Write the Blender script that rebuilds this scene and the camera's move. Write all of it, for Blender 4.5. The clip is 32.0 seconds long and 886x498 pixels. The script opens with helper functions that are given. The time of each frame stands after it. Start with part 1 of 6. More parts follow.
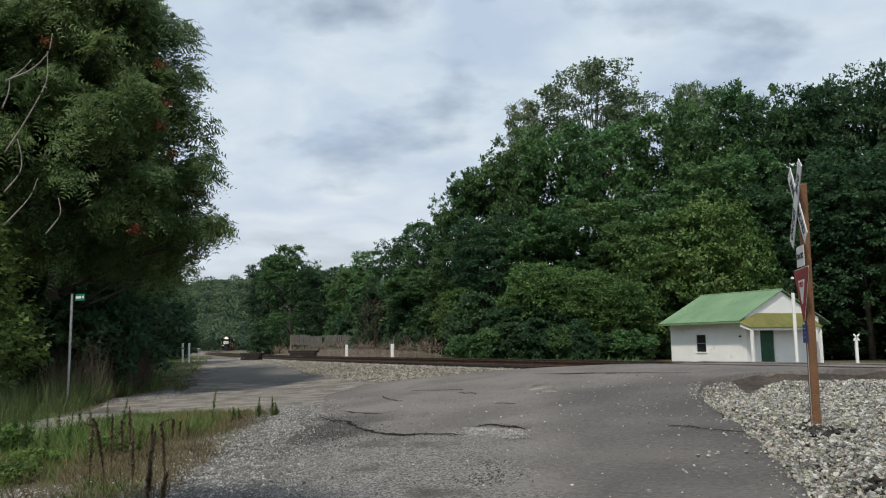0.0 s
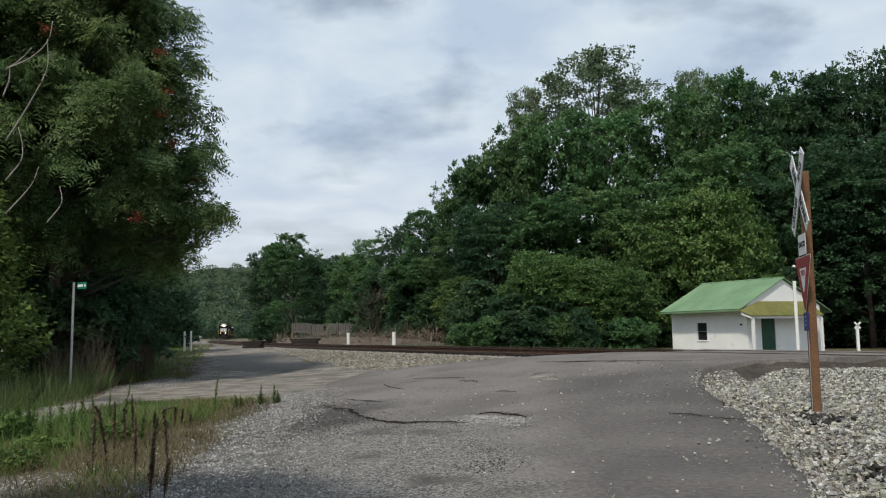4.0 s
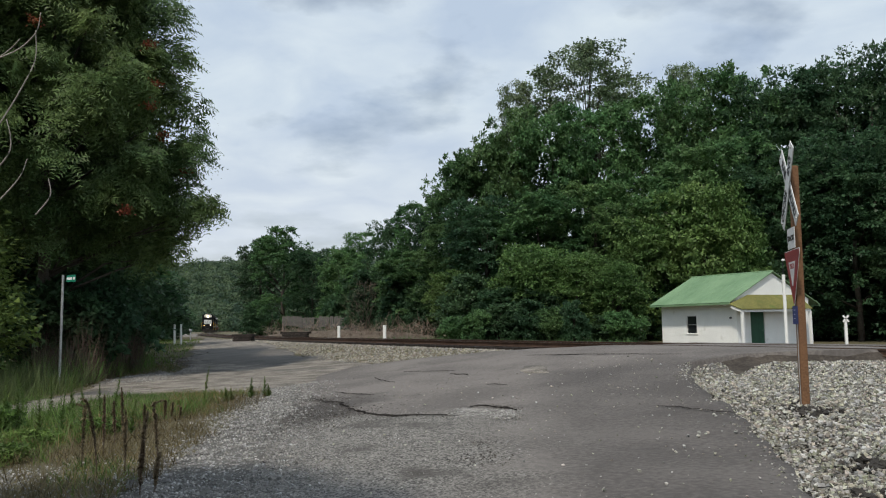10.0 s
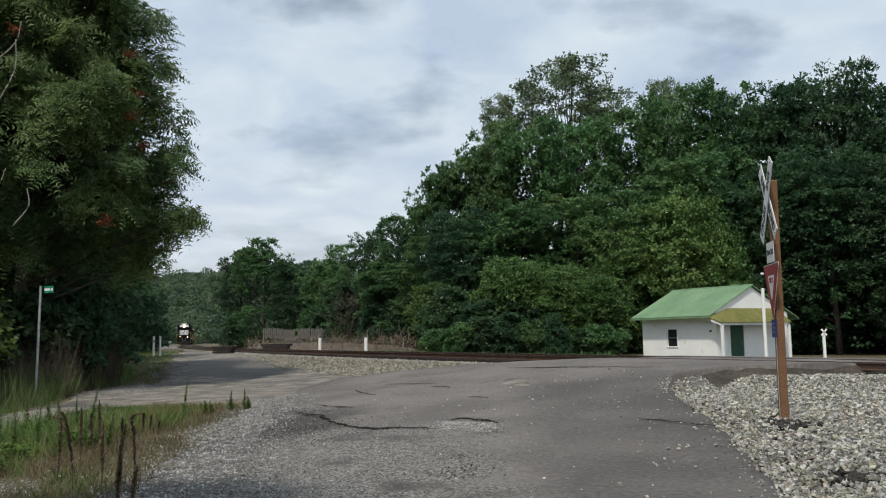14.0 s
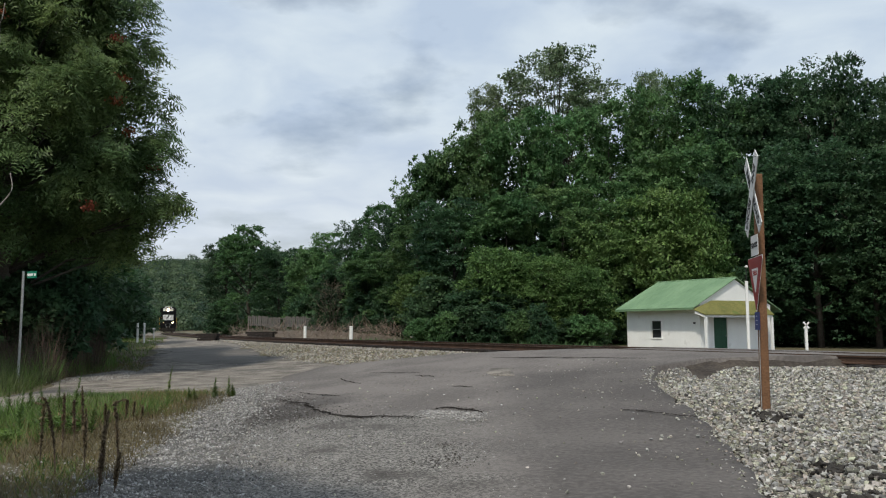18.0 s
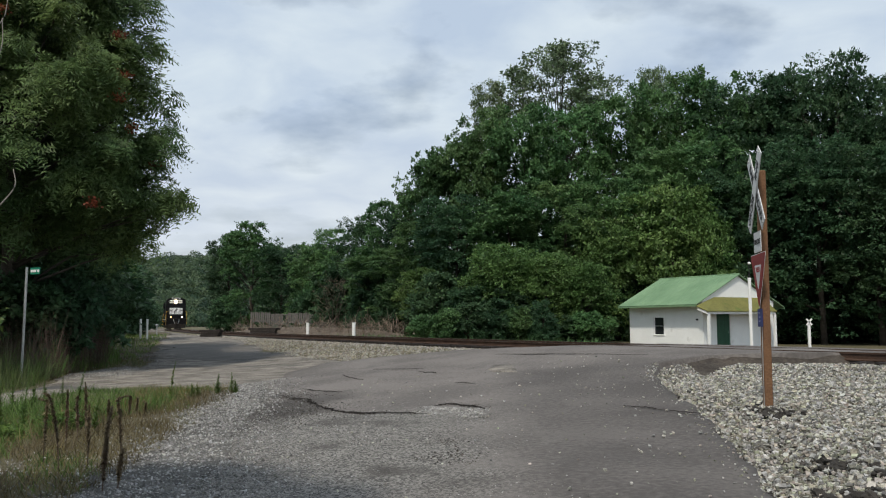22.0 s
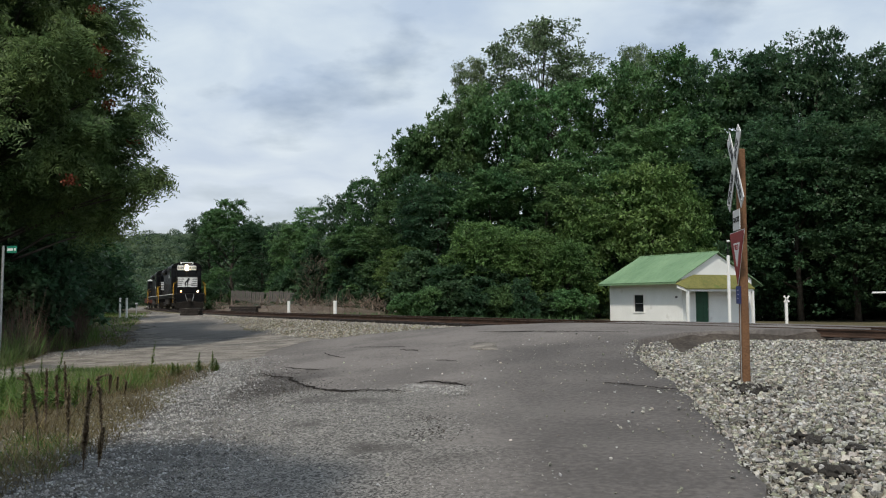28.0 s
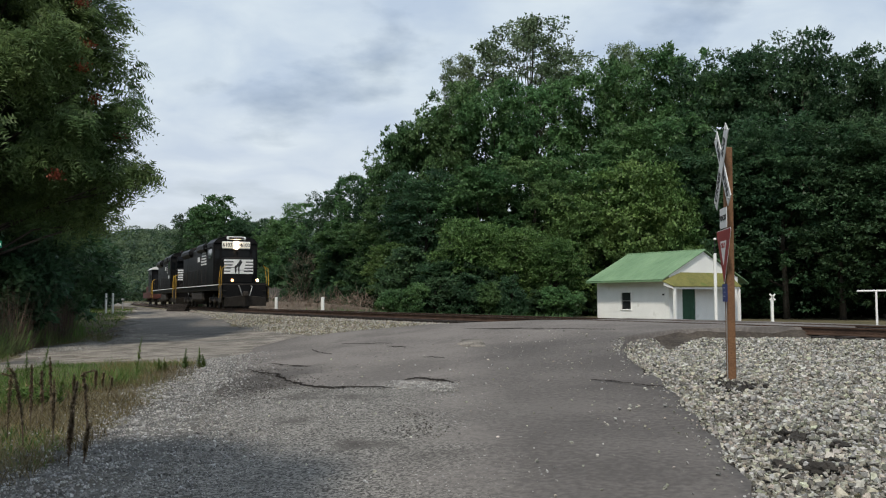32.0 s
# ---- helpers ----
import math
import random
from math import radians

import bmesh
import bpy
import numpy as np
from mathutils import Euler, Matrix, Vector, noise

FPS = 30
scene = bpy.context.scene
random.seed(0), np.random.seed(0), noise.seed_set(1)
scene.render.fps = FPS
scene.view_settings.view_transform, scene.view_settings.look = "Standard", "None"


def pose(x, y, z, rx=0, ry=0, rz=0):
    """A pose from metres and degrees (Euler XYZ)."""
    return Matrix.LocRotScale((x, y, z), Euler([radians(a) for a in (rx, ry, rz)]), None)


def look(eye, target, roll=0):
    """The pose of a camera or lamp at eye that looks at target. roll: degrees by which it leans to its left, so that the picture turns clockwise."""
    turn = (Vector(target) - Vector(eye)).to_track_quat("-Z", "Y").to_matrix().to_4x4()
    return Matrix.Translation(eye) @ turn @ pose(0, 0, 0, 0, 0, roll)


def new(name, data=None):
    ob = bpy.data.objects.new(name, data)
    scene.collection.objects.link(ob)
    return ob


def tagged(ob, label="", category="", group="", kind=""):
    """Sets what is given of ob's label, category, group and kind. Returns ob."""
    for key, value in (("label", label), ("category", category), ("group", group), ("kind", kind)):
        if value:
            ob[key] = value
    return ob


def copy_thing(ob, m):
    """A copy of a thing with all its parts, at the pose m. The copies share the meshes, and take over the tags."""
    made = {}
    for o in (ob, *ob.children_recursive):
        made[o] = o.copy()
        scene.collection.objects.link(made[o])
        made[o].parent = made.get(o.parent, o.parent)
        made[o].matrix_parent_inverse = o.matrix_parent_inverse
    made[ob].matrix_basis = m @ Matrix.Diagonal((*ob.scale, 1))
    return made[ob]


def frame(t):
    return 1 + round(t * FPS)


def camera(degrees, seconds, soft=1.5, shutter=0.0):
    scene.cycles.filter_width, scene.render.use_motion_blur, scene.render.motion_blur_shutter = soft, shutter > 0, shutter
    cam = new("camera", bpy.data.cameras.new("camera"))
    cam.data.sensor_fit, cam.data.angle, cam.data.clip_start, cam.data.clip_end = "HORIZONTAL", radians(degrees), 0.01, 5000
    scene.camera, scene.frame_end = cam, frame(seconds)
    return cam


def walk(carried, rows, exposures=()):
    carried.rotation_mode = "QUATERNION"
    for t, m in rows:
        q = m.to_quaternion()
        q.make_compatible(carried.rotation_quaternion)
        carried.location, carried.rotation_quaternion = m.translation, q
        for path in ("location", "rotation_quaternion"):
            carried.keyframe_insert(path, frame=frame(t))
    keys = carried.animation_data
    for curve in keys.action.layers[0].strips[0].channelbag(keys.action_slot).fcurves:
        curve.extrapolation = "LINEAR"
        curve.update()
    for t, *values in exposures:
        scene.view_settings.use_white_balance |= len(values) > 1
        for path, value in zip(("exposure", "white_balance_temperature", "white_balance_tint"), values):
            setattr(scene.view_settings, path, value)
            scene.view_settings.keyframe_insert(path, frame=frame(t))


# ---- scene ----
# ---------------------------------------------------------------- camera
LENS = 55.5
EYE = (0.0, 0.0, 1.6)
PATH = [
    (0, 96.474, 1.059, 4.714), (0.5, 96.332, 1.146, 4.702), (1, 96.040, 1.308, 4.913), (1.5, 95.879, 1.507, 5.200),
    (2, 95.721, 1.622, 5.193), (2.5, 95.734, 1.569, 5.226), (3, 95.759, 1.461, 5.087), (3.5, 95.799, 1.050, 4.786),
    (5.5, 95.026, 1.317, 5.054), (6, 95.062, 1.503, 5.213), (6.5, 95.179, 1.576, 5.502), (7, 95.103, 1.555, 5.493),
    (7.5, 95.093, 1.595, 5.312), (8, 95.211, 1.506, 5.151), (8.5, 95.274, 1.412, 4.866), (9, 95.336, 1.285, 4.570),
    (9.5, 95.341, 1.190, 4.472), (10, 95.205, 1.049, 4.176), (10.5, 95.127, 0.823, 3.872), (11, 95.151, 0.686, 3.636),
    (11.5, 95.362, 0.841, 3.352), (12, 95.760, 1.125, 3.331), (12.5, 96.231, 1.336, 3.807), (13, 96.358, 1.256, 3.843),
    (13.5, 96.214, 1.050, 3.454), (14, 96.029, 0.906, 2.928), (14.5, 95.819, 0.990, 2.647), (16.5, 94.986, 0.962, 1.936),
    (17, 95.166, 0.948, 1.812), (17.5, 95.310, 0.636, 1.811), (18, 95.302, 0.359, 1.935), (18.5, 95.066, 0.298, 1.996),
    (19, 94.656, 0.306, 2.120), (19.5, 94.365, 0.151, 1.962), (20, 94.417, 0.124, 1.880), (20.5, 94.572, 0.011, 1.892),
    (21, 94.724, 0.034, 1.986), (21.5, 94.923, 0.218, 2.047), (22, 95.063, 0.312, 2.109), (22.5, 94.967, 0.370, 2.220),
    (23, 94.824, 0.458, 2.193), (23.5, 94.740, 0.484, 2.142), (24, 94.552, 0.491, 2.192), (24.5, 94.458, 0.464, 1.858),
    (25, 94.512, 0.425, 1.526), (25.5, 94.510, 0.494, 1.358), (27.5, 93.604, 0.446, 1.183), (28, 93.562, 0.455, 0.841),
    (28.5, 93.579, 0.462, 0.699), (29, 93.645, 0.413, 0.587), (29.5, 93.483, 0.387, 0.461), (30, 93.466, 0.239, 0.265),
    (30.5, 93.523, 0.290, 0.101), (31, 93.508, 0.263, -0.031), (31.5, 93.469, 0.140, -0.114), (32, 93.337, 0.250, 0.015),
]
cam = camera(LENS, 32.0, soft=1.15)
walk(cam, [(t, pose(*EYE, rx, ry, rz)) for t, rx, ry, rz in PATH],
     exposures=[(0.0, 0.0), (32.0, 0.0)])

# ---------------------------------------------------------------- world and sun
SUN_DIR = Vector((-0.19, -0.55, 0.81)).normalized()      # behind the camera and to its left, through thin cloud
world = bpy.data.worlds.new("sky")
scene.world = world
world.use_nodes = True
wn, wl = world.node_tree.nodes, world.node_tree.links
wn.clear()
w_out = wn.new("ShaderNodeOutputWorld")
w_bg = wn.new("ShaderNodeBackground")
w_sky = wn.new("ShaderNodeTexSky")
w_sky.sky_type, w_sky.sun_disc = "NISHITA", False
w_sky.sun_elevation, w_sky.sun_rotation = math.asin(SUN_DIR.z), math.atan2(SUN_DIR.x, SUN_DIR.y)
w_sky.air_density, w_sky.dust_density, w_sky.ozone_density = 1.0, 2.0, 1.5
w_co = wn.new("ShaderNodeTexCoord")
w_sep = wn.new("ShaderNodeSeparateXYZ")
w_den = wn.new("ShaderNodeMath")
w_den.operation = "ADD"
w_den.inputs[1].default_value = 0.22
w_dx, w_dy = wn.new("ShaderNodeMath"), wn.new("ShaderNodeMath")
w_dx.operation = w_dy.operation = "DIVIDE"
w_com = wn.new("ShaderNodeCombineXYZ")
w_big, w_fine = wn.new("ShaderNodeTexNoise"), wn.new("ShaderNodeTexNoise")
w_big.inputs["Scale"].default_value, w_big.inputs["Detail"].default_value = 1.5, 7
w_big.inputs["Roughness"].default_value = 0.52
w_fine.inputs["Scale"].default_value, w_fine.inputs["Detail"].default_value = 3.4, 6
w_fine.inputs["Distortion"].default_value = 0.4
w_r1, w_r2 = wn.new("ShaderNodeValToRGB"), wn.new("ShaderNodeValToRGB")
w_r1.color_ramp.elements[0].position, w_r1.color_ramp.elements[1].position = 0.30, 0.47
w_r2.color_ramp.elements[0].position, w_r2.color_ramp.elements[1].position = 0.34, 0.68
w_r2.color_ramp.elements[0].color = (6.0, 7.25, 8.95, 1)
w_r2.color_ramp.elements[1].color = (8.35, 9.45, 10.3, 1)
w_mix = wn.new("ShaderNodeMixRGB")
wl.new(w_co.outputs["Generated"], w_sep.inputs[0])
wl.new(w_sep.outputs["Z"], w_den.inputs[0])
for node, axis in ((w_dx, "X"), (w_dy, "Y")):
    wl.new(w_sep.outputs[axis], node.inputs[0])
    wl.new(w_den.outputs[0], node.inputs[1])
wl.new(w_dx.outputs[0], w_com.inputs[0])
wl.new(w_dy.outputs[0], w_com.inputs[1])
for node in (w_big, w_fine):
    wl.new(w_com.outputs[0], node.inputs["Vector"])
wl.new(w_big.outputs["Fac"], w_r1.inputs[0])
wl.new(w_fine.outputs["Fac"], w_r2.inputs[0])
wl.new(w_r1.outputs[0], w_mix.inputs[0])
wl.new(w_sky.outputs[0], w_mix.inputs[1])
wl.new(w_r2.outputs[0], w_mix.inputs[2])
w_low, w_hor = wn.new("ShaderNodeMapRange"), wn.new("ShaderNodeMixRGB")
w_low.inputs["From Min"].default_value, w_low.inputs["From Max"].default_value = 0.26, 0.02
w_low.inputs["To Max"].default_value = 0.65
w_hor.inputs[2].default_value = (9.3, 9.7, 10.2, 1)
wl.new(w_sep.outputs["Z"], w_low.inputs["Value"])
wl.new(w_low.outputs[0], w_hor.inputs[0])
wl.new(w_mix.outputs[0], w_hor.inputs[1])
wl.new(w_hor.outputs[0], w_bg.inputs[0])
w_bg.inputs["Strength"].default_value = 0.084
wl.new(w_bg.outputs[0], w_out.inputs[0])

sun = new("sun", bpy.data.lights.new("sun", "SUN"))
sun.data.energy, sun.data.angle, sun.data.color = 3.0, radians(4), (1.0, 0.93, 0.82)
sun.matrix_world = look(SUN_DIR * 60, (0, 0, 0))


# ---------------------------------------------------------------- materials
def material(name, dark, light, scale=2.0, fine=30.0, rough=0.8, metal=0.0, bump=0.2, bump_scale=40.0, spread=0.5,
             space="Object", per=0.0, spec=0.3, stain=None, stain_scale=0.7, stain_at=0.58):
    m = bpy.data.materials.new(name)
    m.use_nodes = True
    n, l = m.node_tree.nodes, m.node_tree.links
    b = n["Principled BSDF"]
    b.inputs["Roughness"].default_value, b.inputs["Metallic"].default_value = rough, metal
    b.inputs["Specular IOR Level"].default_value = spec
    if space == "World":
        co = n.new("ShaderNodeNewGeometry").outputs["Position"]
    else:
        co = n.new("ShaderNodeTexCoord").outputs["Object"]
    n1, n2 = n.new("ShaderNodeTexNoise"), n.new("ShaderNodeTexNoise")
    for node, s, d in ((n1, scale, 5), (n2, fine, 4)):
        node.inputs["Scale"].default_value, node.inputs["Detail"].default_value = s, d
        l.new(co, node.inputs["Vector"])
    add = n.new("ShaderNodeMix")
    add.inputs["Factor"].default_value = 0.5
    l.new(n1.outputs["Fac"], add.inputs["A"])
    l.new(n2.outputs["Fac"], add.inputs["B"])
    ramp = n.new("ShaderNodeValToRGB")
    ramp.color_ramp.elements[0].position, ramp.color_ramp.elements[1].position = 0.5 - spread / 4, 0.5 + spread / 4
    ramp.color_ramp.elements[0].color, ramp.color_ramp.elements[1].color = (*dark, 1), (*light, 1)
    l.new(add.outputs["Result"], ramp.inputs[0])
    col = ramp.outputs[0]
    if stain:
        n3 = n.new("ShaderNodeTexNoise")
        n3.inputs["Scale"].default_value, n3.inputs["Detail"].default_value = stain_scale, 6
        l.new(co, n3.inputs["Vector"])
        r3 = n.new("ShaderNodeValToRGB")
        r3.color_ramp.elements[0].position, r3.color_ramp.elements[1].position = stain_at, stain_at + 0.14
        l.new(n3.outputs["Fac"], r3.inputs[0])
        mx = n.new("ShaderNodeMixRGB")
        mx.inputs[2].default_value = (*stain, 1)
        l.new(r3.outputs[0], mx.inputs[0])
        l.new(col, mx.inputs[1])
        col = mx.outputs[0]
    if per:
        hsv = n.new("ShaderNodeHueSaturation")
        rnd = n.new("ShaderNodeNewGeometry").outputs["Random Per Island"]
        mr = n.new("ShaderNodeMapRange")
        mr.inputs["To Min"].default_value, mr.inputs["To Max"].default_value = 1 - per, 1 + per
        l.new(rnd, mr.inputs["Value"])
        l.new(mr.outputs[0], hsv.inputs["Value"])
        wn2, hue, sat = n.new("ShaderNodeTexWhiteNoise"), n.new("ShaderNodeMapRange"), n.new("ShaderNodeMapRange")
        wn2.noise_dimensions = "1D"
        l.new(rnd, wn2.inputs["W"])
        hue.inputs["To Min"].default_value, hue.inputs["To Max"].default_value = 0.5 - per * 0.11, 0.5 + per * 0.10
        sat.inputs["To Min"].default_value, sat.inputs["To Max"].default_value = 0.2, 2.0
        l.new(wn2.outputs["Value"], hue.inputs["Value"])
        wn3 = n.new("ShaderNodeTexWhiteNoise")
        wn3.noise_dimensions = "1D"
        l.new(wn2.outputs["Value"], wn3.inputs["W"])
        l.new(wn3.outputs["Value"], sat.inputs["Value"])
        l.new(hue.outputs[0], hsv.inputs["Hue"])
        l.new(sat.outputs[0], hsv.inputs["Saturation"])
        l.new(col, hsv.inputs["Color"])
        col = hsv.outputs[0]
    l.new(col, b.inputs["Base Color"])
    if bump:
        n4 = n.new("ShaderNodeTexNoise")
        n4.inputs["Scale"].default_value, n4.inputs["Detail"].default_value = bump_scale, 5
        l.new(co, n4.inputs["Vector"])
        bp = n.new("ShaderNodeBump")
        bp.inputs["Strength"].default_value, bp.inputs["Distance"].default_value = bump, 0.02
        l.new(n4.outputs["Fac"], bp.inputs["Height"])
        l.new(bp.outputs[0], b.inputs["Normal"])
    return m


def leaf_material(name, dark, light, patch=0.35, clear=0.3, vary=0.42, rough=0.45):
    """Leaves: colour varies from leaf to leaf and from bough to bough; some light passes through."""
    m = bpy.data.materials.new(name)
    m.use_nodes = True
    n, l = m.node_tree.nodes, m.node_tree.links
    b, out = n["Principled BSDF"], n["Material Output"]
    geo = n.new("ShaderNodeNewGeometry")
    noise_node = n.new("ShaderNodeTexNoise")
    noise_node.inputs["Scale"].default_value, noise_node.inputs["Detail"].default_value = patch, 3
    l.new(geo.outputs["Position"], noise_node.inputs["Vector"])
    ramp = n.new("ShaderNodeValToRGB")
    ramp.color_ramp.elements[0].position, ramp.color_ramp.elements[1].position = 0.35, 0.65
    ramp.color_ramp.elements[0].color, ramp.color_ramp.elements[1].color = (*dark, 1), (*light, 1)
    l.new(noise_node.outputs["Fac"], ramp.inputs[0])
    hsv, mr, mh = n.new("ShaderNodeHueSaturation"), n.new("ShaderNodeMapRange"), n.new("ShaderNodeMapRange")
    mr.inputs["To Min"].default_value, mr.inputs["To Max"].default_value = 1 - vary, 1 + vary
    mh.inputs["To Min"].default_value, mh.inputs["To Max"].default_value = 0.485, 0.515
    l.new(geo.outputs["Random Per Island"], mr.inputs["Value"])
    info = n.new("ShaderNodeObjectInfo")
    whole, own, both = n.new("ShaderNodeTexWhiteNoise"), n.new("ShaderNodeMapRange"), n.new("ShaderNodeMath")
    whole.noise_dimensions, both.operation = "1D", "MULTIPLY"
    own.inputs["To Min"].default_value, own.inputs["To Max"].default_value = 0.8, 1.2
    l.new(info.outputs["Random"], whole.inputs["W"])
    l.new(whole.outputs["Value"], own.inputs["Value"])
    l.new(mr.outputs[0], both.inputs[0])
    l.new(own.outputs[0], both.inputs[1])
    l.new(both.outputs[0], hsv.inputs["Value"])
    l.new(info.outputs["Random"], mh.inputs["Value"])
    l.new(mh.outputs[0], hsv.inputs["Hue"])
    l.new(ramp.outputs[0], hsv.inputs["Color"])
    l.new(hsv.outputs[0], b.inputs["Base Color"])
    b.inputs["Roughness"].default_value, b.inputs["Specular IOR Level"].default_value = rough, 0.2
    tr, mix = n.new("ShaderNodeBsdfTranslucent"), n.new("ShaderNodeMixShader")
    l.new(hsv.outputs[0], tr.inputs["Color"])
    mix.inputs[0].default_value = clear
    l.new(b.outputs[0], mix.inputs[1])
    l.new(tr.outputs[0], mix.inputs[2])
    l.new(mix.outputs[0], out.inputs["Surface"])
    return m


def glow(name, colour, strength):
    m = bpy.data.materials.new(name)
    m.use_nodes = True
    b = m.node_tree.nodes["Principled BSDF"]
    b.inputs["Base Color"].default_value = (*colour, 1)
    b.inputs["Emission Color"].default_value, b.inputs["Emission Strength"].default_value = (*colour, 1), strength
    return m


def glass(name, colour, rough=0.05):
    m = bpy.data.materials.new(name)
    m.use_nodes = True
    b = m.node_tree.nodes["Principled BSDF"]
    b.inputs["Base Color"].default_value = (*colour, 1)
    b.inputs["Roughness"].default_value, b.inputs["Specular IOR Level"].default_value = rough, 0.6
    return m


M_SOIL = material("soil and low grass", (0.055, 0.052, 0.026), (0.135, 0.115, 0.066), 0.6, 9, 0.95, bump=0.6, bump_scale=14, space="World",
                  stain=(0.13, 0.105, 0.075), stain_scale=0.25)
M_ASPHALT = material("worn asphalt", (0.108, 0.097, 0.09), (0.174, 0.157, 0.145), 0.55, 17, 0.9, bump=0.35, bump_scale=120, space="World",
                     spread=0.30, stain=(0.080, 0.072, 0.067), stain_scale=0.6, stain_at=0.62)


def lay_bare(m):
    """The left half of the near road has lost its seal: pale aggregate shows, with a ragged border and dark tar patches."""
    n, l = m.node_tree.nodes, m.node_tree.links
    b = n["Principled BSDF"]
    old = b.inputs["Base Color"].links[0].from_socket
    pos = n.new("ShaderNodeNewGeometry").outputs["Position"]
    sep = n.new("ShaderNodeSeparateXYZ")
    l.new(pos, sep.inputs[0])
    wob = n.new("ShaderNodeTexNoise")
    wob.inputs["Scale"].default_value, wob.inputs["Detail"].default_value, wob.inputs["Roughness"].default_value = 0.9, 8, 0.65
    l.new(pos, wob.inputs["Vector"])

    def ramped(axis, push, lo, hi):
        add = n.new("ShaderNodeMath")
        add.operation = "MULTIPLY_ADD"
        add.inputs[1].default_value = push
        l.new(wob.outputs["Fac"], add.inputs[0])
        l.new(sep.outputs[axis], add.inputs[2])
        mr = n.new("ShaderNodeMapRange")
        mr.inputs["From Min"].default_value, mr.inputs["From Max"].default_value = lo + push / 2, hi + push / 2
        l.new(add.outputs[0], mr.inputs["Value"])
        return mr.outputs[0]

    fx, fy = ramped("X", 3.4, 0.75, -0.65), ramped("Y", 1.6, 13.9, 12.9)
    mul = n.new("ShaderNodeMath")
    mul.operation = "MULTIPLY"
    l.new(fx, mul.inputs[0])
    l.new(fy, mul.inputs[1])
    seal_y, seal_x = ramped("Y", 1.2, 19.2, 17.4), ramped("X", 0.8, 0.2, 0.9)
    seal = n.new("ShaderNodeMath")
    seal.operation = "MULTIPLY"
    l.new(seal_y, seal.inputs[0])
    l.new(seal_x, seal.inputs[1])
    newer = n.new("ShaderNodeMixRGB")
    newer.blend_type = "MULTIPLY"
    newer.inputs[2].default_value = (0.71, 0.71, 0.715, 1)
    l.new(seal.outputs[0], newer.inputs[0])
    l.new(old, newer.inputs[1])
    old = newer.outputs[0]
    grain = n.new("ShaderNodeTexVoronoi")
    grain.inputs["Scale"].default_value = 48
    l.new(pos, grain.inputs["Vector"])
    hue = n.new("ShaderNodeValToRGB")
    hue.color_ramp.elements[0].position, hue.color_ramp.elements[1].position = 0.25, 0.8
    hue.color_ramp.elements[0].color, hue.color_ramp.elements[1].color = (0.042, 0.039, 0.036, 1), (0.265, 0.25, 0.228, 1)
    l.new(grain.outputs["Color"], hue.inputs[0])
    mix = n.new("ShaderNodeMixRGB")
    l.new(mul.outputs[0], mix.inputs[0])
    l.new(old, mix.inputs[1])
    l.new(hue.outputs[0], mix.inputs[2])
    tar = n.new("ShaderNodeTexNoise")
    tar.inputs["Scale"].default_value, tar.inputs["Detail"].default_value = 0.8, 9
    l.new(pos, tar.inputs["Vector"])
    cut = n.new("ShaderNodeValToRGB")
    cut.color_ramp.elements[0].position, cut.color_ramp.elements[1].position = 0.56, 0.70
    l.new(tar.outputs["Fac"], cut.inputs[0])
    patch = n.new("ShaderNodeMixRGB")
    patch.inputs[2].default_value = (0.055, 0.049, 0.044, 1)
    both = n.new("ShaderNodeMath")
    both.operation = "MULTIPLY"
    l.new(cut.outputs[0], both.inputs[0])
    l.new(mul.outputs[0], both.inputs[1])
    l.new(both.outputs[0], patch.inputs[0])
    l.new(mix.outputs[0], patch.inputs[1])
    # a broad oily patch where the broken seal ends
    off = n.new("ShaderNodeVectorMath")
    off.operation = "MULTIPLY_ADD"
    off.inputs[1].default_value, off.inputs[2].default_value = (1.15, 0.42, 0), (3.15 * 1.15, -14.6 * 0.42, 0)
    l.new(pos, off.inputs[0])
    size = n.new("ShaderNodeVectorMath")
    size.operation = "LENGTH"
    l.new(off.outputs[0], size.inputs[0])
    frayed = n.new("ShaderNodeMath")
    frayed.operation = "MULTIPLY_ADD"
    frayed.inputs[1].default_value = -1.9
    l.new(tar.outputs["Fac"], frayed.inputs[0])
    l.new(size.outputs["Value"], frayed.inputs[2])
    near = n.new("ShaderNodeMapRange")
    near.inputs["From Min"].default_value, near.inputs["From Max"].default_value = 0.15, -0.35
    near.inputs["To Max"].default_value = 0.85
    l.new(frayed.outputs[0], near.inputs["Value"])
    oil = n.new("ShaderNodeMixRGB")
    oil.inputs[2].default_value = (0.05, 0.045, 0.041, 1)
    l.new(near.outputs[0], oil.inputs[0])
    l.new(patch.outputs[0], oil.inputs[1])
    l.new(oil.outputs[0], b.inputs["Base Color"])


lay_bare(M_ASPHALT)
M_LANE = material("dusty grey asphalt", (0.10, 0.089, 0.076), (0.27, 0.243, 0.21), 1.5, 26, 0.93, bump=0.6, bump_scale=80, space="World",
                  spread=0.3, stain=(0.075, 0.072, 0.069), stain_scale=0.4, stain_at=0.54)
# newer asphalt, darkened further by the trees' shade put into its colour
M_PATCH_SHADED = material("newer asphalt with tree shade in its colour", (0.085, 0.077, 0.069), (0.145, 0.132, 0.118), 0.7, 40, 0.85, bump=0.5, bump_scale=70, space="World")
M_GRAVEL = material("gravel bed", (0.045, 0.042, 0.038), (0.15, 0.143, 0.132), 3.0, 38, 0.95, bump=1.0, bump_scale=45, space="World",
                    stain=(0.10, 0.088, 0.07), stain_scale=0.5)
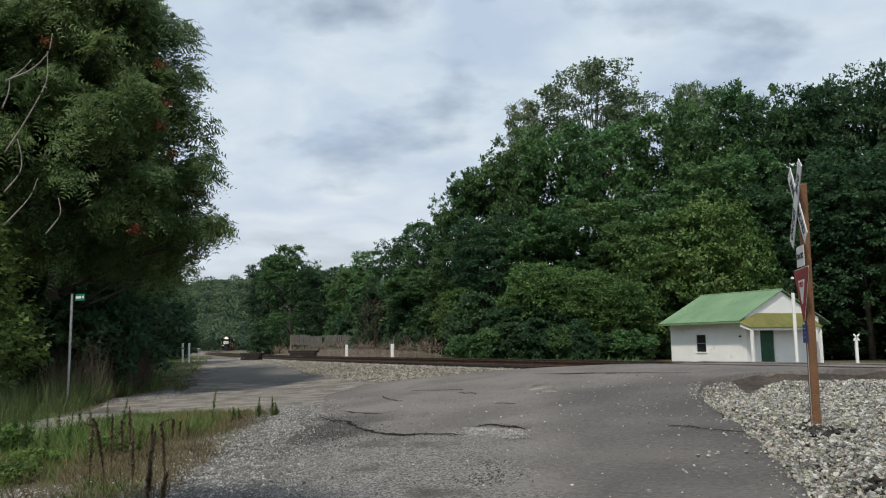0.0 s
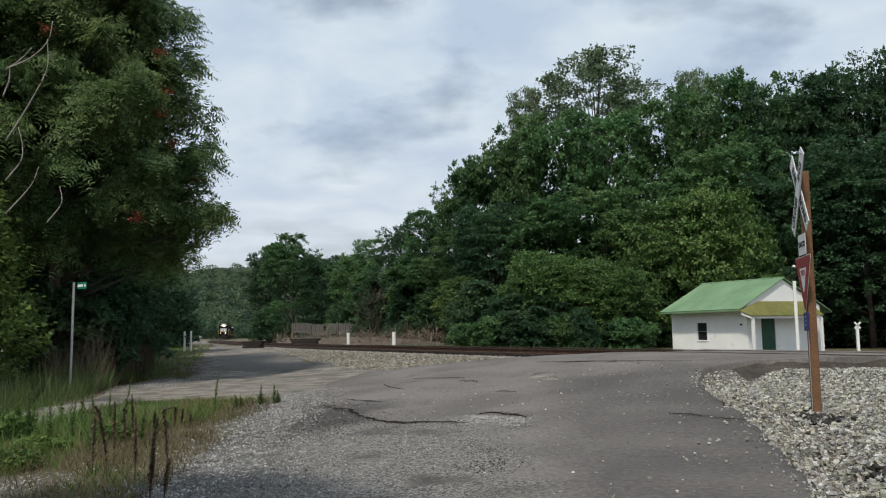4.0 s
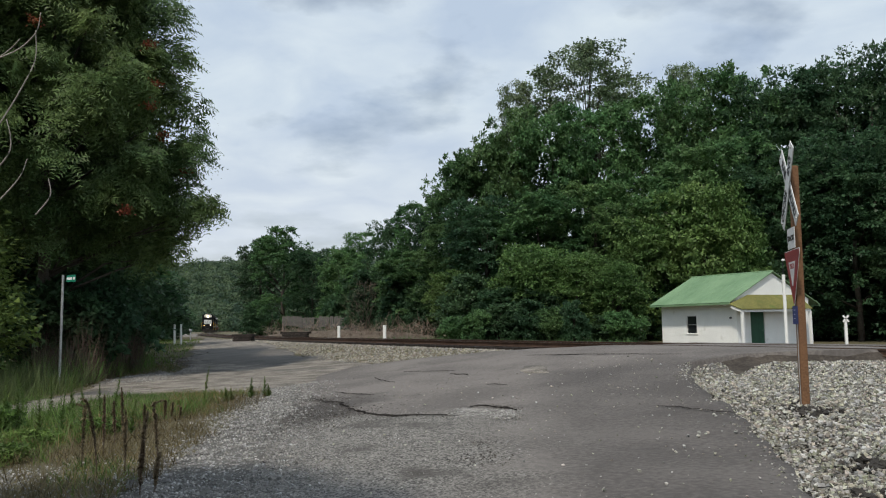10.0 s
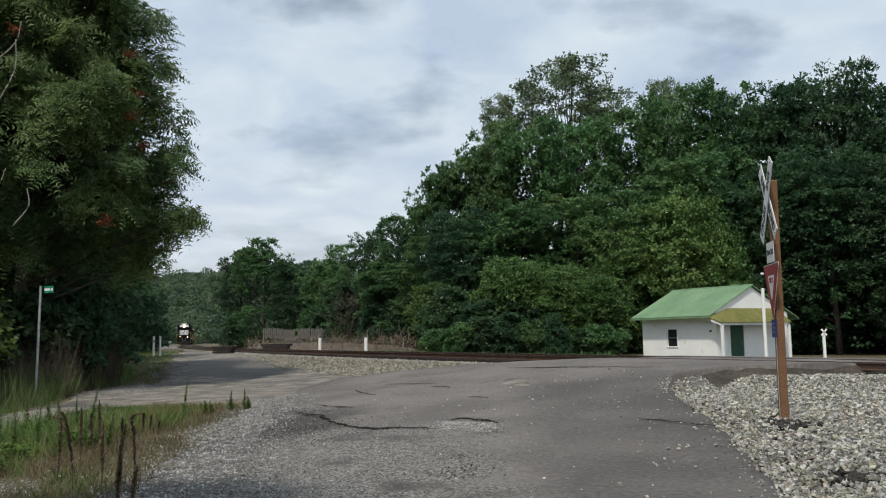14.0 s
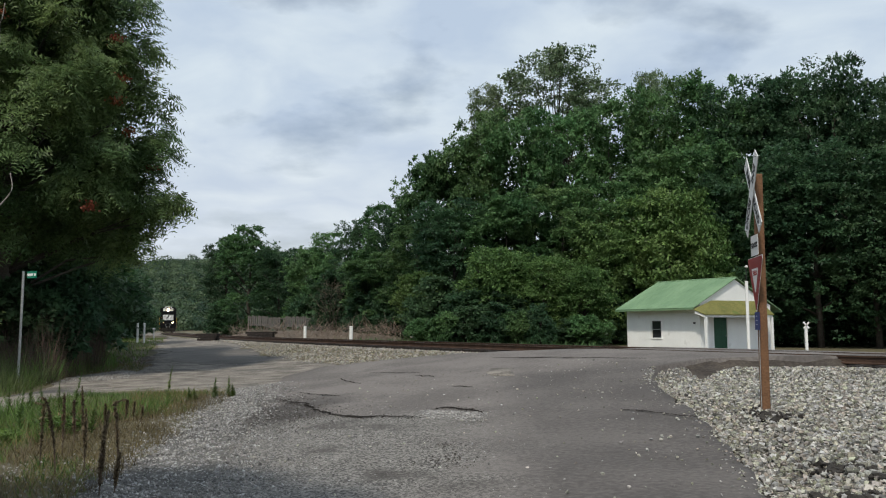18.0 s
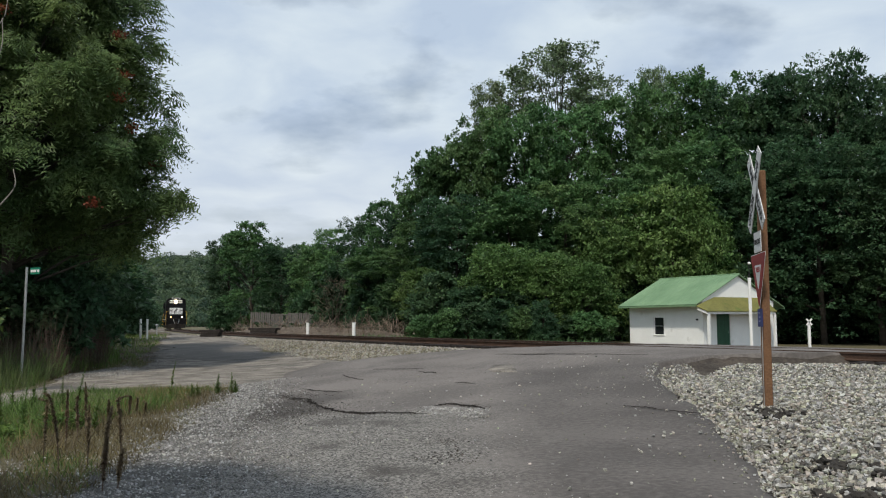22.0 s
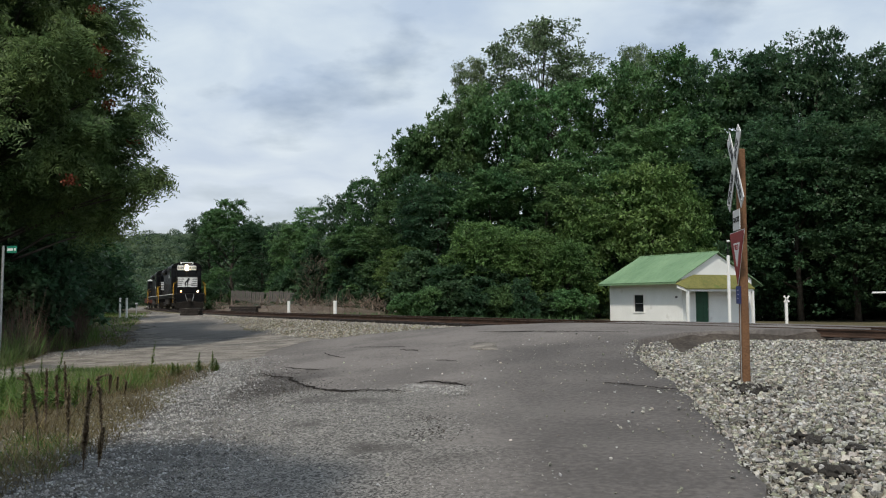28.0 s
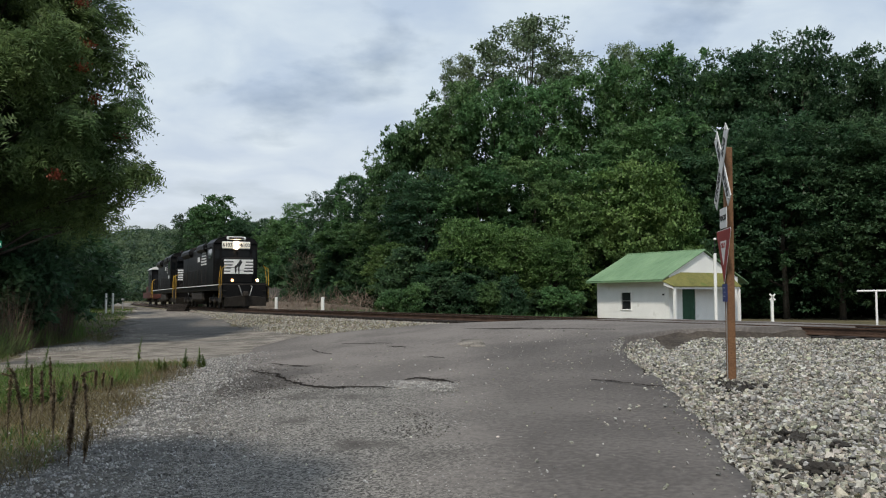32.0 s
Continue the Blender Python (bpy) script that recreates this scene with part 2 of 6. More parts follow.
M_BED = material("ballast bed", (0.075, 0.067, 0.058), (0.21, 0.193, 0.168), 4.0, 30, 0.95, bump=1.0, bump_scale=30, space="World")
M_STONE = material("pale ballast stone", (0.13, 0.126, 0.11), (0.43, 0.418, 0.37), 6, 40, 0.85, bump=0.3, per=0.62, spread=0.7)
M_BALLAST = material("buff track ballast", (0.158, 0.148, 0.127), (0.44, 0.415, 0.365), 6, 40, 0.85, bump=0.3, per=0.5, spread=0.7)
M_GRIT = material("grey road grit", (0.115, 0.112, 0.107), (0.40, 0.39, 0.372), 6, 60, 0.9, bump=0.2, per=0.5)
M_EARTH = material("dark crumbling earth", (0.03, 0.025, 0.021), (0.075, 0.063, 0.052), 1.5, 14, 0.95, bump=1.0, bump_scale=22, space="World")
M_LUMP = material("dark clod", (0.02, 0.018, 0.016), (0.05, 0.045, 0.04), 3, 25, 0.95, bump=0.8, bump_scale=25)
M_CRUMB = material("dark asphalt crumb", (0.035, 0.032, 0.029), (0.085, 0.078, 0.07), 4, 30, 0.95, bump=0.4, per=0.3)
M_CRACK = material("tarry dirt", (0.014, 0.012, 0.011), (0.034, 0.03, 0.027), 6, 40, 1.0, bump=0.8, bump_scale=40, spec=0.02)
M_BARK = material("bark", (0.032, 0.027, 0.022), (0.085, 0.072, 0.058), 3, 22, 0.95, bump=0.8, bump_scale=20)
M_RAIL = material("rusty rail", (0.045, 0.028, 0.02), (0.10, 0.06, 0.042), 3, 40, 0.7, metal=0.3, bump=0.15)
M_RAILTOP = material("worn railhead", (0.20, 0.18, 0.16), (0.30, 0.27, 0.25), 3, 40, 0.4, metal=0.9, bump=0.05)
M_TIE = material("creosoted tie", (0.014, 0.011, 0.009), (0.04, 0.031, 0.025), 4, 30, 0.95, bump=0.6, per=0.2)
M_WHITE = material("white wall paint", (0.76, 0.765, 0.74), (0.84, 0.845, 0.82), 1.2, 14, 0.75, bump=0.2, bump_scale=9,
                   stain=(0.60, 0.60, 0.56), stain_scale=1.3, stain_at=0.64)
M_POST = material("white post paint", (0.70, 0.70, 0.68), (0.82, 0.82, 0.80), 3, 25, 0.6, bump=0.08)
M_GREEN = material("green roof paint", (0.112, 0.2, 0.105), (0.18, 0.285, 0.16), 0.7, 10, 0.6, bump=0.12, spec=0.35)
M_MOSS = material("mossy yellow roofing", (0.105, 0.11, 0.032), (0.195, 0.18, 0.055), 1.2, 12, 0.85, bump=0.3, stain=(0.09, 0.13, 0.03), stain_scale=1.6)
M_DOOR = material("dark green door paint", (0.010, 0.055, 0.028), (0.02, 0.085, 0.045), 3, 25, 0.5, bump=0.08)
M_DARK = material("dark void", (0.008, 0.008, 0.008), (0.015, 0.015, 0.014), 3, 25, 0.8, bump=0)
M_WOODPOST = material("weathered sign post", (0.12, 0.06, 0.03), (0.185, 0.098, 0.05), 5, 40, 0.85, bump=0.5, bump_scale=30)
M_ALU = material("dull sign metal", (0.30, 0.30, 0.29), (0.46, 0.46, 0.44), 4, 40, 0.45, metal=0.5, bump=0.1)
M_SIGNWHITE = material("white sheeting", (0.50, 0.51, 0.50), (0.62, 0.62, 0.61), 4, 30, 0.5, bump=0.05)
M_RED = material("faded red sheeting", (0.17, 0.018, 0.016), (0.27, 0.03, 0.026), 5, 30, 0.5, bump=0.05)
M_BLUE = material("blue sign", (0.012, 0.02, 0.10), (0.03, 0.045, 0.17), 5, 30, 0.5, bump=0.05)
M_STREET = material("green street sign", (0.008, 0.16, 0.10), (0.02, 0.24, 0.15), 5, 30, 0.45, bump=0.03)
M_LETTER = material("white lettering", (0.72, 0.72, 0.72), (0.80, 0.80, 0.80), 5, 30, 0.5, bump=0)
M_BLACKINK = material("black lettering", (0.012, 0.012, 0.012), (0.03, 0.03, 0.03), 5, 30, 0.5, bump=0)
M_GALV = material("galvanised steel", (0.30, 0.31, 0.31), (0.45, 0.46, 0.46), 6, 40, 0.5, metal=0.7, bump=0.05)
M_FENCE = material("grey fence board", (0.07, 0.064, 0.056), (0.155, 0.142, 0.122), 2.5, 30, 0.95, bump=0.5, per=0.2)
M_LOCO = material("black engine enamel", (0.0045, 0.0045, 0.005), (0.013, 0.0125, 0.0125), 1.2, 12, 0.45, bump=0.05, spec=0.09)
M_UNDER = material("grimy running gear", (0.016, 0.014, 0.012), (0.045, 0.038, 0.032), 3, 20, 0.8, bump=0.3)
M_YELLOW = material("yellow grab iron", (0.48, 0.28, 0.03), (0.6, 0.37, 0.04), 5, 30, 0.55, bump=0.05)
M_STRIPE = material("white stripe paint", (0.62, 0.62, 0.61), (0.76, 0.76, 0.75), 3, 30, 0.5, bump=0.03)
M_OXIDE = material("oxide red car paint", (0.05, 0.018, 0.014), (0.1, 0.034, 0.026), 2, 20, 0.75, bump=0.15)
M_GLASS = glass("window glass", (0.02, 0.022, 0.025))
M_CABGLASS = glass("dark cab glass", (0.006, 0.007, 0.008), 0.15)
M_CABGLASS.node_tree.nodes["Principled BSDF"].inputs["Specular IOR Level"].default_value = 0.15
M_HEAD = glow("headlight", (1.0, 0.70, 0.38), 45.0)
M_DITCH = glow("ditch light", (1.0, 0.62, 0.30), 30.0)
M_DITCH_DIM = glow("dim ditch light", (1.0, 0.45, 0.17), 6.0)
M_NUMBER = glow("number board", (0.85, 0.80, 0.68), 0.12)

L_WOOD = leaf_material("woodland leaves", (0.058, 0.128, 0.050), (0.115, 0.208, 0.078), clear=0.42)
L_DARK = leaf_material("dark woodland leaves", (0.032, 0.074, 0.037), (0.066, 0.126, 0.058), clear=0.46)
L_BRIGHT = leaf_material("bright shrub leaves", (0.074, 0.142, 0.042), (0.138, 0.218, 0.068), clear=0.38)
L_PALE = leaf_material("pale airy leaves", (0.10, 0.145, 0.075), (0.17, 0.215, 0.12))
L_LEFT = leaf_material("sumac leaves", (0.068, 0.125, 0.048), (0.135, 0.20, 0.072), clear=0.46)
# distance haze is put into this leaf colour, greyer and bluer than L_WOOD
L_FAR_HAZE = leaf_material("far hillside leaves, haze in the colour", (0.026, 0.06, 0.034), (0.118, 0.172, 0.086), patch=0.11, vary=0.25)
L_GRASS = leaf_material("green grass", (0.062, 0.118, 0.027), (0.12, 0.18, 0.046), patch=0.8)
L_STRAW = leaf_material("straw and dry weeds", (0.135, 0.112, 0.045), (0.225, 0.185, 0.08), patch=1.2)
L_BROWN = leaf_material("dead brown stems", (0.085, 0.062, 0.048), (0.155, 0.116, 0.09), patch=1.2)
L_BRUSH = leaf_material("grey-brown brushwood", (0.13, 0.105, 0.08), (0.25, 0.2, 0.15), patch=1.2)
L_RUST = leaf_material("rusty low weeds", (0.085, 0.066, 0.034), (0.165, 0.128, 0.062), patch=1.3)
L_WEED = leaf_material("pale green weeds", (0.078, 0.115, 0.042), (0.14, 0.175, 0.074), patch=1.5, clear=0.4)
L_VINE = leaf_material("yellow-green vine leaves", (0.066, 0.116, 0.03), (0.126, 0.178, 0.05), clear=0.4)
L_SEED = leaf_material("dark seed heads", (0.115, 0.088, 0.054), (0.205, 0.158, 0.10), patch=3)
L_RED = leaf_material("red sumac fruit", (0.13, 0.042, 0.018), (0.2, 0.075, 0.03), patch=3)


# ---------------------------------------------------------------- mesh building
class Build:
    """Gathers vertices and faces of one mesh."""

    def __init__(self):
        self.v, self.f = [], []

    def add(self, verts, faces):
        o = len(self.v)
        self.v += [tuple(p) for p in verts]
        self.f += [tuple(i + o for i in f) for f in faces]
        return self

    def box(self, c, s, m=None, bevel=0.0):
        x, y, z = (d / 2 for d in s)
        if bevel <= 0:
            vs = [(i * x, j * y, k * z) for i in (-1, 1) for j in (-1, 1) for k in (-1, 1)]
            fs = [(0, 1, 3, 2), (4, 6, 7, 5), (0, 4, 5, 1), (2, 3, 7, 6), (0, 2, 6, 4), (1, 5, 7, 3)]
        else:
            b = min(bevel, x * 0.9, y * 0.9, z * 0.9)
            bm = bmesh.new()
            bmesh.ops.create_cube(bm, size=1)
            for q in bm.verts:
                q.co = (q.co.x * 2 * x, q.co.y * 2 * y, q.co.z * 2 * z)
            bmesh.ops.bevel(bm, geom=bm.edges[:], offset=b, segments=1, affect="EDGES")
            bm.verts.index_update()
            vs, fs = [tuple(q.co) for q in bm.verts], [tuple(q.index for q in f.verts) for f in bm.faces]
            bm.free()
        M = Matrix.Translation(c) @ (m if m else Matrix())
        return self.add([M @ Vector(p) for p in vs], fs)

    def tube(self, pts, radii, n=8, cap=True):
        pts = [Vector(p) for p in pts]
        vs, fs = [], []
        for i, p in enumerate(pts):
            d = (pts[min(i + 1, len(pts) - 1)] - pts[max(i - 1, 0)]).normalized()
            a = d.cross(Vector((0, 0, 1)) if abs(d.z) < 0.9 else Vector((1, 0, 0))).normalized()
            b = d.cross(a)
            r = radii[i] if isinstance(radii, (list, tuple)) else radii
            vs += [p + (a * math.cos(2 * math.pi * k / n) + b * math.sin(2 * math.pi * k / n)) * r for k in range(n)]
        for i in range(len(pts) - 1):
            fs += [(i * n + k, i * n + (k + 1) % n, (i + 1) * n + (k + 1) % n, (i + 1) * n + k) for k in range(n)]
        if cap:
            fs += [tuple(range(n))[::-1], tuple(range((len(pts) - 1) * n, len(pts) * n))]
        return self.add(vs, fs)

    def prism(self, outline, depth, m):
        """An outline in local x, z, thick along local y, set by the matrix m."""
        n = len(outline)
        vs = [m @ Vector((x, -depth / 2, z)) for x, z in outline] + [m @ Vector((x, depth / 2, z)) for x, z in outline]
        fs = [tuple(range(n)), tuple(range(n, 2 * n))[::-1]] + [(i, i + n, (i + 1) % n + n, (i + 1) % n) for i in range(n)]
        return self.add(vs, fs)

    def mesh(self, name):
        me = bpy.data.meshes.new(name)
        me.from_pydata(self.v, [], self.f)
        bm = bmesh.new()
        bm.from_mesh(me)
        bmesh.ops.recalc_face_normals(bm, faces=bm.faces[:])
        bm.to_mesh(me)
        bm.free()
        me.update()
        return me


def part(name, data, mat, parent=None, label="", smooth=False):
    """One mesh object, under a thing or a part."""
    me = data.mesh(name) if isinstance(data, Build) else data
    if not me.materials:
        me.materials.append(mat)
    if smooth:
        me.polygons.foreach_set("use_smooth", [True] * len(me.polygons))
    ob = new(name, me)
    if parent:
        ob.parent = parent
    if label:
        tagged(ob, label)
    return ob


def thing(name, m, label, category, group="", kind=""):
    ob = new(name)
    ob.matrix_basis = m
    ob.empty_display_size = 0.3
    return tagged(ob, label, category, group, kind)


def quads(name, base, along, side, tip=1.0, mat=None):
    """Many four-cornered leaves at once: base points, vectors along and half-width vectors (n, 3)."""
    n = len(base)
    v = np.empty((n, 4, 3), np.float32)
    v[:, 0] = base
    v[:, 1] = base + along * 0.45 + side
    v[:, 2] = base + along * tip
    v[:, 3] = base + along * 0.45 - side
    me = bpy.data.meshes.new(name)
    me.vertices.add(n * 4)
    me.vertices.foreach_set("co", v.ravel())
    me.loops.add(n * 4)
    me.loops.foreach_set("vertex_index", np.arange(n * 4, dtype=np.int32))
    me.polygons.add(n)
    me.polygons.foreach_set("loop_start", np.arange(0, n * 4, 4, dtype=np.int32))
    me.update(calc_edges=True)
    if mat:
        me.materials.append(mat)
    return me


def triangles(name, base, along, side, mat=None):
    """Many three-cornered leaves at once."""
    n = len(base)
    v = np.empty((n, 3, 3), np.float32)
    v[:, 0], v[:, 1], v[:, 2] = base - side, base + along, base + side
    me = bpy.data.meshes.new(name)
    me.vertices.add(n * 3)
    me.vertices.foreach_set("co", v.ravel())
    me.loops.add(n * 3)
    me.loops.foreach_set("vertex_index", np.arange(n * 3, dtype=np.int32))
    me.polygons.add(n)
    me.polygons.foreach_set("loop_start", np.arange(0, n * 3, 3, dtype=np.int32))
    me.update(calc_edges=True)
    if mat:
        me.materials.append(mat)
    return me


def unit(a):
    return a / np.maximum(np.linalg.norm(a, axis=-1, keepdims=True), 1e-6)


# ---------------------------------------------------------------- the lie of the land
BEND_Y = np.arange(-30, 460, 1.0)
BEND_X = np.interp(BEND_Y, [-30, 52, 57.6, 64, 70.6, 77.2, 84, 104, 118, 132, 146, 160, 188, 216, 237, 279, 460],
                   [36.22, -11.12, -14.15, -17.35, -20.35, -23.45, -26.55, -35.3, -41.35, -47.2, -52.7, -58.1, -68.3, -77.6, -84.5, -97.5, -151])
BEND_X[45:-7] = np.convolve(BEND_X, np.ones(15) / 15, "same")[45:-7]


def track_x(y):
    """The track's centre line: straight over the crossing, bending away beyond it."""
    return float(np.interp(y, BEND_Y, BEND_X)) if y > -30 else (16.37 - 0.5 * y) / 0.866


def beside(x, y):
    """Distance from the track's centre, positive on the camera's side."""
    if y < 60:
        return 16.37 - 0.866 * x - 0.5 * y
    return (track_x(y) - x) * 0.9


def smooth01(a, b, v):
    t = min(max((v - a) / (b - a), 0), 1)
    return t * t * (3 - 2 * t)


RAIL_Z = 0.97
G_Q = [-60, -25, -8, -4, -2.4, 0, 2.4, 3.4, 5.5, 9, 16, 40]
G_Z = [0, -0.2, 0, 0.3, 0.66, 0.68, 0.66, 0.48, 0.30, 0.12, 0, -0.1]
R_Q = [-30, -12, -5, -2, 0, 1.5, 4, 7, 10, 14, 18]
R_Z = [-0.1, 0.3, 0.75, 0.925, 0.93, 0.925, 0.80, 0.50, 0.25, 0.06, 0]


RIM = [(1.6, 0), (2.08, 5.5), (2.47, 7.6), (2.68, 8.7), (2.88, 10.2), (3.02, 11.6), (3.12, 13.4), (3.24, 15.4)]     # right edge of the near road


def road_z(x, y):
    return float(np.interp(beside(x, y), R_Q, R_Z))


def ground_z(x, y):
    q = beside(x, y)
    z = float(np.interp(q, G_Q, G_Z))
    if q > 0:
        z += (0.70 - z) * smooth01(36, 64, y) * (1 - smooth01(25, 60, q))
    else:
        z += (0.62 - z) * smooth01(40, 70, y) * (1 - smooth01(10, 40, -q))
    if 3 < y < 15.5 and 1.5 < x < 4.6:
        gap = x - float(np.interp(y, [p[1] for p in RIM], [p[0] for p in RIM]))
        z -= 0.15 * smooth01(-0.25, 0.12, gap) * (1 - smooth01(0.35, 1.2, gap)) * (1 - smooth01(13, 15.5, y))
    far = math.hypot(x, y)
    if far > 8:
        z += 0.05 * noise.noise((x * 0.35, y * 0.35, 0)) * (1 if abs(q) > 3.5 else 0)
    return z


# ---------------------------------------------------------------- ground, roads, ballast
def ground():
    """One sheet from underfoot to the horizon, finer near the camera."""
    radii = [0.0]
    r = 1.0
    while r < 2600:
        radii.append(r)
        r *= 1.045 if r < 150 else 1.16
    angles = [radians(a) for a in (list(np.arange(-40, 40, 0.8)) + list(np.arange(40, 320, 6)))]
    n = len(angles)
    vs, fs = [(0, 0, ground_z(0, 0))], []
    for r in radii[1:]:
        for a in angles:
            x, y = r * math.sin(a), r * math.cos(a)
            vs.append((x, y, ground_z(x, y)))
    for k in range(n):
        fs.append((0, 1 + (k + 1) % n, 1 + k))
    for i in range(len(radii) - 2):
        o, p = 1 + i * n, 1 + (i + 1) * n
        fs += [(o + k, o + (k + 1) % n, p + (k + 1) % n, p + k) for k in range(n)]
    me = bpy.data.meshes.new("ground")
    me.from_pydata(vs, [], fs)
    me.polygons.foreach_set("use_smooth", [True] * len(me.polygons))
    return tagged(part("ground", me, M_SOIL), "grassy brown soil beside the railway and the roads", "ground", kind="structure")


def resample(pts, n):
    pts = np.array(pts, float)
    d = np.r_[0, np.cumsum(np.linalg.norm(np.diff(pts, axis=0), axis=1))]
    s = np.linspace(0, d[-1], n)
    return np.stack([np.interp(s, d, pts[:, 0]), np.interp(s, d, pts[:, 1])], 1)


def strip(name, left, right, mat, zf, n=140, m=24, lift=0.03, ragged=0.12, drop=0.25, wave=0.012):
    """A paved sheet between two edge lines, with ragged edges and a thick rim."""
    a, b = resample(left, n), resample(right, n)
    vs, fs = [], []
    for i in range(n):
        for j in range(m + 1):
            u = j / m
            x, y = a[i] * (1 - u) + b[i] * u
            edge = max(0, 1 - min(u, 1 - u) * 5)
            x += ragged * edge * (noise.noise((x * 1.3, y * 1.3, 3.0)) + 0.8 * noise.noise((x * 0.45, y * 0.45, 5.0)))
            y += ragged * edge * (noise.noise((x * 1.3, y * 1.3, 7.0)) + 0.8 * noise.noise((x * 0.45, y * 0.45, 9.0)))
            z = zf(x, y) + lift + wave * noise.noise((x * 0.8, y * 0.8, 1.0))
            vs.append((x, y, z - 0.012 * edge))
    w = m + 1
    fs += [(i * w + j, i * w + j + 1, (i + 1) * w + j + 1, (i + 1) * w + j) for i in range(n - 1) for j in range(m)]
    rim = [i * w for i in range(n)] + [(n - 1) * w + j for j in range(1, w)] + [i * w + m for i in range(n - 2, -1, -1)] + list(range(m - 1, 0, -1))
    o = len(vs)
    vs += [(vs[k][0], vs[k][1], vs[k][2] - drop) for k in rim]
    fs += [(rim[k], rim[(k + 1) % len(rim)], o + (k + 1) % len(rim), o + k) for k in range(len(rim))]
    me = bpy.data.meshes.new(name)
    me.from_pydata(vs, [], fs)
    me.polygons.foreach_set("use_smooth", [True] * len(me.polygons))
    bm = bmesh.new()
    bm.from_mesh(me)
    bmesh.ops.recalc_face_normals(bm, faces=bm.faces[:])
    bm.to_mesh(me)
    bm.free()
    return part(name, me, mat)


def stones(name, spots, lo, hi, mat, label, seed, sink=0.3, squash=0.65, category="gravel"):
    """Loose angular stones as one heap: spots are (x, y, z)."""
    rng = np.random.default_rng(seed)
    n = len(spots)
    ico = unit(np.array([(i, j, k) for i in (-1, 1) for j in (-1, 1) for k in (-1, 1)], float))
    tri = np.array([(0, 1, 3), (0, 3, 2), (4, 6, 7), (4, 7, 5), (0, 4, 5), (0, 5, 1), (2, 3, 7), (2, 7, 6), (0, 2, 6), (0, 6, 4), (1, 5, 7), (1, 7, 3)])
    size = lo + (hi - lo) * rng.random(n) ** 2.0
    shape = rng.uniform(0.5, 1.3, (n, 8))
    v = ico[None] * shape[..., None] * (size[:, None] * rng.uniform(0.7, 1.35, (n, 3)) * (1, 1, squash))[:, None]
    ang = rng.uniform(0, 2 * np.pi, n)
    tl = rng.uniform(-0.9, 0.9, n)
    c, s = np.cos(ang)[:, None], np.sin(ang)[:, None]
    ct, st = np.cos(tl)[:, None], np.sin(tl)[:, None]
    y, z = v[..., 1] * ct - v[..., 2] * st, v[..., 1] * st + v[..., 2] * ct
    x = v[..., 0]
    v = np.stack([x * c - y * s, x * s + y * c, z], -1)
    p = np.array(spots, float)
    p[:, 2] += size * squash * (1 - 2 * sink) * 0.8
    v = (v + p[:, None]).reshape(-1, 3).astype(np.float32)
    f = (tri[None] + (np.arange(n) * 8)[:, None, None]).reshape(-1, 3).astype(np.int32)
    me = bpy.data.meshes.new(name)
    me.vertices.add(len(v))
    me.vertices.foreach_set("co", v.ravel())
    me.loops.add(f.size)
    me.loops.foreach_set("vertex_index", f.ravel())
    me.polygons.add(len(f))
    me.polygons.foreach_set("loop_start", np.arange(0, f.size, 3, dtype=np.int32))
    me.update(calc_edges=True)
    me.polygons.foreach_set("use_smooth", [False] * len(me.polygons))
    return tagged(part(name, me, mat), label, category, kind="stuff")


# edges of the paved surfaces, in plan
ROAD_R = [(1.2, -8), (1.65, 0), (2.08, 5.5), (2.47, 7.6), (2.68, 8.7), (2.88, 10.2), (3.02, 11.6), (3.12, 13.4), (3.24, 15.4), (3.75, 17.4),
          (5.3, 18.6), (7.7, 17.9), (10.5, 19.2), (16, 23.5), (24, 29), (38, 38), (70, 52)]
ROAD_L = [(-4.6, -8), (-3.8, 0), (-2.7, 6), (-2.6, 8), (-2.9, 10), (-3.4, 13), (-4.0, 16), (-4.7, 19.5), (-5.0, 22.5), (-4.4, 25.0),
          (-2.6, 25.6), (-0.6, 25.5), (1.6, 25.2), (3.4, 24.7), (4.9, 25.2), (6.2, 27.2), (8.6, 31), (13, 36), (20, 43), (30, 50), (60, 66)]
LANE_R = [(-2.0, 20), (-3.6, 25), (-4.6, 29.6), (-7.3, 33.5), (-10.3, 41), (-15.5, 54), (-21.5, 66), (-29.5, 84), (-42, 113), (-76, 205)]
LANE_L = [(-5.0, 19), (-8.8, 21.5), (-10.9, 25), (-11.6, 29), (-13.0, 34), (-15.9, 41.5), (-18.8, 49.5), (-22.2, 60), (-27, 74), (-35, 96), (-48, 122), (-84, 212)]
SIDE_R = [(-5.3, 19.7), (-7.2, 20.9), (-8.6, 21.2), (-9.4, 20.0), (-9.2, 17.5), (-9.3, 15.5), (-10.5, 12), (-14, 6)]
SIDE_L = [(-12.9, 31), (-13.2, 27.4), (-12.2, 24.5), (-11.2, 21), (-10.8, 18.5), (-10.6, 16.3), (-12, 12.5), (-15.6, 7)]


APRON = [(3.05, 14.8), (3.2, 15.8), (3.45, 16.8), (3.8, 17.5), (4.4, 18.02)]


def inside(x, y, left, right):
    poly = list(left) + list(right)[::-1]
    hit, j = False, len(poly) - 1
    for i in range(len(poly)):
        (xi, yi), (xj, yj) = poly[i], poly[j]
        if (yi > y) != (yj > y) and x < (xj - xi) * (y - yi) / (yj - yi) + xi:
            hit = not hit
        j = i
    return hit


def on_road(x, y):
    return inside(x, y, ROAD_L, ROAD_R) or inside(x, y, LANE_L, LANE_R) or inside(x, y, SIDE_L, SIDE_R)


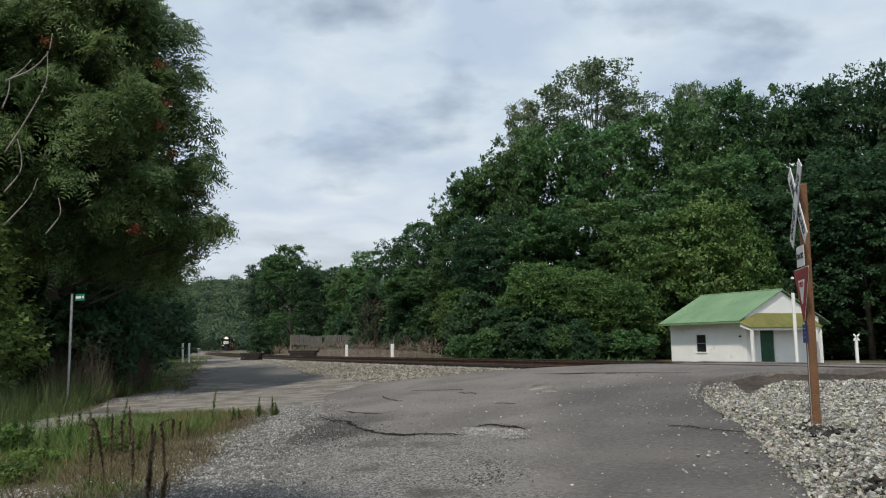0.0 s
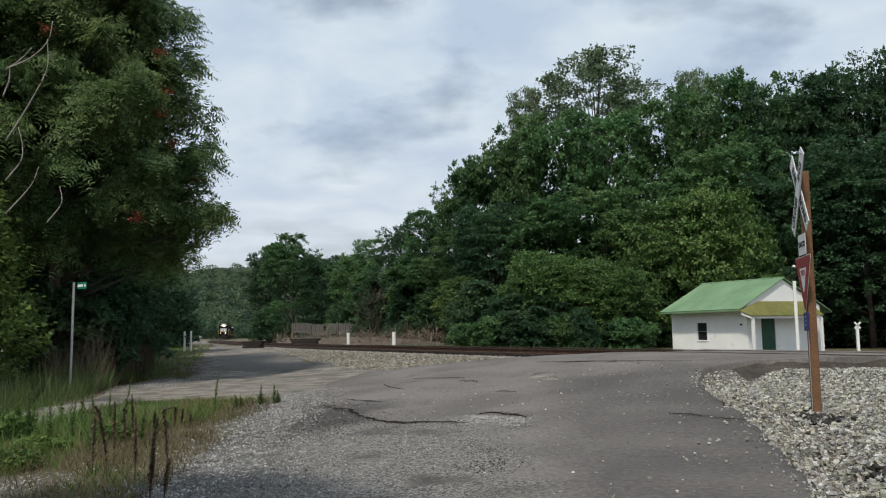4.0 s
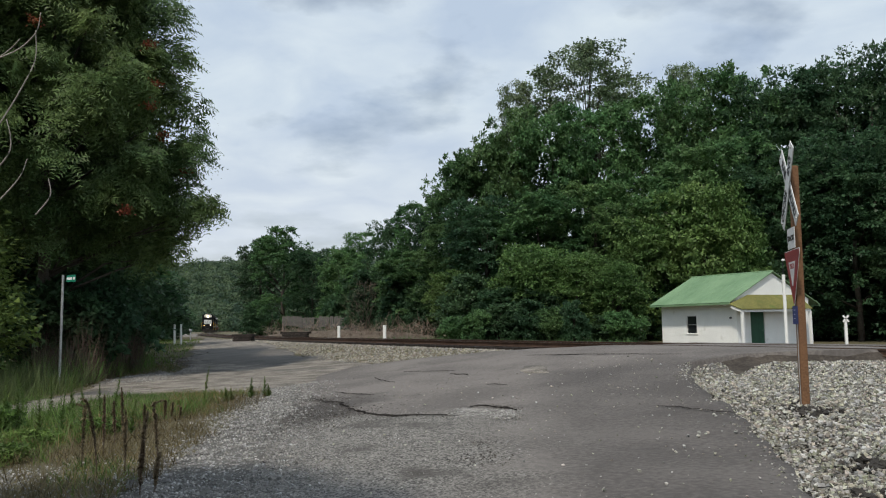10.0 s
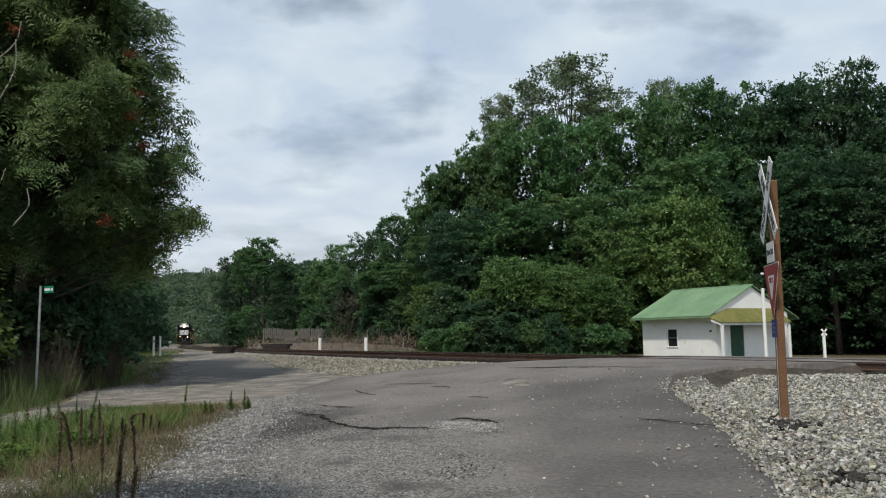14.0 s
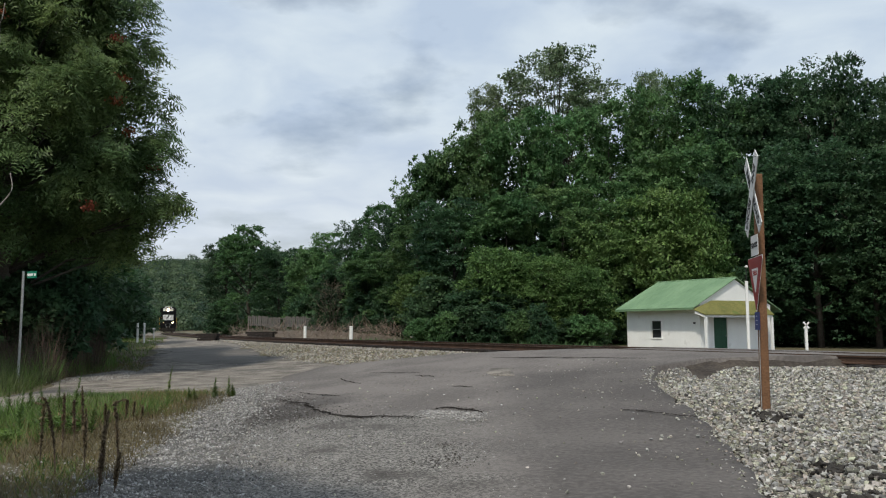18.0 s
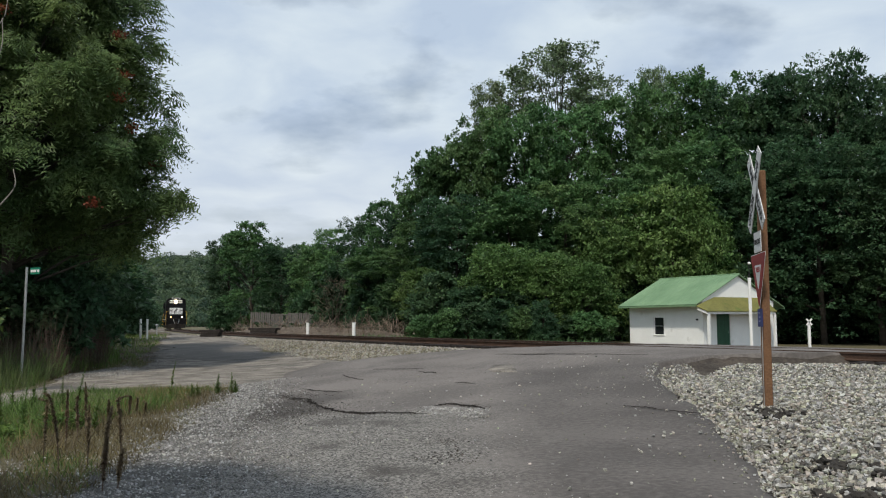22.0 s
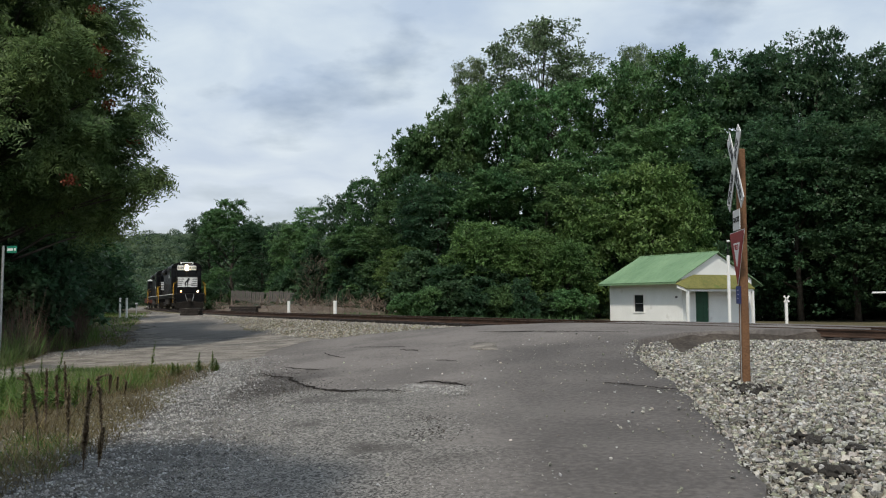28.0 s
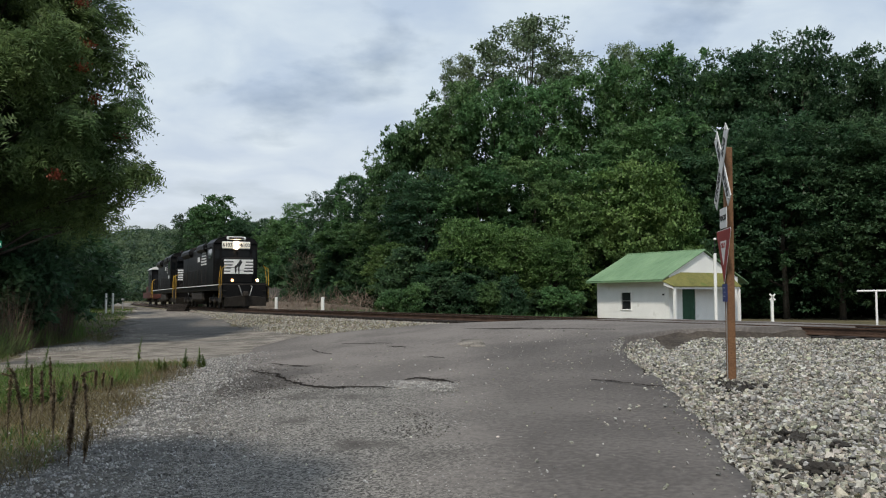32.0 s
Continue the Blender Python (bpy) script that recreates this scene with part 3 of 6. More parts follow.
def bank_z(x, y):
    """The heap of ballast beside the sign post."""
    return ground_z(x, y) - 0.03 * math.exp(-((x - 5.0) ** 2 / 6 + (y - 17.6) ** 2 / 1.2)) + 0.12 * math.exp(-((x - 5.5) ** 2 + (y - 12.5) ** 2) / 14) + 0.03


def shoulder_z(x, y):
    rim = float(np.interp(y, [p[1] for p in ROAD_L[:9]], [p[0] for p in ROAD_L[:9]]))
    w = max(0.0, min(1.0, (x - rim + 1.4) / 1.5))
    g = ground_z(x, y)
    return g + max(0.0, road_z(x, y) - 0.012 - g) * w


def ballast():
    rng = random.Random(5)
    near, far = [], []
    for _ in range(150000):
        x, y = rng.uniform(1.4, 14), rng.uniform(4.5, 18.3)
        if x > 0.60 * y + 2.0 or inside(x, y, ROAD_L, ROAD_R):
            continue
        q = beside(x, y)
        if q < 0.9 or q > 15:
            continue
        if y < 14.5 and x - float(np.interp(y, [p[1] for p in RIM], [p[0] for p in RIM])) < 0.07 + 0.14 * noise.noise((x * 1.7, y * 1.7, 4)) and rng.random() < 0.8:
            continue
        if y < 18.3 and len(near) < 42000:
            near.append((x, y, bank_z(x, y) + 0.02 * rng.random()))
    stones("ballast_stones", near, 0.012, 0.046, M_STONE, "pale grey and buff angular ballast heaped beside the road", 11, squash=0.8)
    for _ in range(420):
        k = rng.choice((2, 3, 4, 5, 6, 7, 7, 8, 8, 8, 8))
        u = rng.random()
        x = ROAD_R[k][0] * (1 - u) + ROAD_R[k + 1][0] * u - abs(rng.gauss(0, 0.12))
        y = ROAD_R[k][1] * (1 - u) + ROAD_R[k + 1][1] * u
        near.append((x, y, road_z(x, y) + 0.02))
    stones("ballast_stones", near[-420:], 0.007, 0.024, M_STONE, "small ballast stones spilt over the asphalt edge", 19)
    apron = []
    for _ in range(1500):
        k = rng.randrange(4)
        u, v = rng.random(), 0.25 + 0.75 * rng.random()
        a, b = APRON[k], APRON[k + 1]
        x, y = a[0] * (1 - u) + b[0] * u, a[1] * (1 - u) + b[1] * u
        z = road_z(x, y) + 0.03 - 0.36 * min(1.0, 0.5 + (k + u) * 0.6) * v ** 0.8
        apron.append((x + 0.22 * v, y + 0.10 - 0.75 * v, z))
    stones("ballast_stones", apron, 0.010, 0.04, M_STONE, "ballast stones strewn over the sloping asphalt apron", 41, squash=0.8)
    for _ in range(64000):
        y = rng.uniform(17.5, 75)
        x = track_x(y) - rng.uniform(-2.4, 7.0) * 1.15
        q = beside(x, y)
        if on_road(x, y) or rng.random() > 30 / y:
            continue
        far.append((x, y, ground_z(x, y) + 0.02))
    stones("ballast_stones", far, 0.020, 0.052, M_BALLAST, "grey ballast shoulder along the track", 12)
    side = []
    for _ in range(19000):
        y = rng.uniform(4.5, 21)
        x = float(np.interp(y, [p[1] for p in ROAD_L[1:9]], [p[0] for p in ROAD_L[1:9]])) + rng.gauss(-0.6, 0.55)
        if x < -0.78 * y - 1 or (((x + 3.0) / 0.7) ** 2 + ((y - 14.2) / 1.9) ** 2 < 1 and rng.random() < 0.5):
            continue
        z = road_z(x, y) + 0.03 if inside(x, y, ROAD_L, ROAD_R) else shoulder_z(x, y) + 0.02
        side.append((x, y, z))
    stones("gravel", side, 0.007, 0.024, M_GRIT, "loose grey gravel along the crumbling road edge", 13)
    spill = []
    for _ in range(13000):
        y = 5.0 + 9.5 * rng.random() ** 1.4
        x = float(np.interp(y, [p[1] for p in ROAD_L[1:9]], [p[0] for p in ROAD_L[1:9]])) + abs(rng.gauss(0, 1.5)) - 0.2
        if inside(x, y, ROAD_L, ROAD_R) and x < 0.9 and noise.noise((x * 1.1, y * 1.1, 3)) > -0.35 and ((x + 2.8) / 0.8) ** 2 + ((y - 13.6) / 1.6) ** 2 > 0.8 * rng.random():
            spill.append((x, y, road_z(x, y) + 0.026))
    stones("gravel", spill, 0.005, 0.013, M_GRIT, "fine pale gravel worn out of the road surface", 29, sink=0.35)
    pocket = []
    for _ in range(4200):
        u = rng.random()
        x = -0.75 + 0.9 * u + rng.gauss(0, 0.05)
        y = 13.75 - 0.75 * u - abs(rng.gauss(0, 0.45))
        pocket.append((x, y, road_z(x, y) + 0.028))
    for _ in range(2600):
        x, y = rng.gauss(-5.9, 0.6), rng.gauss(8.9, 0.5)
        pocket.append((x, y, ground_z(x, y) + 0.01))
    stones("gravel", pocket, 0.006, 0.018, M_GRIT, "pale gravel in hollows of the worn road", 31, sink=0.3)
    crumbs = []
    for pts, w in CRACKS[:2]:
        for _ in range(int(900 * w * len(pts))):
            k = rng.randrange(len(pts) - 1)
            u = rng.random()
            x, y = pts[k][0] * (1 - u) + pts[k + 1][0] * u + rng.gauss(0, 0.08), pts[k][1] * (1 - u) + pts[k + 1][1] * u + rng.gauss(0, 0.12)
            crumbs.append((x, y, road_z(x, y) + 0.03))
    for cx, cy, sx, sy, k in ((-0.35, 10.2, 0.14, 0.3, 150), (-0.25, 9.1, 0.16, 0.25, 170), (-0.5, 11.0, 0.1, 0.4, 80), (-2.9, 13.8, 0.5, 0.9, 1500), (-3.5, 16.3, 0.35, 0.5, 330)):
        for _ in range(k):
            x, y = rng.gauss(cx, sx), rng.gauss(cy, sy)
            crumbs.append((x, y, road_z(x, y) + 0.03))
    stones("asphalt_crumbs", crumbs, 0.004, 0.015, M_CRUMB, "dark crumbs of broken asphalt along the cracks", 37, sink=0.3, category="rubble")
    lane = []
    for _ in range(9000):
        y = rng.uniform(17, 40)
        x = rng.uniform(-15, -2)
        if (inside(x, y, LANE_L, LANE_R) or inside(x, y, SIDE_L, SIDE_R)) and rng.random() < 0.55 + noise.noise((x * 0.6, y * 0.6, 6)):
            lane.append((x, y, ground_z(x, y) + 0.03))
    fringe = [(-10.9, 25), (-11.6, 29), (-13.0, 34), (-15.9, 41.5)]
    for _ in range(5200):
        u = 3 * rng.random() ** 1.3
        k = min(2, int(u))
        u -= k
        x = fringe[k][0] * (1 - u) + fringe[k + 1][0] * u + rng.gauss(-0.4, 0.6)
        y = fringe[k][1] * (1 - u) + fringe[k + 1][1] * u + rng.gauss(0, 0.5)
        lane.append((x, y, ground_z(x, y) + 0.045))
    stones("gravel", lane, 0.006, 0.020, M_GRIT, "fine grey gravel scattered over the lane", 23)
    loose = []
    for _ in range(1700):
        y = rng.uniform(5, 20)
        x = rng.uniform(-2.5, 3.2)
        if inside(x, y, ROAD_L, ROAD_R) and rng.random() < 0.35 + 0.5 * (x > 1.6):
            loose.append((x, y, road_z(x, y) + 0.032))
    stones("loose_stones", loose, 0.004, 0.026, M_STONE, "loose pale stones scattered on the asphalt", 14, sink=0.15)
    b = Build()
    heaps = [(4.08, 12.1, 0.10, 22), (4.22, 11.7, 0.12, 20), (4.0, 12.6, 0.10, 10), (3.5, 8.8, 0.11, 20), (3.75, 8.65, 0.10, 14), (3.05, 7.7, 0.10, 14), (3.25, 7.4, 0.12, 12), (3.9, 8.0, 0.10, 8), (3.6, 14.3, 0.14, 8)]
    lumps = [(x + rng.gauss(0, s * 1.2), y + rng.gauss(0, s), 0.016 + 0.06 * rng.random() ** 2) for x, y, s, k in heaps for _ in range(k)]
    for _ in range(420):
        k = rng.randrange(2, 8)
        u = rng.random()
        lumps.append((ROAD_R[k][0] * (1 - u) + ROAD_R[k + 1][0] * u + abs(rng.gauss(0.0, 0.10)), ROAD_R[k][1] * (1 - u) + ROAD_R[k + 1][1] * u, rng.uniform(0.010, 0.028)))
    for x, y, r in lumps:
        bm = bmesh.new()
        bmesh.ops.create_icosphere(bm, subdivisions=2 if r > 0.045 else 1, radius=r)
        turn = Vector((x * 7, y * 7, r * 90))
        for v in bm.verts:
            v.co *= 1 + 0.75 * noise.noise(v.co * (1.3 / r) + turn) + 0.25 * noise.noise(v.co * (3.5 / r) + turn)
            v.co.z *= 0.7
            v.co += Vector((x, y, bank_z(x, y) + 0.035 - 0.2 * r))
        bm.verts.index_update()
        b.add([v.co for v in bm.verts], [tuple(v.index for v in f.verts) for f in bm.faces])
        bm.free()
    tagged(part("asphalt_clods", b, M_LUMP), "dark broken asphalt clods lying on the ballast", "rubble", kind="stuff")


CRACKS = [([(-3.9, 16.6), (-3.4, 15.9), (-3.06, 15.45), (-2.53, 14.1), (-2.1, 13.36), (-1.68, 13.2), (-1.28, 13.1), (-0.73, 12.7)], 0.07),
          ([(-0.63, 13.7), (-0.45, 13.85), (-0.23, 13.64), (-0.02, 13.26), (0.14, 12.92)], 0.06),
          ([(-3.2, 20.4), (-2.9, 19.6), (-2.5, 18.8)], 0.03),
          ([(-2.57, 21.25), (-1.9, 20.9), (-1.21, 20.33)], 0.025),
          ([(-1.27, 19.7), (-0.82, 19.1)], 0.035),
          ([(-0.36, 16.8), (0.0, 16.45)], 0.025),
          ([(-3.6, 17.6), (-3.0, 16.9), (-2.6, 16.6)], 0.05),
          ([(0.6, 22.6), (1.6, 21.5), (3.0, 20.2), (3.9, 19.2)], 0.07),
          ([(2.1, 12.3), (2.55, 11.6), (2.9, 11.0)], 0.03)]


def crack(name, pts, width, seed):
    """A broken asphalt lip: a dark open recess with a jagged outline."""
    rng = random.Random(seed)
    n = 130
    vs = []
    for i, (x, y) in enumerate(resample(pts, n)):
        x += 0.06 * noise.noise((x * 4, y * 4, seed)) + 0.03 * noise.noise((x * 13, y * 13, seed))
        y += 0.12 * noise.noise((x * 3, y * 3, seed + 5)) + 0.06 * noise.noise((x * 11, y * 11, seed + 7))
        w = width * (0.55 + 1.5 * max(0.0, 0.45 + noise.noise((x * 2.5, y * 2.5, seed + 3)))) * min(1.0, 4 * i / n, 4 * (1 - i / n))
        lo, hi = w * rng.uniform(0.25, 0.8), w * rng.uniform(0.25, 0.8)
        vs += [(x + rng.uniform(-0.02, 0.02), y - lo, road_z(x, y - lo) + 0.042), (x + rng.uniform(-0.02, 0.02), y + hi, road_z(x, y + hi) + 0.048)]
    fs = [(2 * i, 2 * i + 2, 2 * i + 3, 2 * i + 1) for i in range(n - 1)]
    return part(name, Build().add(vs, fs), M_CRACK)


def track():
    ys = list(np.arange(-30, 418, 1.5))
    pts = [Vector((track_x(y), y, 0)) for y in ys]
    t = thing("railway_track", Matrix(), "single rusty railway track on dark wooden ties", "track", kind="structure")
    for side in (-1, 1):
        prof = [(-0.075, 0), (0.075, 0), (0.075, 0.02), (0.012, 0.04), (0.012, 0.125), (0.036, 0.135), (0.036, 0.168), (-0.036, 0.168),
                (-0.036, 0.135), (-0.012, 0.125), (-0.012, 0.04), (-0.075, 0.02)]
        vs, fs = [], []
        for i, p in enumerate(pts):
            d = (pts[min(i + 1, len(pts) - 1)] - pts[max(i - 1, 0)]).normalized()
            nrm = Vector((-d.y, d.x, 0))
            vs += [p + nrm * (side * 0.753 + a) + Vector((0, 0, RAIL_Z - 0.17 + b)) for a, b in prof]
        k = len(prof)
        for i in range(len(pts) - 1):
            fs += [(i * k + j, i * k + (j + 1) % k, (i + 1) * k + (j + 1) % k, (i + 1) * k + j) for j in range(k)]
        part("rail", Build().add(vs, fs), M_RAIL, t)
        vs = []
        for i, p in enumerate(pts):
            d = (pts[min(i + 1, len(pts) - 1)] - pts[max(i - 1, 0)]).normalized()
            nrm = Vector((-d.y, d.x, 0))
            vs += [p + nrm * (side * 0.753 + a) + Vector((0, 0, RAIL_Z + b)) for a, b in ((-0.03, 0), (-0.03, 0.003), (0.03, 0.003), (0.03, 0))]
        fs = [(i * 4 + j, i * 4 + j + 1, (i + 1) * 4 + j + 1, (i + 1) * 4 + j) for i in range(len(pts) - 1) for j in range(3)]
        part("railhead", Build().add(vs, fs), M_RAILTOP, t, "worn bright running surface")
    me = Build().box((0, 0, 0), (2.6, 0.22, 0.17), bevel=0.012).mesh("tie")
    me.materials.append(M_TIE)
    rng = random.Random(3)
    y, count = -6.0, 0
    while count < 300:
        d = math.hypot(track_x(y + 0.5) - track_x(y - 0.5), 1.0)
        if not 17.8 < y < 25.4:
            tie = new("tie", me)
            tie.parent = t
            tie.matrix_basis = pose(track_x(y), y, RAIL_Z - 0.26 + rng.uniform(-0.01, 0.01), 0, 0,
                                    math.degrees(math.atan2(1.0, track_x(y + 0.5) - track_x(y - 0.5))) + 90 + rng.uniform(-1, 1))
            count += 1
        y += 0.56 / d
    return t


def paved():
    road = strip("road", ROAD_L, ROAD_R, M_ASPHALT, road_z, n=260, m=30, lift=0.03, drop=0.45)
    tagged(road, "cracked dark asphalt road rising to the level crossing", "road", kind="structure")
    lane = strip("road", LANE_L, LANE_R, M_LANE, ground_z, n=160, m=16, lift=0.035, ragged=0.7, drop=0.2)
    tagged(lane, "worn grey asphalt lane running beside the railway", "road", kind="structure")
    # dark sheet for newer asphalt and the painted shade of the lane's trees
    patch = strip("road_patch", [(-11.6, 34.0), (-13.9, 37.5), (-15.8, 42), (-17.2, 46.5), (-18.2, 49.5)],
                  [(-6.8, 33.5), (-9.0, 38), (-10.8, 42), (-12.8, 46.5), (-14.6, 50.5)], M_PATCH_SHADED, ground_z, n=90, m=12, lift=0.043, ragged=0.9, drop=0.05)
    tagged(patch, "darker newer asphalt across the lane, tree shade painted in", "road", kind="structure")
    side = strip("road", SIDE_L, SIDE_R, M_LANE, ground_z, n=70, m=12, lift=0.028, ragged=0.6, drop=0.2)
    tagged(side, "dusty grey side lane with grassy verges", "road", kind="structure")
    shoulder = strip("gravel_shoulder", [(-4.2, 2), (-3.6, 5), (-4.1, 9.8), (-4.45, 12.8), (-4.8, 16), (-5.1, 18), (-6.2, 19.8)],
                     [(-3.2, 2), (-2.5, 6), (-2.4, 8), (-2.6, 10), (-3.0, 13), (-3.6, 16), (-4.2, 20.2)], M_GRAVEL, shoulder_z, n=80, m=10, lift=0.02, ragged=0.35, drop=0.1)
    tagged(shoulder, "pale grey gravel shoulder of the road", "gravel", kind="structure")
    bank = strip("ballast_bank", [(2.2, 4.5), (2.6, 7.5), (3.0, 11), (3.1, 14), (3.4, 16.5), (4.2, 18.2), (7.6, 17.6)],
                 [(5.5, 3), (7.2, 6), (9, 9), (10.2, 11.5), (10.8, 13.5), (10.2, 15), (8.6, 17.2)], M_BED, bank_z, n=70, m=26, lift=-0.025, ragged=0.2, drop=0.3, wave=0.02)
    tagged(bank, "heaped bed of grey ballast under the stones", "gravel", kind="structure")
    crumble = strip("earth_edge", [(x - 0.03, y) for x, y in RIM[1:]], [(x + 0.2, y) for x, y in RIM[1:]], M_EARTH, bank_z, n=60, m=6, lift=-0.012, ragged=0.2, drop=0.1, wave=0.03)
    tagged(crumble, "dark crumbling earth between asphalt and ballast", "bank", kind="structure")

    def slope(name, pts, mat, label, first):
        vs = []
        for i, (x, y) in enumerate(resample(pts, 50)):
            for j in range(8):
                v = j / 7
                px, py = x + 0.22 * v, y + 0.10 - 0.75 * v
                rough = 0.04 * noise.noise((px * 2.5, py * 2.5, 2)) * (1 if 0 < j else 0)
                vs.append((px, py, road_z(x, y) + 0.022 - 0.36 * min(1.0, first + i / 20) * v ** 0.8 + rough))
        fs = [(i * 8 + j, i * 8 + j + 1, (i + 1) * 8 + j + 1, (i + 1) * 8 + j) for i in range(49) for j in range(7)]
        tagged(part(name, Build().add(vs, fs), mat, smooth=True), label, "bank", kind="structure")
    slope("asphalt_apron", APRON, M_ASPHALT, "worn grey asphalt apron sloping to the ballast", 0.5)
    slope("earth_bank", [(4.38, 18.0), (4.8, 18.3), (5.3, 18.55), (6.5, 18.3), (7.9, 17.85)], M_EARTH, "dark crumbling earth under the crossing's edge", 1.0)
    pale = strip("road_patch", [(0.36, 18.4), (0.34, 19.1), (0.38, 19.9)], [(0.84, 18.0), (0.9, 18.6), (0.9, 19.4)], M_LANE, road_z, n=16, m=6, lift=0.046, ragged=0.1, drop=0.02)
    tagged(pale, "pale square patch in the asphalt", "road", kind="structure")
    for k, (pts, w) in enumerate(CRACKS):
        tagged(crack("asphalt_crack", pts, w, k), "dark open crack in the asphalt", "crack", "cracks in the road", "structure")


# ---------------------------------------------------------------- trees
def crown_mesh(seed, height, width, base, lobes, count, leaf, mat, fill=0.95, lobe=(0.12, 0.21), power=2.5, clump=0.5, per=26):
    """A crown of boughs, each of many small clumps of leaves, with gaps between; also the bough centres, for the limbs."""
    rng = np.random.default_rng(seed)
    mid, half = (base + height) / 2, (height - base) / 2
    d = unit(rng.normal(size=(lobes, 3)))
    d[:, 2] = np.where(rng.random(lobes) < 0.25, np.abs(d[:, 2]), d[:, 2])
    d = d / ((np.abs(d) ** power).sum(1) ** (1 / power))[:, None]
    rad = rng.uniform(0.5, fill, lobes)
    r = rng.uniform(*lobe, lobes) * width * (1.2 - 0.4 * rad)
    cen = d * rad[:, None] * (width / 2, width / 2, half) + (0, 0, mid)
    tw = count // per
    which = rng.choice(lobes, tw, p=r ** 2 / (r ** 2).sum())
    u = unit(rng.normal(size=(tw, 3)) + (0, 0, 0.75))
    pos = cen[which] + u * (r[which] * rng.uniform(0.8, 1.08, tw))[:, None] * (1, 1, 0.75)
    # bring the whole to the stated height and width
    lo, hi = np.percentile(pos[:, 2], 0.5), np.percentile(pos[:, 2], 99.7)
    reach = np.percentile(np.hypot(pos[:, 0], pos[:, 1]), 98.5) / (width / 2)
    for a in (pos, cen):
        a[:, :2] /= reach
        a[:, 2] = base + (a[:, 2] - lo) * (height - base) / (hi - lo)
    cap = np.percentile(pos[:, 2], 98.8)
    over = pos[:, 2] > cap
    pos[over, 2] = cap - (pos[over, 2] - cap) * 0.6 * rng.random(over.sum())
    pos[:, 2] = base + (pos[:, 2] - base) * (0.98 * height - base) / (cap - base)
    # leaves spread flat within each clump, tips outwards and a little down, faces to the sky
    spread = clump * rng.uniform(0.6, 1.3, tw)
    off = rng.normal(size=(tw, per, 3)) * 0.55 * spread[:, None, None] * (1, 1, 0.45)
    n = tw * per
    base_p = (pos[:, None] + off).reshape(-1, 3)
    out = np.repeat(u, per, 0)
    along = unit(out * (0.5, 0.5, 0.2) + unit(off.reshape(-1, 3)) * 0.6 + rng.normal(size=(n, 3)) * (0.55, 0.55, 0.3) + (0, 0, -0.18))
    size = leaf * rng.uniform(0.6, 1.35, n)[:, None]
    up = unit(rng.normal(size=(n, 3)) * 0.55 + out * 0.5 + (0, 0, 0.8))
    face = unit(np.cross(along, up))
    base_p[:, 2] = np.maximum(base_p[:, 2], 0.05)
    return triangles("crown", base_p, along * size, face * size * 0.42, mat=mat), cen


def tree(m, seed, height, width, base, lobes, count, leaf, mat, label, category="tree", limbs=9, girth=0.26, name="tree", group="", **kw):
    t = thing(name, m, label, category, group)
    me, cen = crown_mesh(seed, height, width, base, lobes, count, leaf, mat, **kw)
    rng = random.Random(seed)
    b = Build()
    if height > 3.5:
        tp = [(0, 0, -0.3)]
        for k in range(1, 6):
            tp.append((rng.uniform(-0.04, 0.04) * width * k / 5, rng.uniform(-0.04, 0.04) * width * k / 5, height * 0.8 * k / 5))
        b.tube(tp, [girth * (1.25, 1, 0.85, 0.65, 0.45, 0.15)[k] for k in range(6)], 9)
        for c in sorted(cen, key=lambda c: rng.random())[:limbs]:
            k = max(0.12 * height, min(c[2] * 0.62, height * 0.7))
            o = Vector(tp[0]).lerp(Vector(tp[-1]), (k + 0.3) / (height * 0.8 + 0.3))
            c = Vector(c)
            mid = o.lerp(c, 0.55) + Vector((0, 0, 0.05 * height * rng.random()))
            b.tube([o, mid, c], [girth * 0.42, girth * 0.25, girth * 0.07], 6)
    else:
        for c in cen[:7]:
            b.tube([(0, 0, -0.1), Vector(c) * 0.5, c], [min(0.04, height * 0.013), min(0.03, height * 0.01), 0.004 * height], 5)
    part("trunk", b, M_BARK, t, smooth=True)
    part("crown", me, mat, t)
    return t


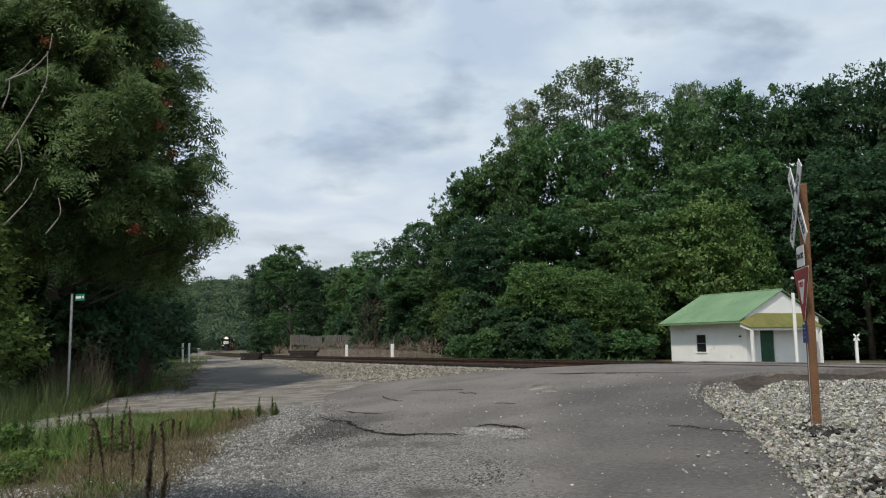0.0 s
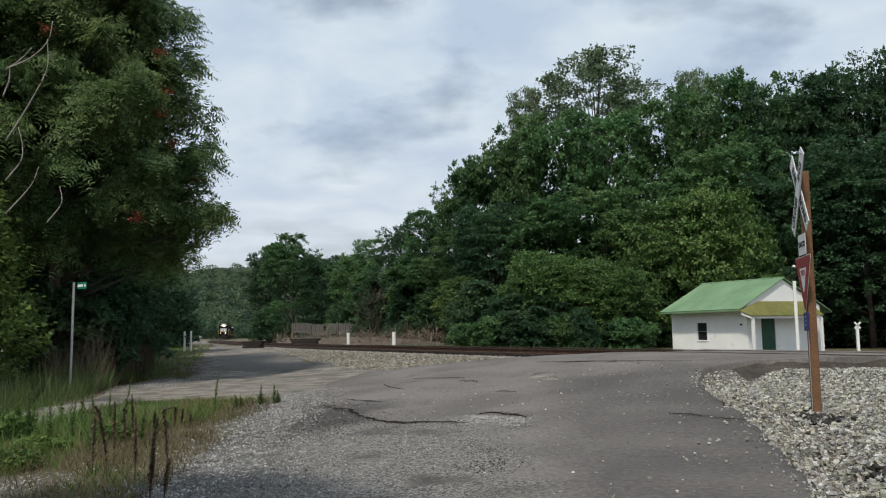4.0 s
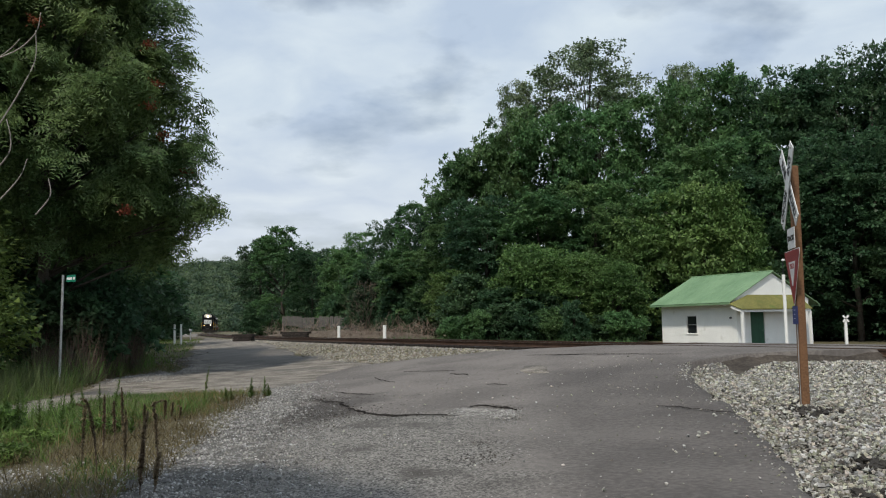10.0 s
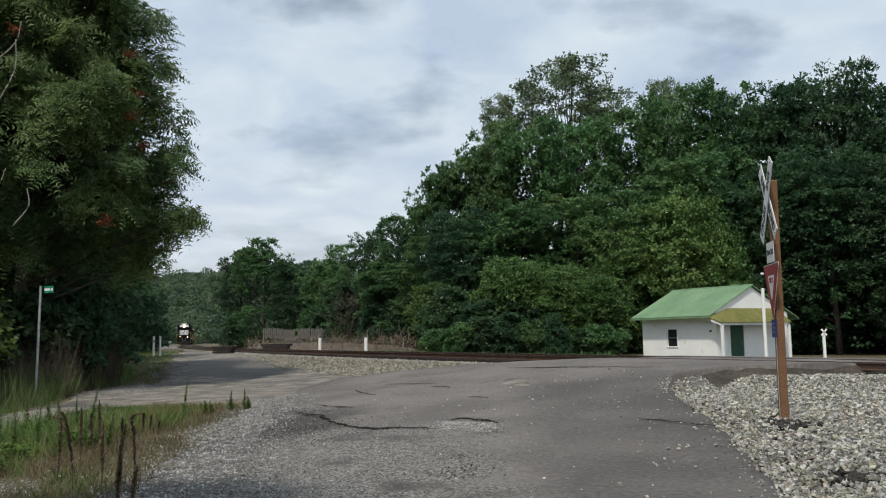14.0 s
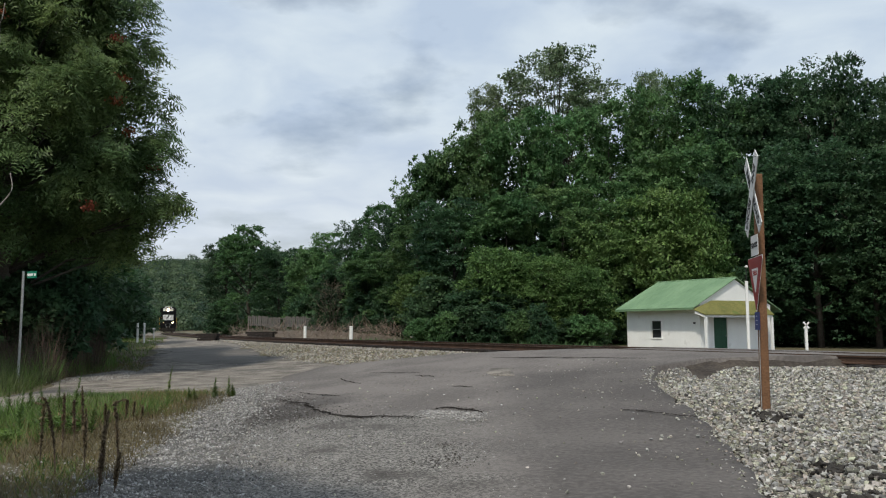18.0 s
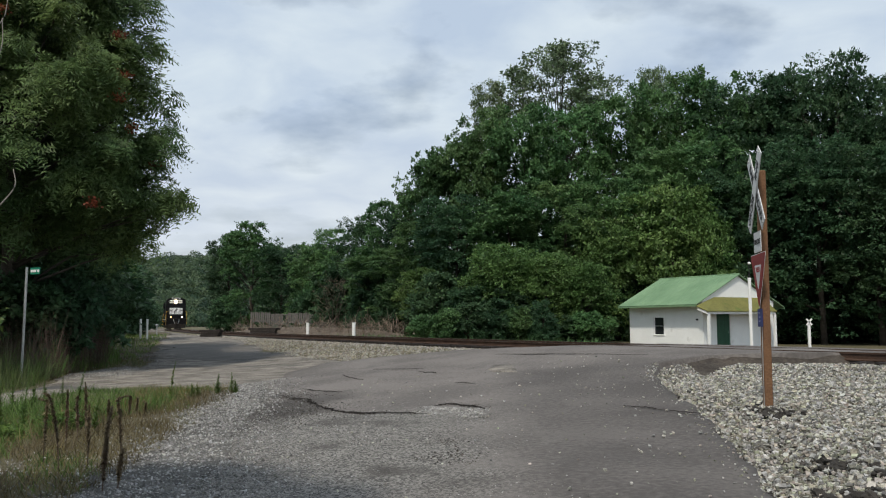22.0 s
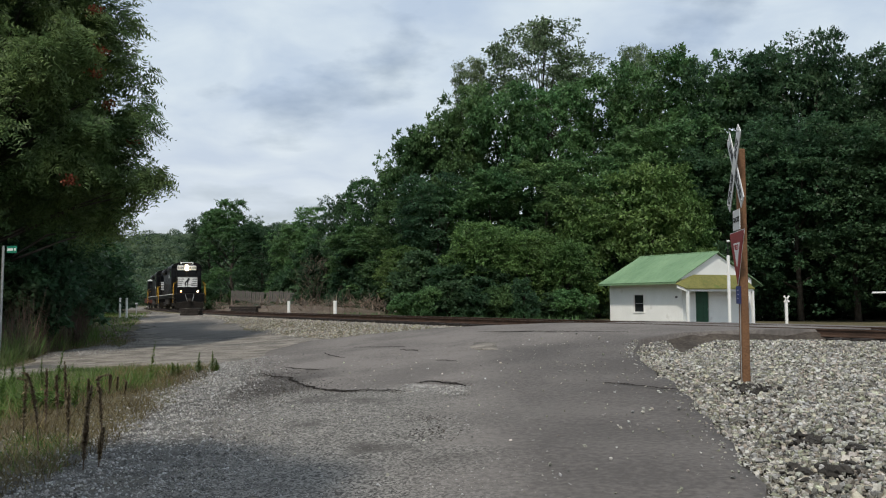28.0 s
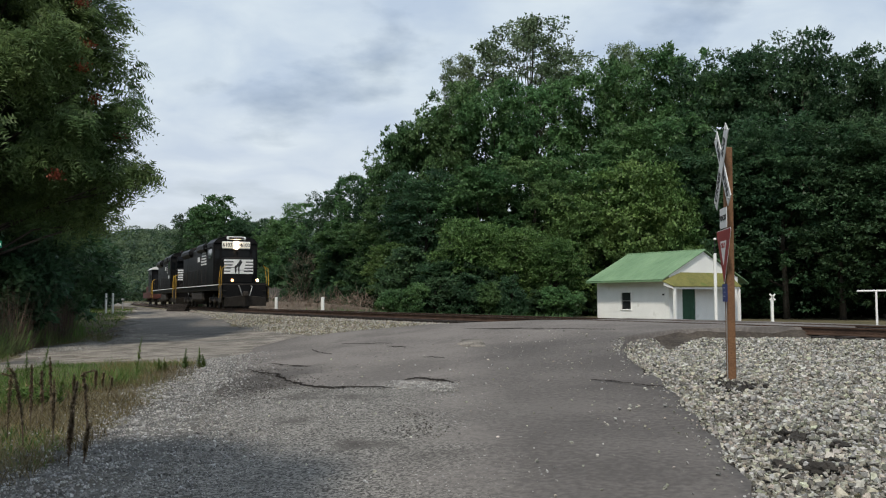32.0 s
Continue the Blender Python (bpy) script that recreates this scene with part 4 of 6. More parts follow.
def feathered_tree(m, seed, height, width, base, lobes, tips, leaf, mat, label, profile, boughs):
    """A tree whose twigs end in sprays of long feathered leaves; boughs are (reach, height, size) towards the lane."""
    t = thing("tree", m, label, "tree")
    rng = np.random.default_rng(seed)
    zz = rng.random(lobes)
    rr = np.interp(zz, [p[0] for p in profile], [p[1] for p in profile]) * width / 2
    a, rad = rng.uniform(0, 2 * np.pi, lobes), np.sqrt(rng.uniform(0.3, 1.0, lobes))
    r = rng.uniform(0.05, 0.10, lobes) * width * 0.8
    cen = np.stack([np.cos(a) * (rr - r * 0.6) * rad, np.sin(a) * (rr - r * 0.6) * rad, base + zz * (height - base)], 1)
    if boughs:
        out = np.array((1.0, 0.34, 0)) / 1.056
        cen = np.vstack([cen, [out * b[0] + np.array((0.15 * b[0], -0.5 * b[0], 0)) * rng.normal() * 0.25 + (0, 0, b[1]) for b in boughs]])
        r = np.r_[r, [b[2] for b in boughs]]
    which = rng.choice(len(cen), tips, p=r ** 1.8 / (r ** 1.8).sum())
    u = unit(rng.normal(size=(tips, 3)) + (0.1, -0.35, 0.3))
    pos = cen[which] + u * (r[which] * rng.uniform(0.4, 1.15, tips))[:, None] * (1, 1, 0.8)
    fronds, pairs = 8, 5
    axis = unit(u * (0.8, 0.8, 0.3) + (0, -0.15, 0.6) + rng.normal(size=u.shape) * 0.25)
    e1 = unit(np.cross(axis, rng.normal(size=u.shape)))
    e2 = np.cross(axis, e1)
    ang = np.arange(fronds) * 2 * np.pi / fronds + rng.uniform(-0.35, 0.35, (tips, fronds))
    d = unit(e1[:, None] * np.cos(ang)[..., None] + e2[:, None] * np.sin(ang)[..., None] + axis[:, None] * rng.uniform(0.0, 0.7, (tips, fronds, 1)))
    length = leaf * 4.6 * rng.uniform(0.65, 1.2, (tips, fronds, 1, 1))
    step = (np.arange(2 * pairs) // 2 + 1.0) / (pairs + 0.5)
    side = np.where(np.arange(2 * pairs) % 2, 1.0, -1.0)
    cross = unit(np.cross(d, axis[:, None] + 1e-4))
    up = np.cross(cross, d)
    stalk_p = pos[:, None, None] + d[:, :, None] * (length * step[None, None, :, None]) - np.array((0, 0, 1.0)) * (length * (step ** 2)[None, None, :, None] * 0.28)
    along = unit(cross[:, :, None] * side[None, None, :, None] + d[:, :, None] * 0.45 + np.array((0, 0, -0.1)) + rng.normal(size=stalk_p.shape) * 0.12)
    n = tips * fronds * 2 * pairs
    size = leaf * (1.15 - 0.45 * np.abs(step - 0.45))[None, None, :, None] * rng.uniform(0.8, 1.15, (tips, fronds, 1, 1)) * np.ones(stalk_p.shape[:3] + (1,))
    face = unit(np.cross(along, up[:, :, None] + rng.normal(size=stalk_p.shape) * 0.18))
    me = triangles("crown", stalk_p.reshape(n, 3), (along * size).reshape(n, 3), (face * size * 0.21).reshape(n, 3))
    b = Build()
    rnd = random.Random(seed)
    tp = [(rnd.uniform(-0.05, 0.05) * k, rnd.uniform(-0.05, 0.05) * k, -0.3 + (height * 0.8 + 0.3) * k / 5) for k in range(6)]
    b.tube(tp, [0.26, 0.21, 0.18, 0.14, 0.09, 0.03], 9)
    for c in list(cen[-len(boughs):] if boughs else []) + sorted(list(cen[:lobes]), key=lambda c: rnd.random())[:16]:
        c = Vector(c)
        o = Vector((0, 0, max(0.15 * height, min(c.z * 0.62, height * 0.7))))
        b.tube([o, o.lerp(c, 0.55) + Vector((0, 0, 0.04 * height * rnd.random())), c], [0.06, 0.035, 0.012], 6)
    part("trunk", b, M_BARK, t, smooth=True)
    part("crown", me, mat, t)
    return t


def at_view(x, d):
    """Plan place at view column x (of 1568, at the clip's end) and depth d."""
    return (x - 784) / 1490 * d, d


def forest():
    kinds = {}

    def put(kind, x, d, top, width, turn=0.0, low=0.0):
        """Top row and width as seen from the camera at the clip's end."""
        px, py = at_view(x, d)
        gz = ground_z(px, py)
        h = 1.6 + (530 - 0.0044 * (x - 300) - top) / 1490 * d - gz
        w = width / 1490 * d
        h0, w0, make = kinds_spec[kind]
        m = Matrix.Translation((px, py, gz - low)) @ Matrix.Rotation(turn, 4, "Z") @ Matrix.Diagonal((w / w0, w / w0, (h + low) / h0, 1))
        if kind in kinds:
            s = kinds[kind].scale
            copy_thing(kinds[kind], m @ Matrix.Diagonal((1 / s.x, 1 / s.y, 1 / s.z, 1)))
        else:
            kinds[kind] = make(m)

    def spec(h, w, seed, base, lobes, count, leaf, mat, label, category="tree", name="tree", **kw):
        return h, w, lambda m: tree(m, seed, h, w, base, lobes, count, leaf, mat, label, category, name=name, **kw)

    wood = "leafy green broadleaf tree at the edge of the wood"
    g, e = "trees of the wood", "bushes at the wood's edge"
    kinds_spec = {
        "broad": spec(17, 11, 21, 1.0, 70, 25000, 0.28, L_WOOD, wood, group=g, lobe=(0.09, 0.17), clump=0.4),
        "round": spec(15, 11, 22, 0.8, 64, 25000, 0.28, L_WOOD, wood, group=g, power=2.2, lobe=(0.09, 0.17), clump=0.4),
        "dark": spec(18, 12, 23, 1.2, 95, 25000, 0.29, L_DARK, "tall dark green tree in the dense wood", group=g, power=3),
        "dark2": spec(17, 12, 24, 1.5, 85, 25000, 0.29, L_DARK, "tall dark green tree in the dense wood", group=g, power=3),
        "airy": spec(24, 11, 25, 13.0, 170, 19000, 0.24, L_PALE, "tall airy tree with thin pale foliage", group=g, girth=0.16, limbs=60, fill=1.0, lobe=(0.05, 0.10), per=9, clump=0.45),
        "bush": spec(8, 9, 26, 0.2, 90, 27000, 0.21, L_BRIGHT, "bright green bushy tree behind the white house", group=e, power=2.2, clump=0.42),
        "scrub": spec(4.5, 6, 27, 0.0, 40, 10000, 0.26, L_DARK, "dark green tangled scrub along the railway", "bush", name="bush", group=e, power=2.1, clump=0.35),
        "scrub2": spec(3.2, 5, 28, 0.0, 34, 8000, 0.22, L_WOOD, "lighter green scrub along the railway", "bush", name="bush", group=e, power=2.1, clump=0.3),
    }
    rng = random.Random(8)
    rows = [
        # far clump and the run of trees beyond the fence
        ("round", 388, 112, 345, 125), ("dark2", 348, 122, 366, 92), ("dark", 440, 108, 385, 110), ("round", 492, 102, 383, 100),
        ("broad", 540, 97, 358, 110), ("dark", 585, 90, 335, 110), ("broad", 632, 86, 308, 120), ("dark2", 655, 84, 312, 110),
        # the dome
        ("round", 706, 76, 222, 140), ("round", 765, 74, 186, 140), ("broad", 805, 75, 140, 150), ("round", 880, 74, 135, 170), ("broad", 950, 76, 150, 180),
        ("airy", 945, 92, 26, 215), ("airy", 815, 92, 88, 90), ("airy", 1105, 90, 66, 110),
        ("broad", 1030, 76, 130, 200), ("broad", 1090, 76, 105, 170), ("broad", 1150, 80, 82, 200), ("round", 1215, 77, 84, 210),
        ("dark", 1290, 74, 88, 210), ("dark2", 1350, 75, 75, 210), ("dark", 1425, 70, 47, 190), ("dark2", 1482, 75, 100, 190),
        ("dark", 1560, 66, 75, 200), ("dark2", 1650, 66, 60, 220), ("dark", 1740, 62, 50, 230), ("dark2", 1840, 60, 40, 240),
        # second row, lower
        ("round", 625, 80, 395, 140), ("broad", 690, 72, 345, 140), ("dark", 755, 70, 300, 170), ("round", 850, 69, 285, 190), ("broad", 945, 69, 280, 190), ("broad", 1030, 69, 270, 180),
        ("round", 1120, 70, 220, 200), ("broad", 1200, 70, 205, 190),
        ("dark2", 1290, 66, 230, 210), ("dark", 1390, 64, 200, 230), ("dark2", 1490, 62, 210, 230), ("dark", 1600, 60, 200, 240), ("dark2", 1700, 56, 200, 240),
        ("bush", 1130, 66, 288, 210), ("bush", 1195, 65, 335, 120), ("bush", 1025, 66, 345, 170), ("bush", 830, 62, 388, 150), ("bush", 915, 61, 405, 150),
        ("bush", 975, 60, 420, 120), ("bush", 700, 68, 430, 110),
    ]
    for kind, x, d, top, width in rows:
        put(kind, x, d, top, width, rng.uniform(0, 6.28))
    for x, d, top, width in ((512, 96, 440, 100), (555, 86, 430, 110), (610, 80, 440, 110), (660, 72, 455, 110), (720, 64, 440, 120),
                             (780, 61, 465, 120), (850, 60, 470, 130), (1035, 66, 450, 100), (1090, 66, 470, 100), (345, 118, 480, 70)):
        put("scrub", x, d, top, width, rng.uniform(0, 6.28))
    for x in range(690, 1000, 44):
        put("scrub2" if rng.random() < 0.2 else "scrub", x + rng.uniform(-12, 12), 56 + rng.uniform(-1, 3), 515 + rng.uniform(-30, 12), 70 + rng.uniform(-20, 30), rng.uniform(0, 6.28))
    for x in (1370, 1450, 1530, 1610):
        put("scrub", x, 73, 425 + (x % 7), 150, rng.uniform(0, 6.28))
    for x, top in ((1345, 490), (1420, 470), (1500, 480), (1580, 470)):
        put("scrub", x, 68, top, 130, rng.uniform(0, 6.28))


def left_wood():
    def edge(e, d, w):
        """Plan place of a crown of width w whose outer edge shows at view column e."""
        return (e - 784) / 1490 * d - w / 2, d
    big = feathered_tree(pose(*edge(272, 27, 12), 0, 0, 0, 0), 41, 15.5, 10.0, 4.4, 300, 4200, 0.145, L_LEFT, "tall feathery-leaved tree leaning over the lane",
                         [(0, 0.45), (0.06, 0.62), (0.13, 0.84), (0.2, 0.92), (0.38, 0.90), (0.75, 0.72), (1, 0.5)],
                         [(5.2, 5.5, 0.65), (4.7, 5.7, 0.8), (3.9, 5.4, 0.9), (4.1, 4.3, 0.6), (3.4, 4.1, 0.8), (4.6, 7.8, 0.8), (4.0, 7.6, 1.1), (4.1, 9.3, 1.0), (3.7, 11.0, 1.1), (3.5, 12.6, 1.1), (4.3, 6.7, 0.6)])
    feathered_tree(pose(*edge(150, 33, 11), 0, 0, 0, 0), 42, 17, 11, 3.0, 160, 1700, 0.18, L_LEFT, "tall feathery-leaved tree beside the lane",
                   [(0, 0.7), (0.2, 1.0), (0.6, 0.9), (1, 0.4)], [])
    tree(pose(*edge(150, 36, 10), 0, 0, 0, 110), 53, 15.5, 10, 2.5, 80, 24000, 0.24, L_DARK, "dark green tree in the roadside wood", girth=0.24)
    tree(pose(*edge(60, 31, 10), 0, 0, 0, 10), 54, 16.5, 10, 3, 80, 26000, 0.24, L_DARK, "dark green tree in the roadside wood", girth=0.24)
    tree(pose(*edge(-150, 20.5, 6), 0, 0, 0, 150), 49, 6.6, 6, 0.2, 70, 46000, 0.14, L_VINE, "yellow-green vine-covered tree by the lane", clump=0.4)
    tree(pose(*edge(165, 40, 10), 0.1, 0, 0, 130), 43, 10.0, 10, 1.6, 60, 24000, 0.28, L_WOOD, "dark green tree over the lane")
    tree(pose(*edge(165, 50, 10), 0.3, 0, 0, 10), 44, 10, 10, 1.0, 50, 20000, 0.30, L_WOOD, "dark green tree over the lane")
    tree(pose(*edge(190, 70, 11), 0.5, 0, 0, 50), 45, 7.8, 11, 0.6, 46, 18000, 0.32, L_DARK, "dark green roadside tree")
    tree(pose(*edge(204, 92, 11), 0.5, 0, 0, 90), 46, 6.3, 11, 0.3, 46, 16000, 0.36, L_DARK, "green roadside tree far down the lane")
    tree(pose(*edge(222, 135, 13), 0.5, 0, 0, 90), 47, 5.6, 13, 0.2, 46, 16000, 0.42, L_DARK, "green roadside tree far down the lane")
    rng = random.Random(17)
    first = None
    for x, d, h, w in ((-35, 27.5, 3.2, 4.6), (20, 28.5, 3.4, 4.0), (-8, 31.5, 3.8, 4.6), (62, 33, 4.0, 5), (-20, 35, 4.2, 6), (50, 37, 4.2, 6), (60, 44, 4.0, 6), (60, 55, 3.4, 6), (92, 66, 3.4, 7), (150, 76, 3.4, 7), (140, 100, 3, 8)):
        px, py = at_view(x, d)
        m = Matrix.Translation((px, py, ground_z(px, py))) @ Matrix.Rotation(rng.uniform(0, 6), 4, "Z") @ Matrix.Diagonal((w / 5, w / 5, h / 3.2, 1))
        if first is None:
            first = tree(m, 48, 3.2, 5, 0.0, 40, 11000, 0.2, L_DARK, "dark green bush under the roadside trees", "bush", name="bush", group="bushes by the lane", power=2.1, clump=0.3)
        else:
            s = first.scale
            copy_thing(first, m @ Matrix.Diagonal((1 / s.x, 1 / s.y, 1 / s.z, 1)))
    # a bough of red fruit clusters here and there in the feathery trees
    r = np.random.default_rng(3)
    for k in range(11):
        a, zz = r.uniform(-2.6, 0.2), r.uniform(5, 12)
        rad = 5.0 - 0.2 * (zz - 5)
        p = Vector((rad * math.cos(a), rad * math.sin(a), zz))
        n = 90
        o = r.normal(size=(n, 3)) * (0.11, 0.11, 0.07)
        al = unit(r.normal(size=(n, 3))) * 0.09
        me = quads("panicle", o, al, unit(np.cross(al, r.normal(size=(n, 3)))) * 0.035, mat=L_RED)
        ob = part("panicle", me, L_RED, big, "orange-red fruit cluster")
        ob.location = p
        tagged(ob, kind="stuff")
    # the tree beside the camera whose shade lies on the road
    tree(pose(-4.9, 2.7, 0, 0, 0, 40), 50, 7.2, 4.5, 4.0, 46, 36000, 0.2, L_DARK, "leafy roadside tree shading the road edge", girth=0.12)


def hill():
    """The wooded hillside that closes the valley."""
    rng = np.random.default_rng(9)
    vs, fs, n, m = [], [], 60, 16

    def hz(x, y):
        s = (y - 420) / 260
        return max(0.0, min(1.0, s)) * (54 + 8 * noise.noise((x * 0.006, y * 0.006, 0)) + 0.05 * (x + 200)) - 2

    for j in range(m + 1):
        for i in range(n + 1):
            x, y = -900 + i * 30, 380 + j * 25
            vs.append((x, y, hz(x, y)))
    fs = [(j * (n + 1) + i, j * (n + 1) + i + 1, (j + 1) * (n + 1) + i + 1, (j + 1) * (n + 1) + i) for j in range(m) for i in range(n)]
    h = part("hillside", Build().add(vs, fs), L_FAR_HAZE, smooth=True)
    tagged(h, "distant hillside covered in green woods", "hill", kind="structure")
    k = 2100
    cx, cy = rng.uniform(-350, -105, k), rng.uniform(400, 690, k)
    cz = np.array([hz(a, b) for a, b in zip(cx, cy)])
    cen = np.stack([cx, cy, cz + rng.uniform(2, 7, k)], 1)
    rad = rng.uniform(3, 6.5, k)
    per = 110
    u = unit(rng.normal(size=(k, per, 3)) + (0, -0.3, 0.9))
    pos = (cen[:, None] + u * rad[:, None, None]).reshape(-1, 3)
    out = unit(u.reshape(-1, 3) + rng.normal(size=pos.shape) * 0.35)
    along = unit(np.cross(out, rng.normal(size=pos.shape))) * rng.uniform(0.8, 1.7, (len(pos), 1))
    side = unit(np.cross(along, out)) * rng.uniform(0.35, 0.6, (len(pos), 1))
    tagged(part("far_woods", triangles("far_woods", pos, along, side), L_FAR_HAZE), "green treetops on the distant hillside, haze put into their colour", "woods", kind="stuff")


# ---------------------------------------------------------------- grass and weeds
def blades(name, spots, height, width, mat, label, seed, lean=0.35, bend=0.0, category="grass"):
    rng = np.random.default_rng(seed)
    p = np.array(spots, float)
    n = len(p)
    tuft = np.array([noise.noise((a * 1.6, b * 1.6, seed)) + 0.6 * noise.noise((a * 4.5, b * 4.5, seed)) for a, b, c in spots])
    h = height * rng.uniform(0.4, 1.25, n) * np.clip(1.0 + 1.1 * tuft, 0.3, 2.0)
    d = rng.normal(size=(n, 2)) * lean
    along = np.stack([d[:, 0], d[:, 1], np.ones(n)], 1) * h[:, None]
    a = rng.uniform(0, np.pi * 2, n)
    side = np.stack([np.cos(a), np.sin(a), np.zeros(n)], 1) * (width * rng.uniform(0.6, 1.4, n))[:, None]
    return tagged(part(name, quads(name, p, along, side), mat), label, category, kind="stuff")


def verge_spots(k, seed, test, xr, yr):
    rng = random.Random(seed)
    out = []
    while k > 0:
        k -= 1
        x, y = rng.uniform(*xr), rng.uniform(*yr)
        if abs(x) > 0.62 * y + 4 or not test(x, y):
            continue
        out.append((x, y, ground_z(x, y) - 0.01))
    return out


def dead_green(seed):
    return verge_spots(9000, seed, lambda x, y: not on_road(x, y) and -4.5 < x + 0.43 * y + 1.0 < 1.2 and noise.noise((x * 0.9, y * 0.9, 8)) > 0.0, (-20, -9), (22, 38))[:2600]


def weeds():
    vy, vx = [5, 8.7, 10.7, 12.3, 13.6, 15, 17, 19.6], [-3.4, -3.75, -4.15, -4.35, -4.9, -5.15, -4.95, -5.6]

    def verge(x, y):
        if ((x + 5.9) / 1.1) ** 2 + ((y - 8.9) / 0.9) ** 2 < 1 + noise.noise((x * 2, y * 2, 9)) and noise.noise((x * 9, y * 9, 2)) < 0.25:
            return False
        return not on_road(x, y) and x < np.interp(y, vy, vx) + 0.25 * noise.noise((x * 2, y * 2, 0))
    left = verge_spots(80000, 1, verge, (-16, -3.4), (5.5, 20))
    green, straw = [], []
    for s in left:
        a = noise.noise((s[0] * 0.55, s[1] * 0.55, 2)) + 0.35 * noise.noise((s[0] * 2, s[1] * 2, 4))
        lush = (0.35 if s[0] < -6.0 else -0.32) + (0.3 if s[1] > 15.5 else 0.0)
        if a + lush > 0.1:
            green.append(s)
        elif a + lush > -0.55:
            straw.append(s)
    blades("grass", green[:40000], 0.13, 0.0038, L_GRASS, "fresh green grass on the verge", 2, 0.5)
    blades("dry_grass", straw[::2], 0.09, 0.003, L_STRAW, "dry straw-coloured weeds at the road edge", 3, 0.7)
    blades("dry_grass", [s for s in green if s[0] > -7.5][:9000], 0.17, 0.0032, L_STRAW, "yellowing grass among the green", 21, 0.6)
    blades("dead_weeds", straw[::2] + straw[1::4], 0.15, 0.004, L_RUST, "low dead brown weeds at the road edge", 33, 0.6, category="weeds")
    lush = [s for s in green if s[0] < -5.7 and s[1] < 17]
    blades("tall_grass", lush[:7000], 0.34, 0.0042, L_GRASS, "tall fresh grass and weeds on the verge", 41, 0.4)
    blades("dead_weeds", straw[1::3], 0.22, 0.003, L_SEED, "thin dark dead weeds on the verge", 43, 0.5, category="weeds")
    pale = verge_spots(26000, 51, lambda x, y: not on_road(x, y) and x < -10.2 and noise.noise((x * 0.7, y * 0.7, 12)) > -0.25, (-19, -10), (14, 26))
    blades("tall_weeds", pale[:6500], 0.75, 0.006, L_WEED, "pale green tall weeds beside the lane", 52, 0.32, category="weeds")
    tan = verge_spots(26000, 53, lambda x, y: not on_road(x, y) and x > np.interp(y, [23, 27, 31, 36], [-14.2, -14.6, -14.4, -15.4]), (-16, -10), (23, 36))
    blades("dry_grass", tan[:4000], 0.11, 0.008, L_STRAW, "trodden straw-coloured grass along the lane", 54, 0.7)
    litter = verge_spots(40000, 55, lambda x, y: not on_road(x, y) and -1.2 < x + 0.43 * y + 1.0 < 3.2, (-24, -11), (30, 43))
    blades("leaf_litter", litter[:5000], 0.05, 0.03, L_BROWN, "brown leaf litter at the lane's edge", 56, 2.0, category="leaf litter")
    mixed = dead_green(14)
    blades("tall_grass", mixed, 0.8, 0.010, L_GRASS, "green weeds among the dead stems", 34, 0.35, category="weeds")
    rough = verge_spots(24000, 15, lambda x, y: not on_road(x, y) and x < -10.5, (-26, -10), (12, 31))
    blades("tall_grass", rough[::2], 0.36, 0.007, L_GRASS, "rank green grass beside the lane", 16, 0.4)
    blades("tall_weeds", rough[1::2], 0.45, 0.006, L_WEED, "rank grey-green weeds among the grass", 36, 0.4)
    under = verge_spots(30000, 4, lambda x, y: not on_road(x, y) and x < -0.32 * y - 3.0, (-36, -12), (30, 75))
    blades("tall_grass", under[:14000], 0.14, 0.02, L_GRASS, "rank grass under the trees", 5, 0.4)
    dead = verge_spots(60000, 6, lambda x, y: not on_road(x, y) and -2.6 < x + 0.43 * y + 1.0 < 0.7 and noise.noise((x * 0.8, y * 0.8, 5)) > -0.2, (-20, -9), (24, 38))
    blades("dead_weeds", dead[:6500], 1.35, 0.0042, L_BROWN, "tall dead brown weed stems below the trees", 7, 0.2, category="weeds")
    blades("dead_weeds", dead[6500:9000], 0.5, 0.010, L_BROWN, "low dead brown weeds below the trees", 17, 0.5, category="weeds")
    far = verge_spots(30000, 8, lambda x, y: not on_road(x, y) and beside(x, y) < -4.5, (-30, 8), (30, 60))
    blades("grass", far[:16000], 0.35, 0.02, L_WOOD, "rough grass beyond the track", 9, 0.4)


